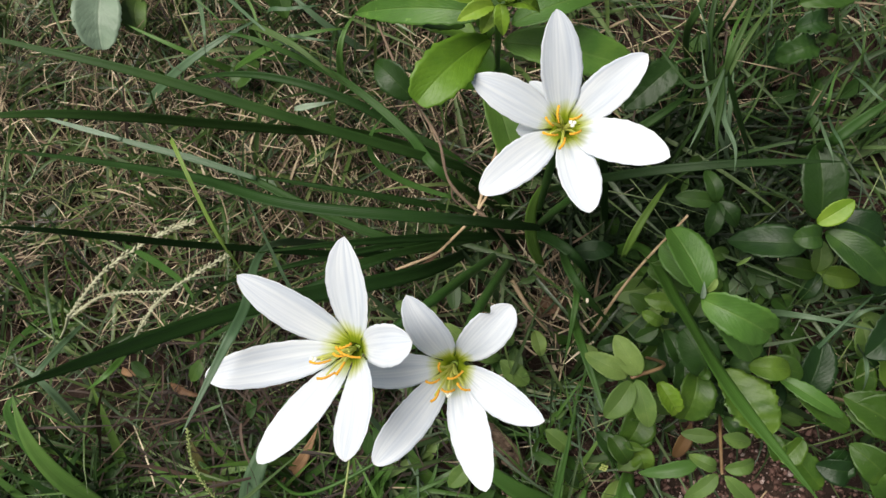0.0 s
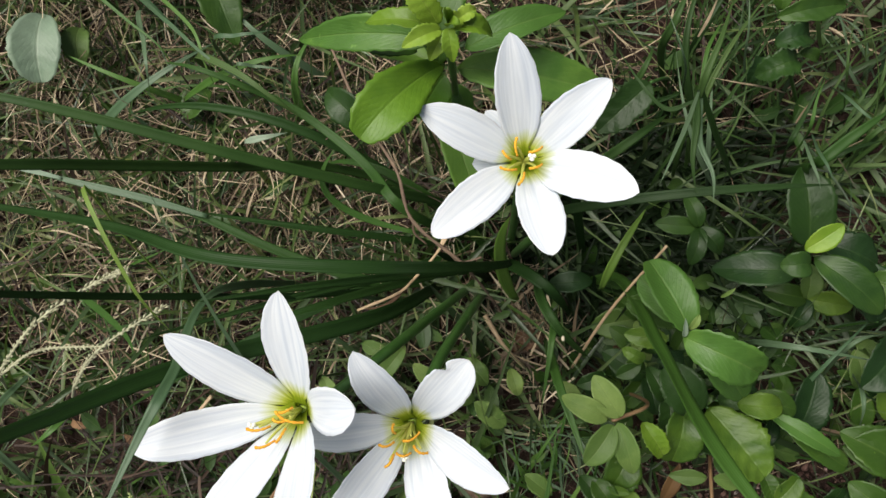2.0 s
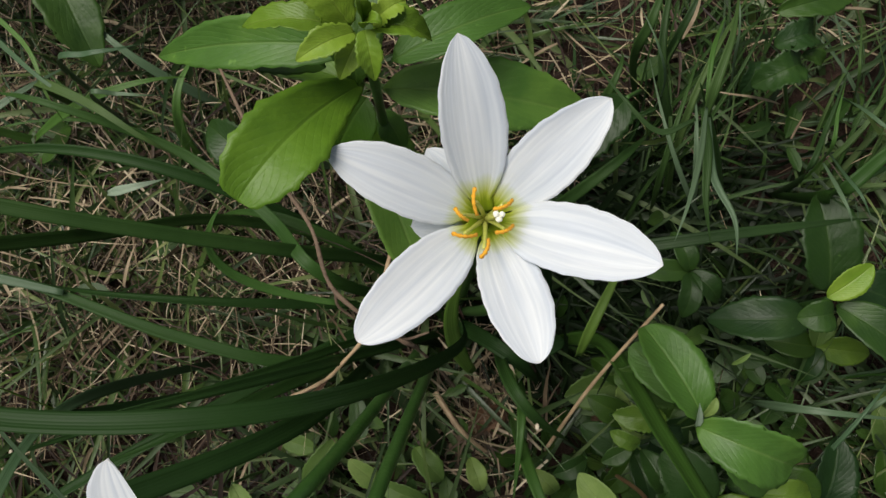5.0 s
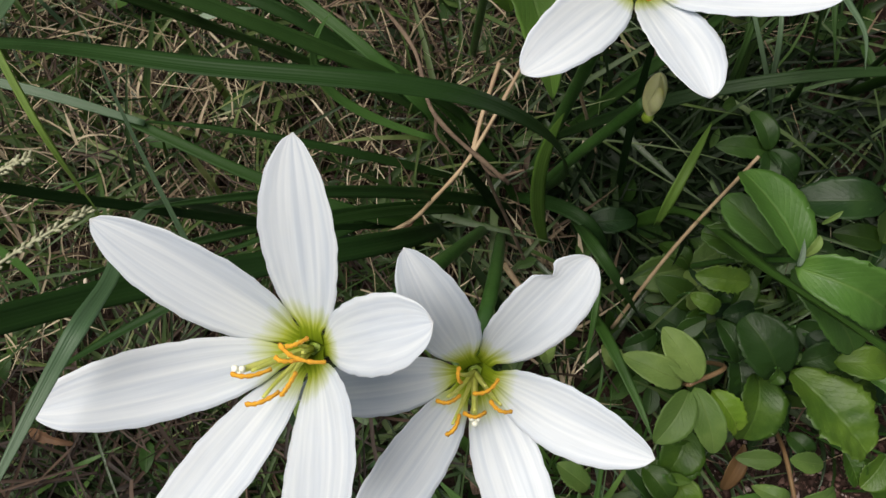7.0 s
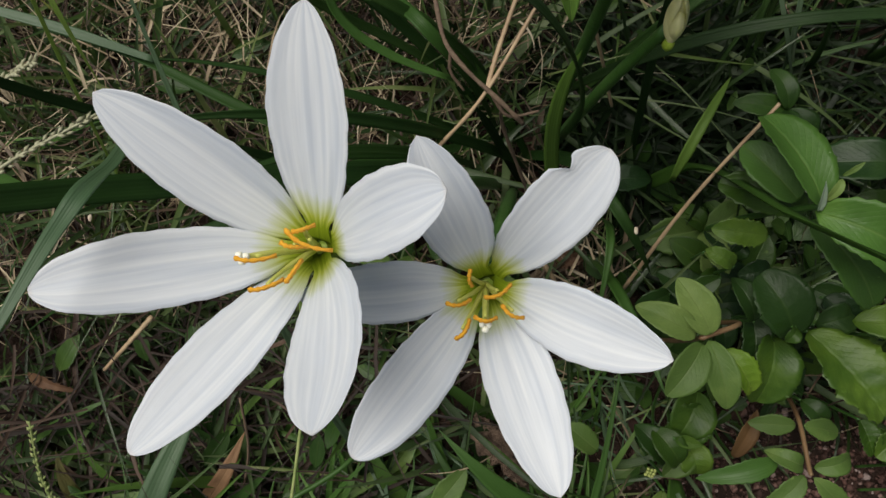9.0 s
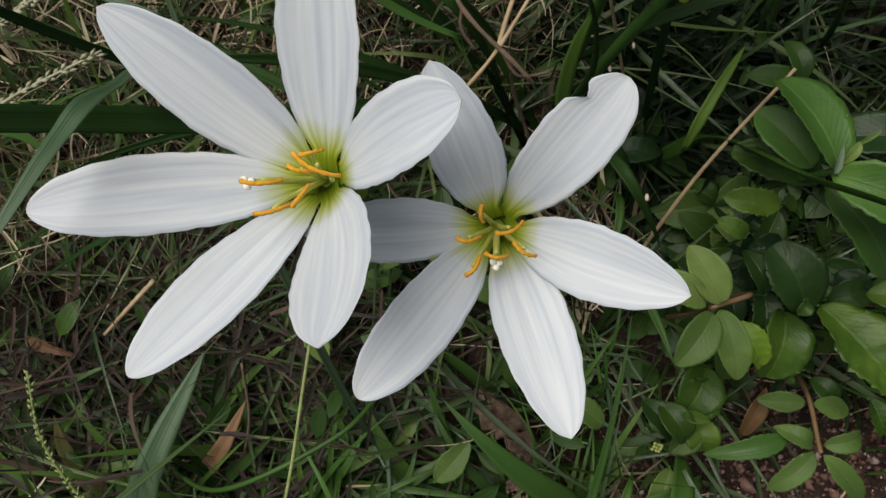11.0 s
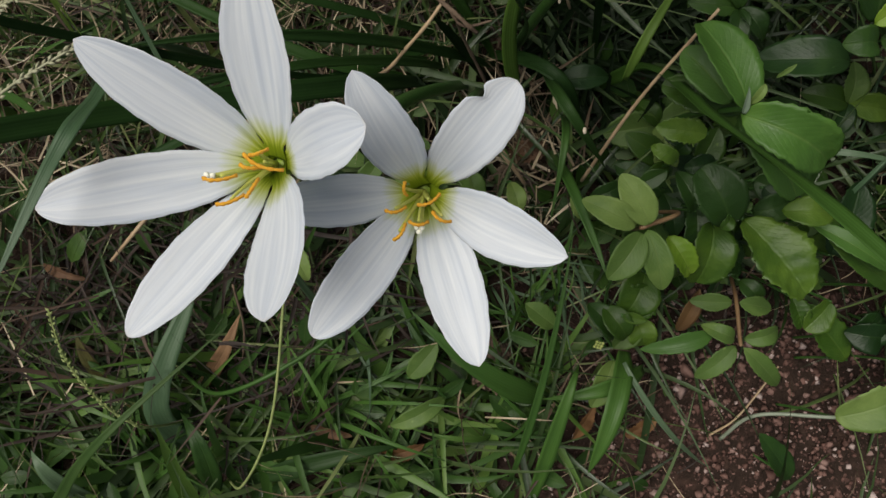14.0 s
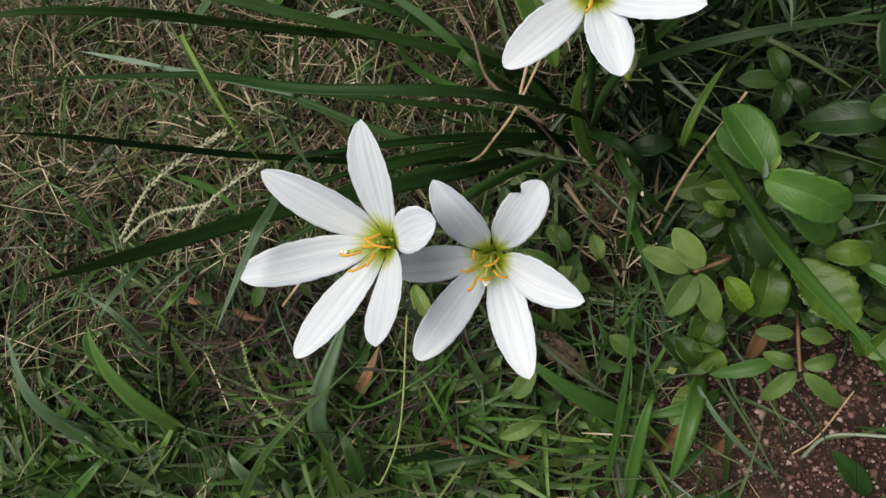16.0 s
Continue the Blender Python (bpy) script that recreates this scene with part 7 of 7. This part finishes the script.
straw_stalk = thing("straw_stalk", "single straight dry straw stalk leaning upright", "straw")
stem(straw_stalk, [(0.0839, -0.0387, 0.0100), (0.0967, -0.0076, 0.0480), (0.1160, 0.0210, 0.0760)], 0.0008, 0.0006, STRAW_STEM, "stalk", 0.05)
straw_stalk = thing("straw_stalk", "short pale straw hanging by the flower stalk", "straw")
stem(straw_stalk, [(0.0746, 0.0310, 0.0300), (0.0660, 0.0395, 0.0500), (0.0573, 0.0478, 0.0700)], 0.0006, 0.0006, STRAW_STEM, "stalk", 0.05)
straw_stalk = thing("straw_stalk", "long pale stalk bending down below the bloom", "straw")
stem(straw_stalk, [(-0.0830, -0.1776, -0.0180), (-0.0633, -0.1563, 0.0411), (-0.0455, -0.1200, 0.0690), (-0.0358, -0.0656, 0.0818)], 0.0006, 0.0005, SPIKE_GREEN, "stalk", 0.05)
straw_stalk = thing("straw_stalk", "yellow-green runner stalk crossing low grass", "straw")
stem(straw_stalk, [(-0.1000, -0.1240, -0.0150), (-0.0656, -0.1136, 0.0550), (-0.0300, -0.0960, 0.0650), (-0.0150, -0.0830, 0.0560)], 0.0009, 0.0008, STRAP_PALE, "stalk", 0.05)
straw_stalk = thing("straw_stalk", "pale broken stalk below a petal", "straw")
stem(straw_stalk, [(-0.0986, -0.0464, 0.0200), (-0.1071, -0.0560, 0.0200), (-0.1193, -0.0668, 0.0100)], 0.0010, 0.0007, STRAW_STEM, "stalk", 0.15)
straw_stalk = thing("straw_stalk", "thin brown stalk rising under the bloom", "straw")
stem(straw_stalk, [(-0.0712, -0.1205, -0.0100), (-0.0654, -0.0982, 0.0100), (-0.0648, -0.0760, 0.0300)], 0.0006, 0.0005, TWIG, "stalk", 0.1)
straw_stalk = thing("straw_stalk", "dry straw stalk lying on the soil", "straw")
stem(straw_stalk, [(0.1549, -0.1680, -0.0180), (0.1667, -0.1568, -0.0120), (0.1855, -0.1319, -0.0100)], 0.0006, 0.0005, STRAW_STEM, "stalk", 0.1)
dry_stalk = thing("straw_stalk", "grey forked stalk at the weeds", "straw")
stem(dry_stalk, [(0.0402, -0.0109, 0.0100), (0.0489, -0.0260, 0.0150), (0.0607, -0.0399, 0.0000)], 0.0014, 0.0008, STRAW_STEM, "stalk", 0.12)



def bark_chip(label, a, b, width, height):
    """A rough flake of bark with a broken edge."""
    top = thing("bark_chip", label, "bark", "bark chips")
    vv, ff, uv = sheet(bend(a, (np.array(a) + np.array(b)) / 2 + np.array((0, 0, height)), b), (0, 0, 1), width, "strap", 0.0, -0.35, 0.5, a[0] * 60, 22, 10, 0.003)
    rg = np.random.default_rng(int(abs(a[0]) * 1e5))
    vv = vv + rg.normal(0, 0.0009, vv.shape)
    mesh_object("flake", vv, ff, BARK, top, uv)

bark_chip("curved brown bark chip lying in grass", (0.0222, -0.0922, 0.0000), (0.0593, -0.1276, -0.0100), 0.0120, 0.006)
bark_chip("small pale-edged bark chip in grass", (0.0356, -0.1267, 0.0000), (0.0538, -0.1363, -0.0050), 0.0070, 0.003)
bark_chip("reddish bark chip on shaded soil", (0.0598, -0.0300, -0.0050), (0.0721, -0.0242, -0.0050), 0.0110, 0.002)


def dead_leaf(label, a, b, width, mat):
    leaf(thing("dead_leaf", label, "dead leaf", "dead leaves"), a, b, width, mat, "pointed", 0.003, wave=0.4, cup=0.3, name="blade")


dead_leaf("small orange dead leaf on gravel", (0.1111, -0.1653, -0.0150), (0.1259, -0.1529, -0.0080), 0.007, ORANGE_LEAF)
dead_leaf("brown orange dead leaf in grass", (0.0837, -0.1636, -0.0100), (0.0921, -0.1432, 0.0000), 0.007, ORANGE_LEAF)
dead_leaf("reddish dead leaf on dark soil", (0.1055, -0.0334, -0.0150), (0.1210, -0.0283, -0.0120), 0.009, DEAD_LEAF)
dead_leaf("brown dead leaf by the lily clump", (0.0540, -0.0276, -0.0050), (0.0708, -0.0225, 0.0000), 0.011, DEAD_LEAF)
dead_leaf("orange dead leaf below a blade", (-0.0096, -0.1664, -0.0100), (0.0119, -0.1602, -0.0050), 0.008, ORANGE_LEAF)
dead_leaf("brown curled dead leaf in grass", (-0.0413, -0.1507, -0.0100), (-0.0214, -0.1545, -0.0050), 0.006, DEAD_LEAF)
dead_leaf("pale brown dead leaf scrap on straw", (-0.1794, -0.0602, 0.0000), (-0.1660, -0.0625, 0.0050), 0.004, DEAD_LEAF)
dead_leaf("tan dead leaf strip in straw", (-0.1521, -0.0682, 0.0000), (-0.1312, -0.0752, 0.0050), 0.004, DEAD_LEAF)

for k, p in enumerate(((0.0727, -0.0188, 0.0600), (0.0787, 0.0423, 0.0300), (-0.1101, -0.0122, 0.0500), (0.0726, 0.0361, 0.0200))):
    vv, ff = lump(p, (0.0007, 0.0013, 0.0006), k, 2)
    seed = thing("seed_husk", "tiny pale seed husk caught on leaves", "seed", "seed husks")
    mesh_object("husk", vv, ff, HUSK, seed)

tiny = thing("tiny_flower_cluster", "tiny yellow-green flower cluster on a weed", "flower")
for k in range(9):
    vv, ff = lump(np.array((0.0840, -0.1080, 0.0300)) + np.array((0.0012 * (k % 3) + 0.0006 * (k // 3), 0.001 * (k // 3) - 0.0004 * (k % 3), 0.0005 * (k % 2))), (0.0008, 0.0007, 0.0007), k, 1)
    mesh_object("floret", vv, ff, BERRY, tiny)
stem(tiny, [(0.0951, -0.1219, -0.0210), (0.0889, -0.1137, 0.0100), (0.0845, -0.1080, 0.0300)], 0.0006, 0.0005)
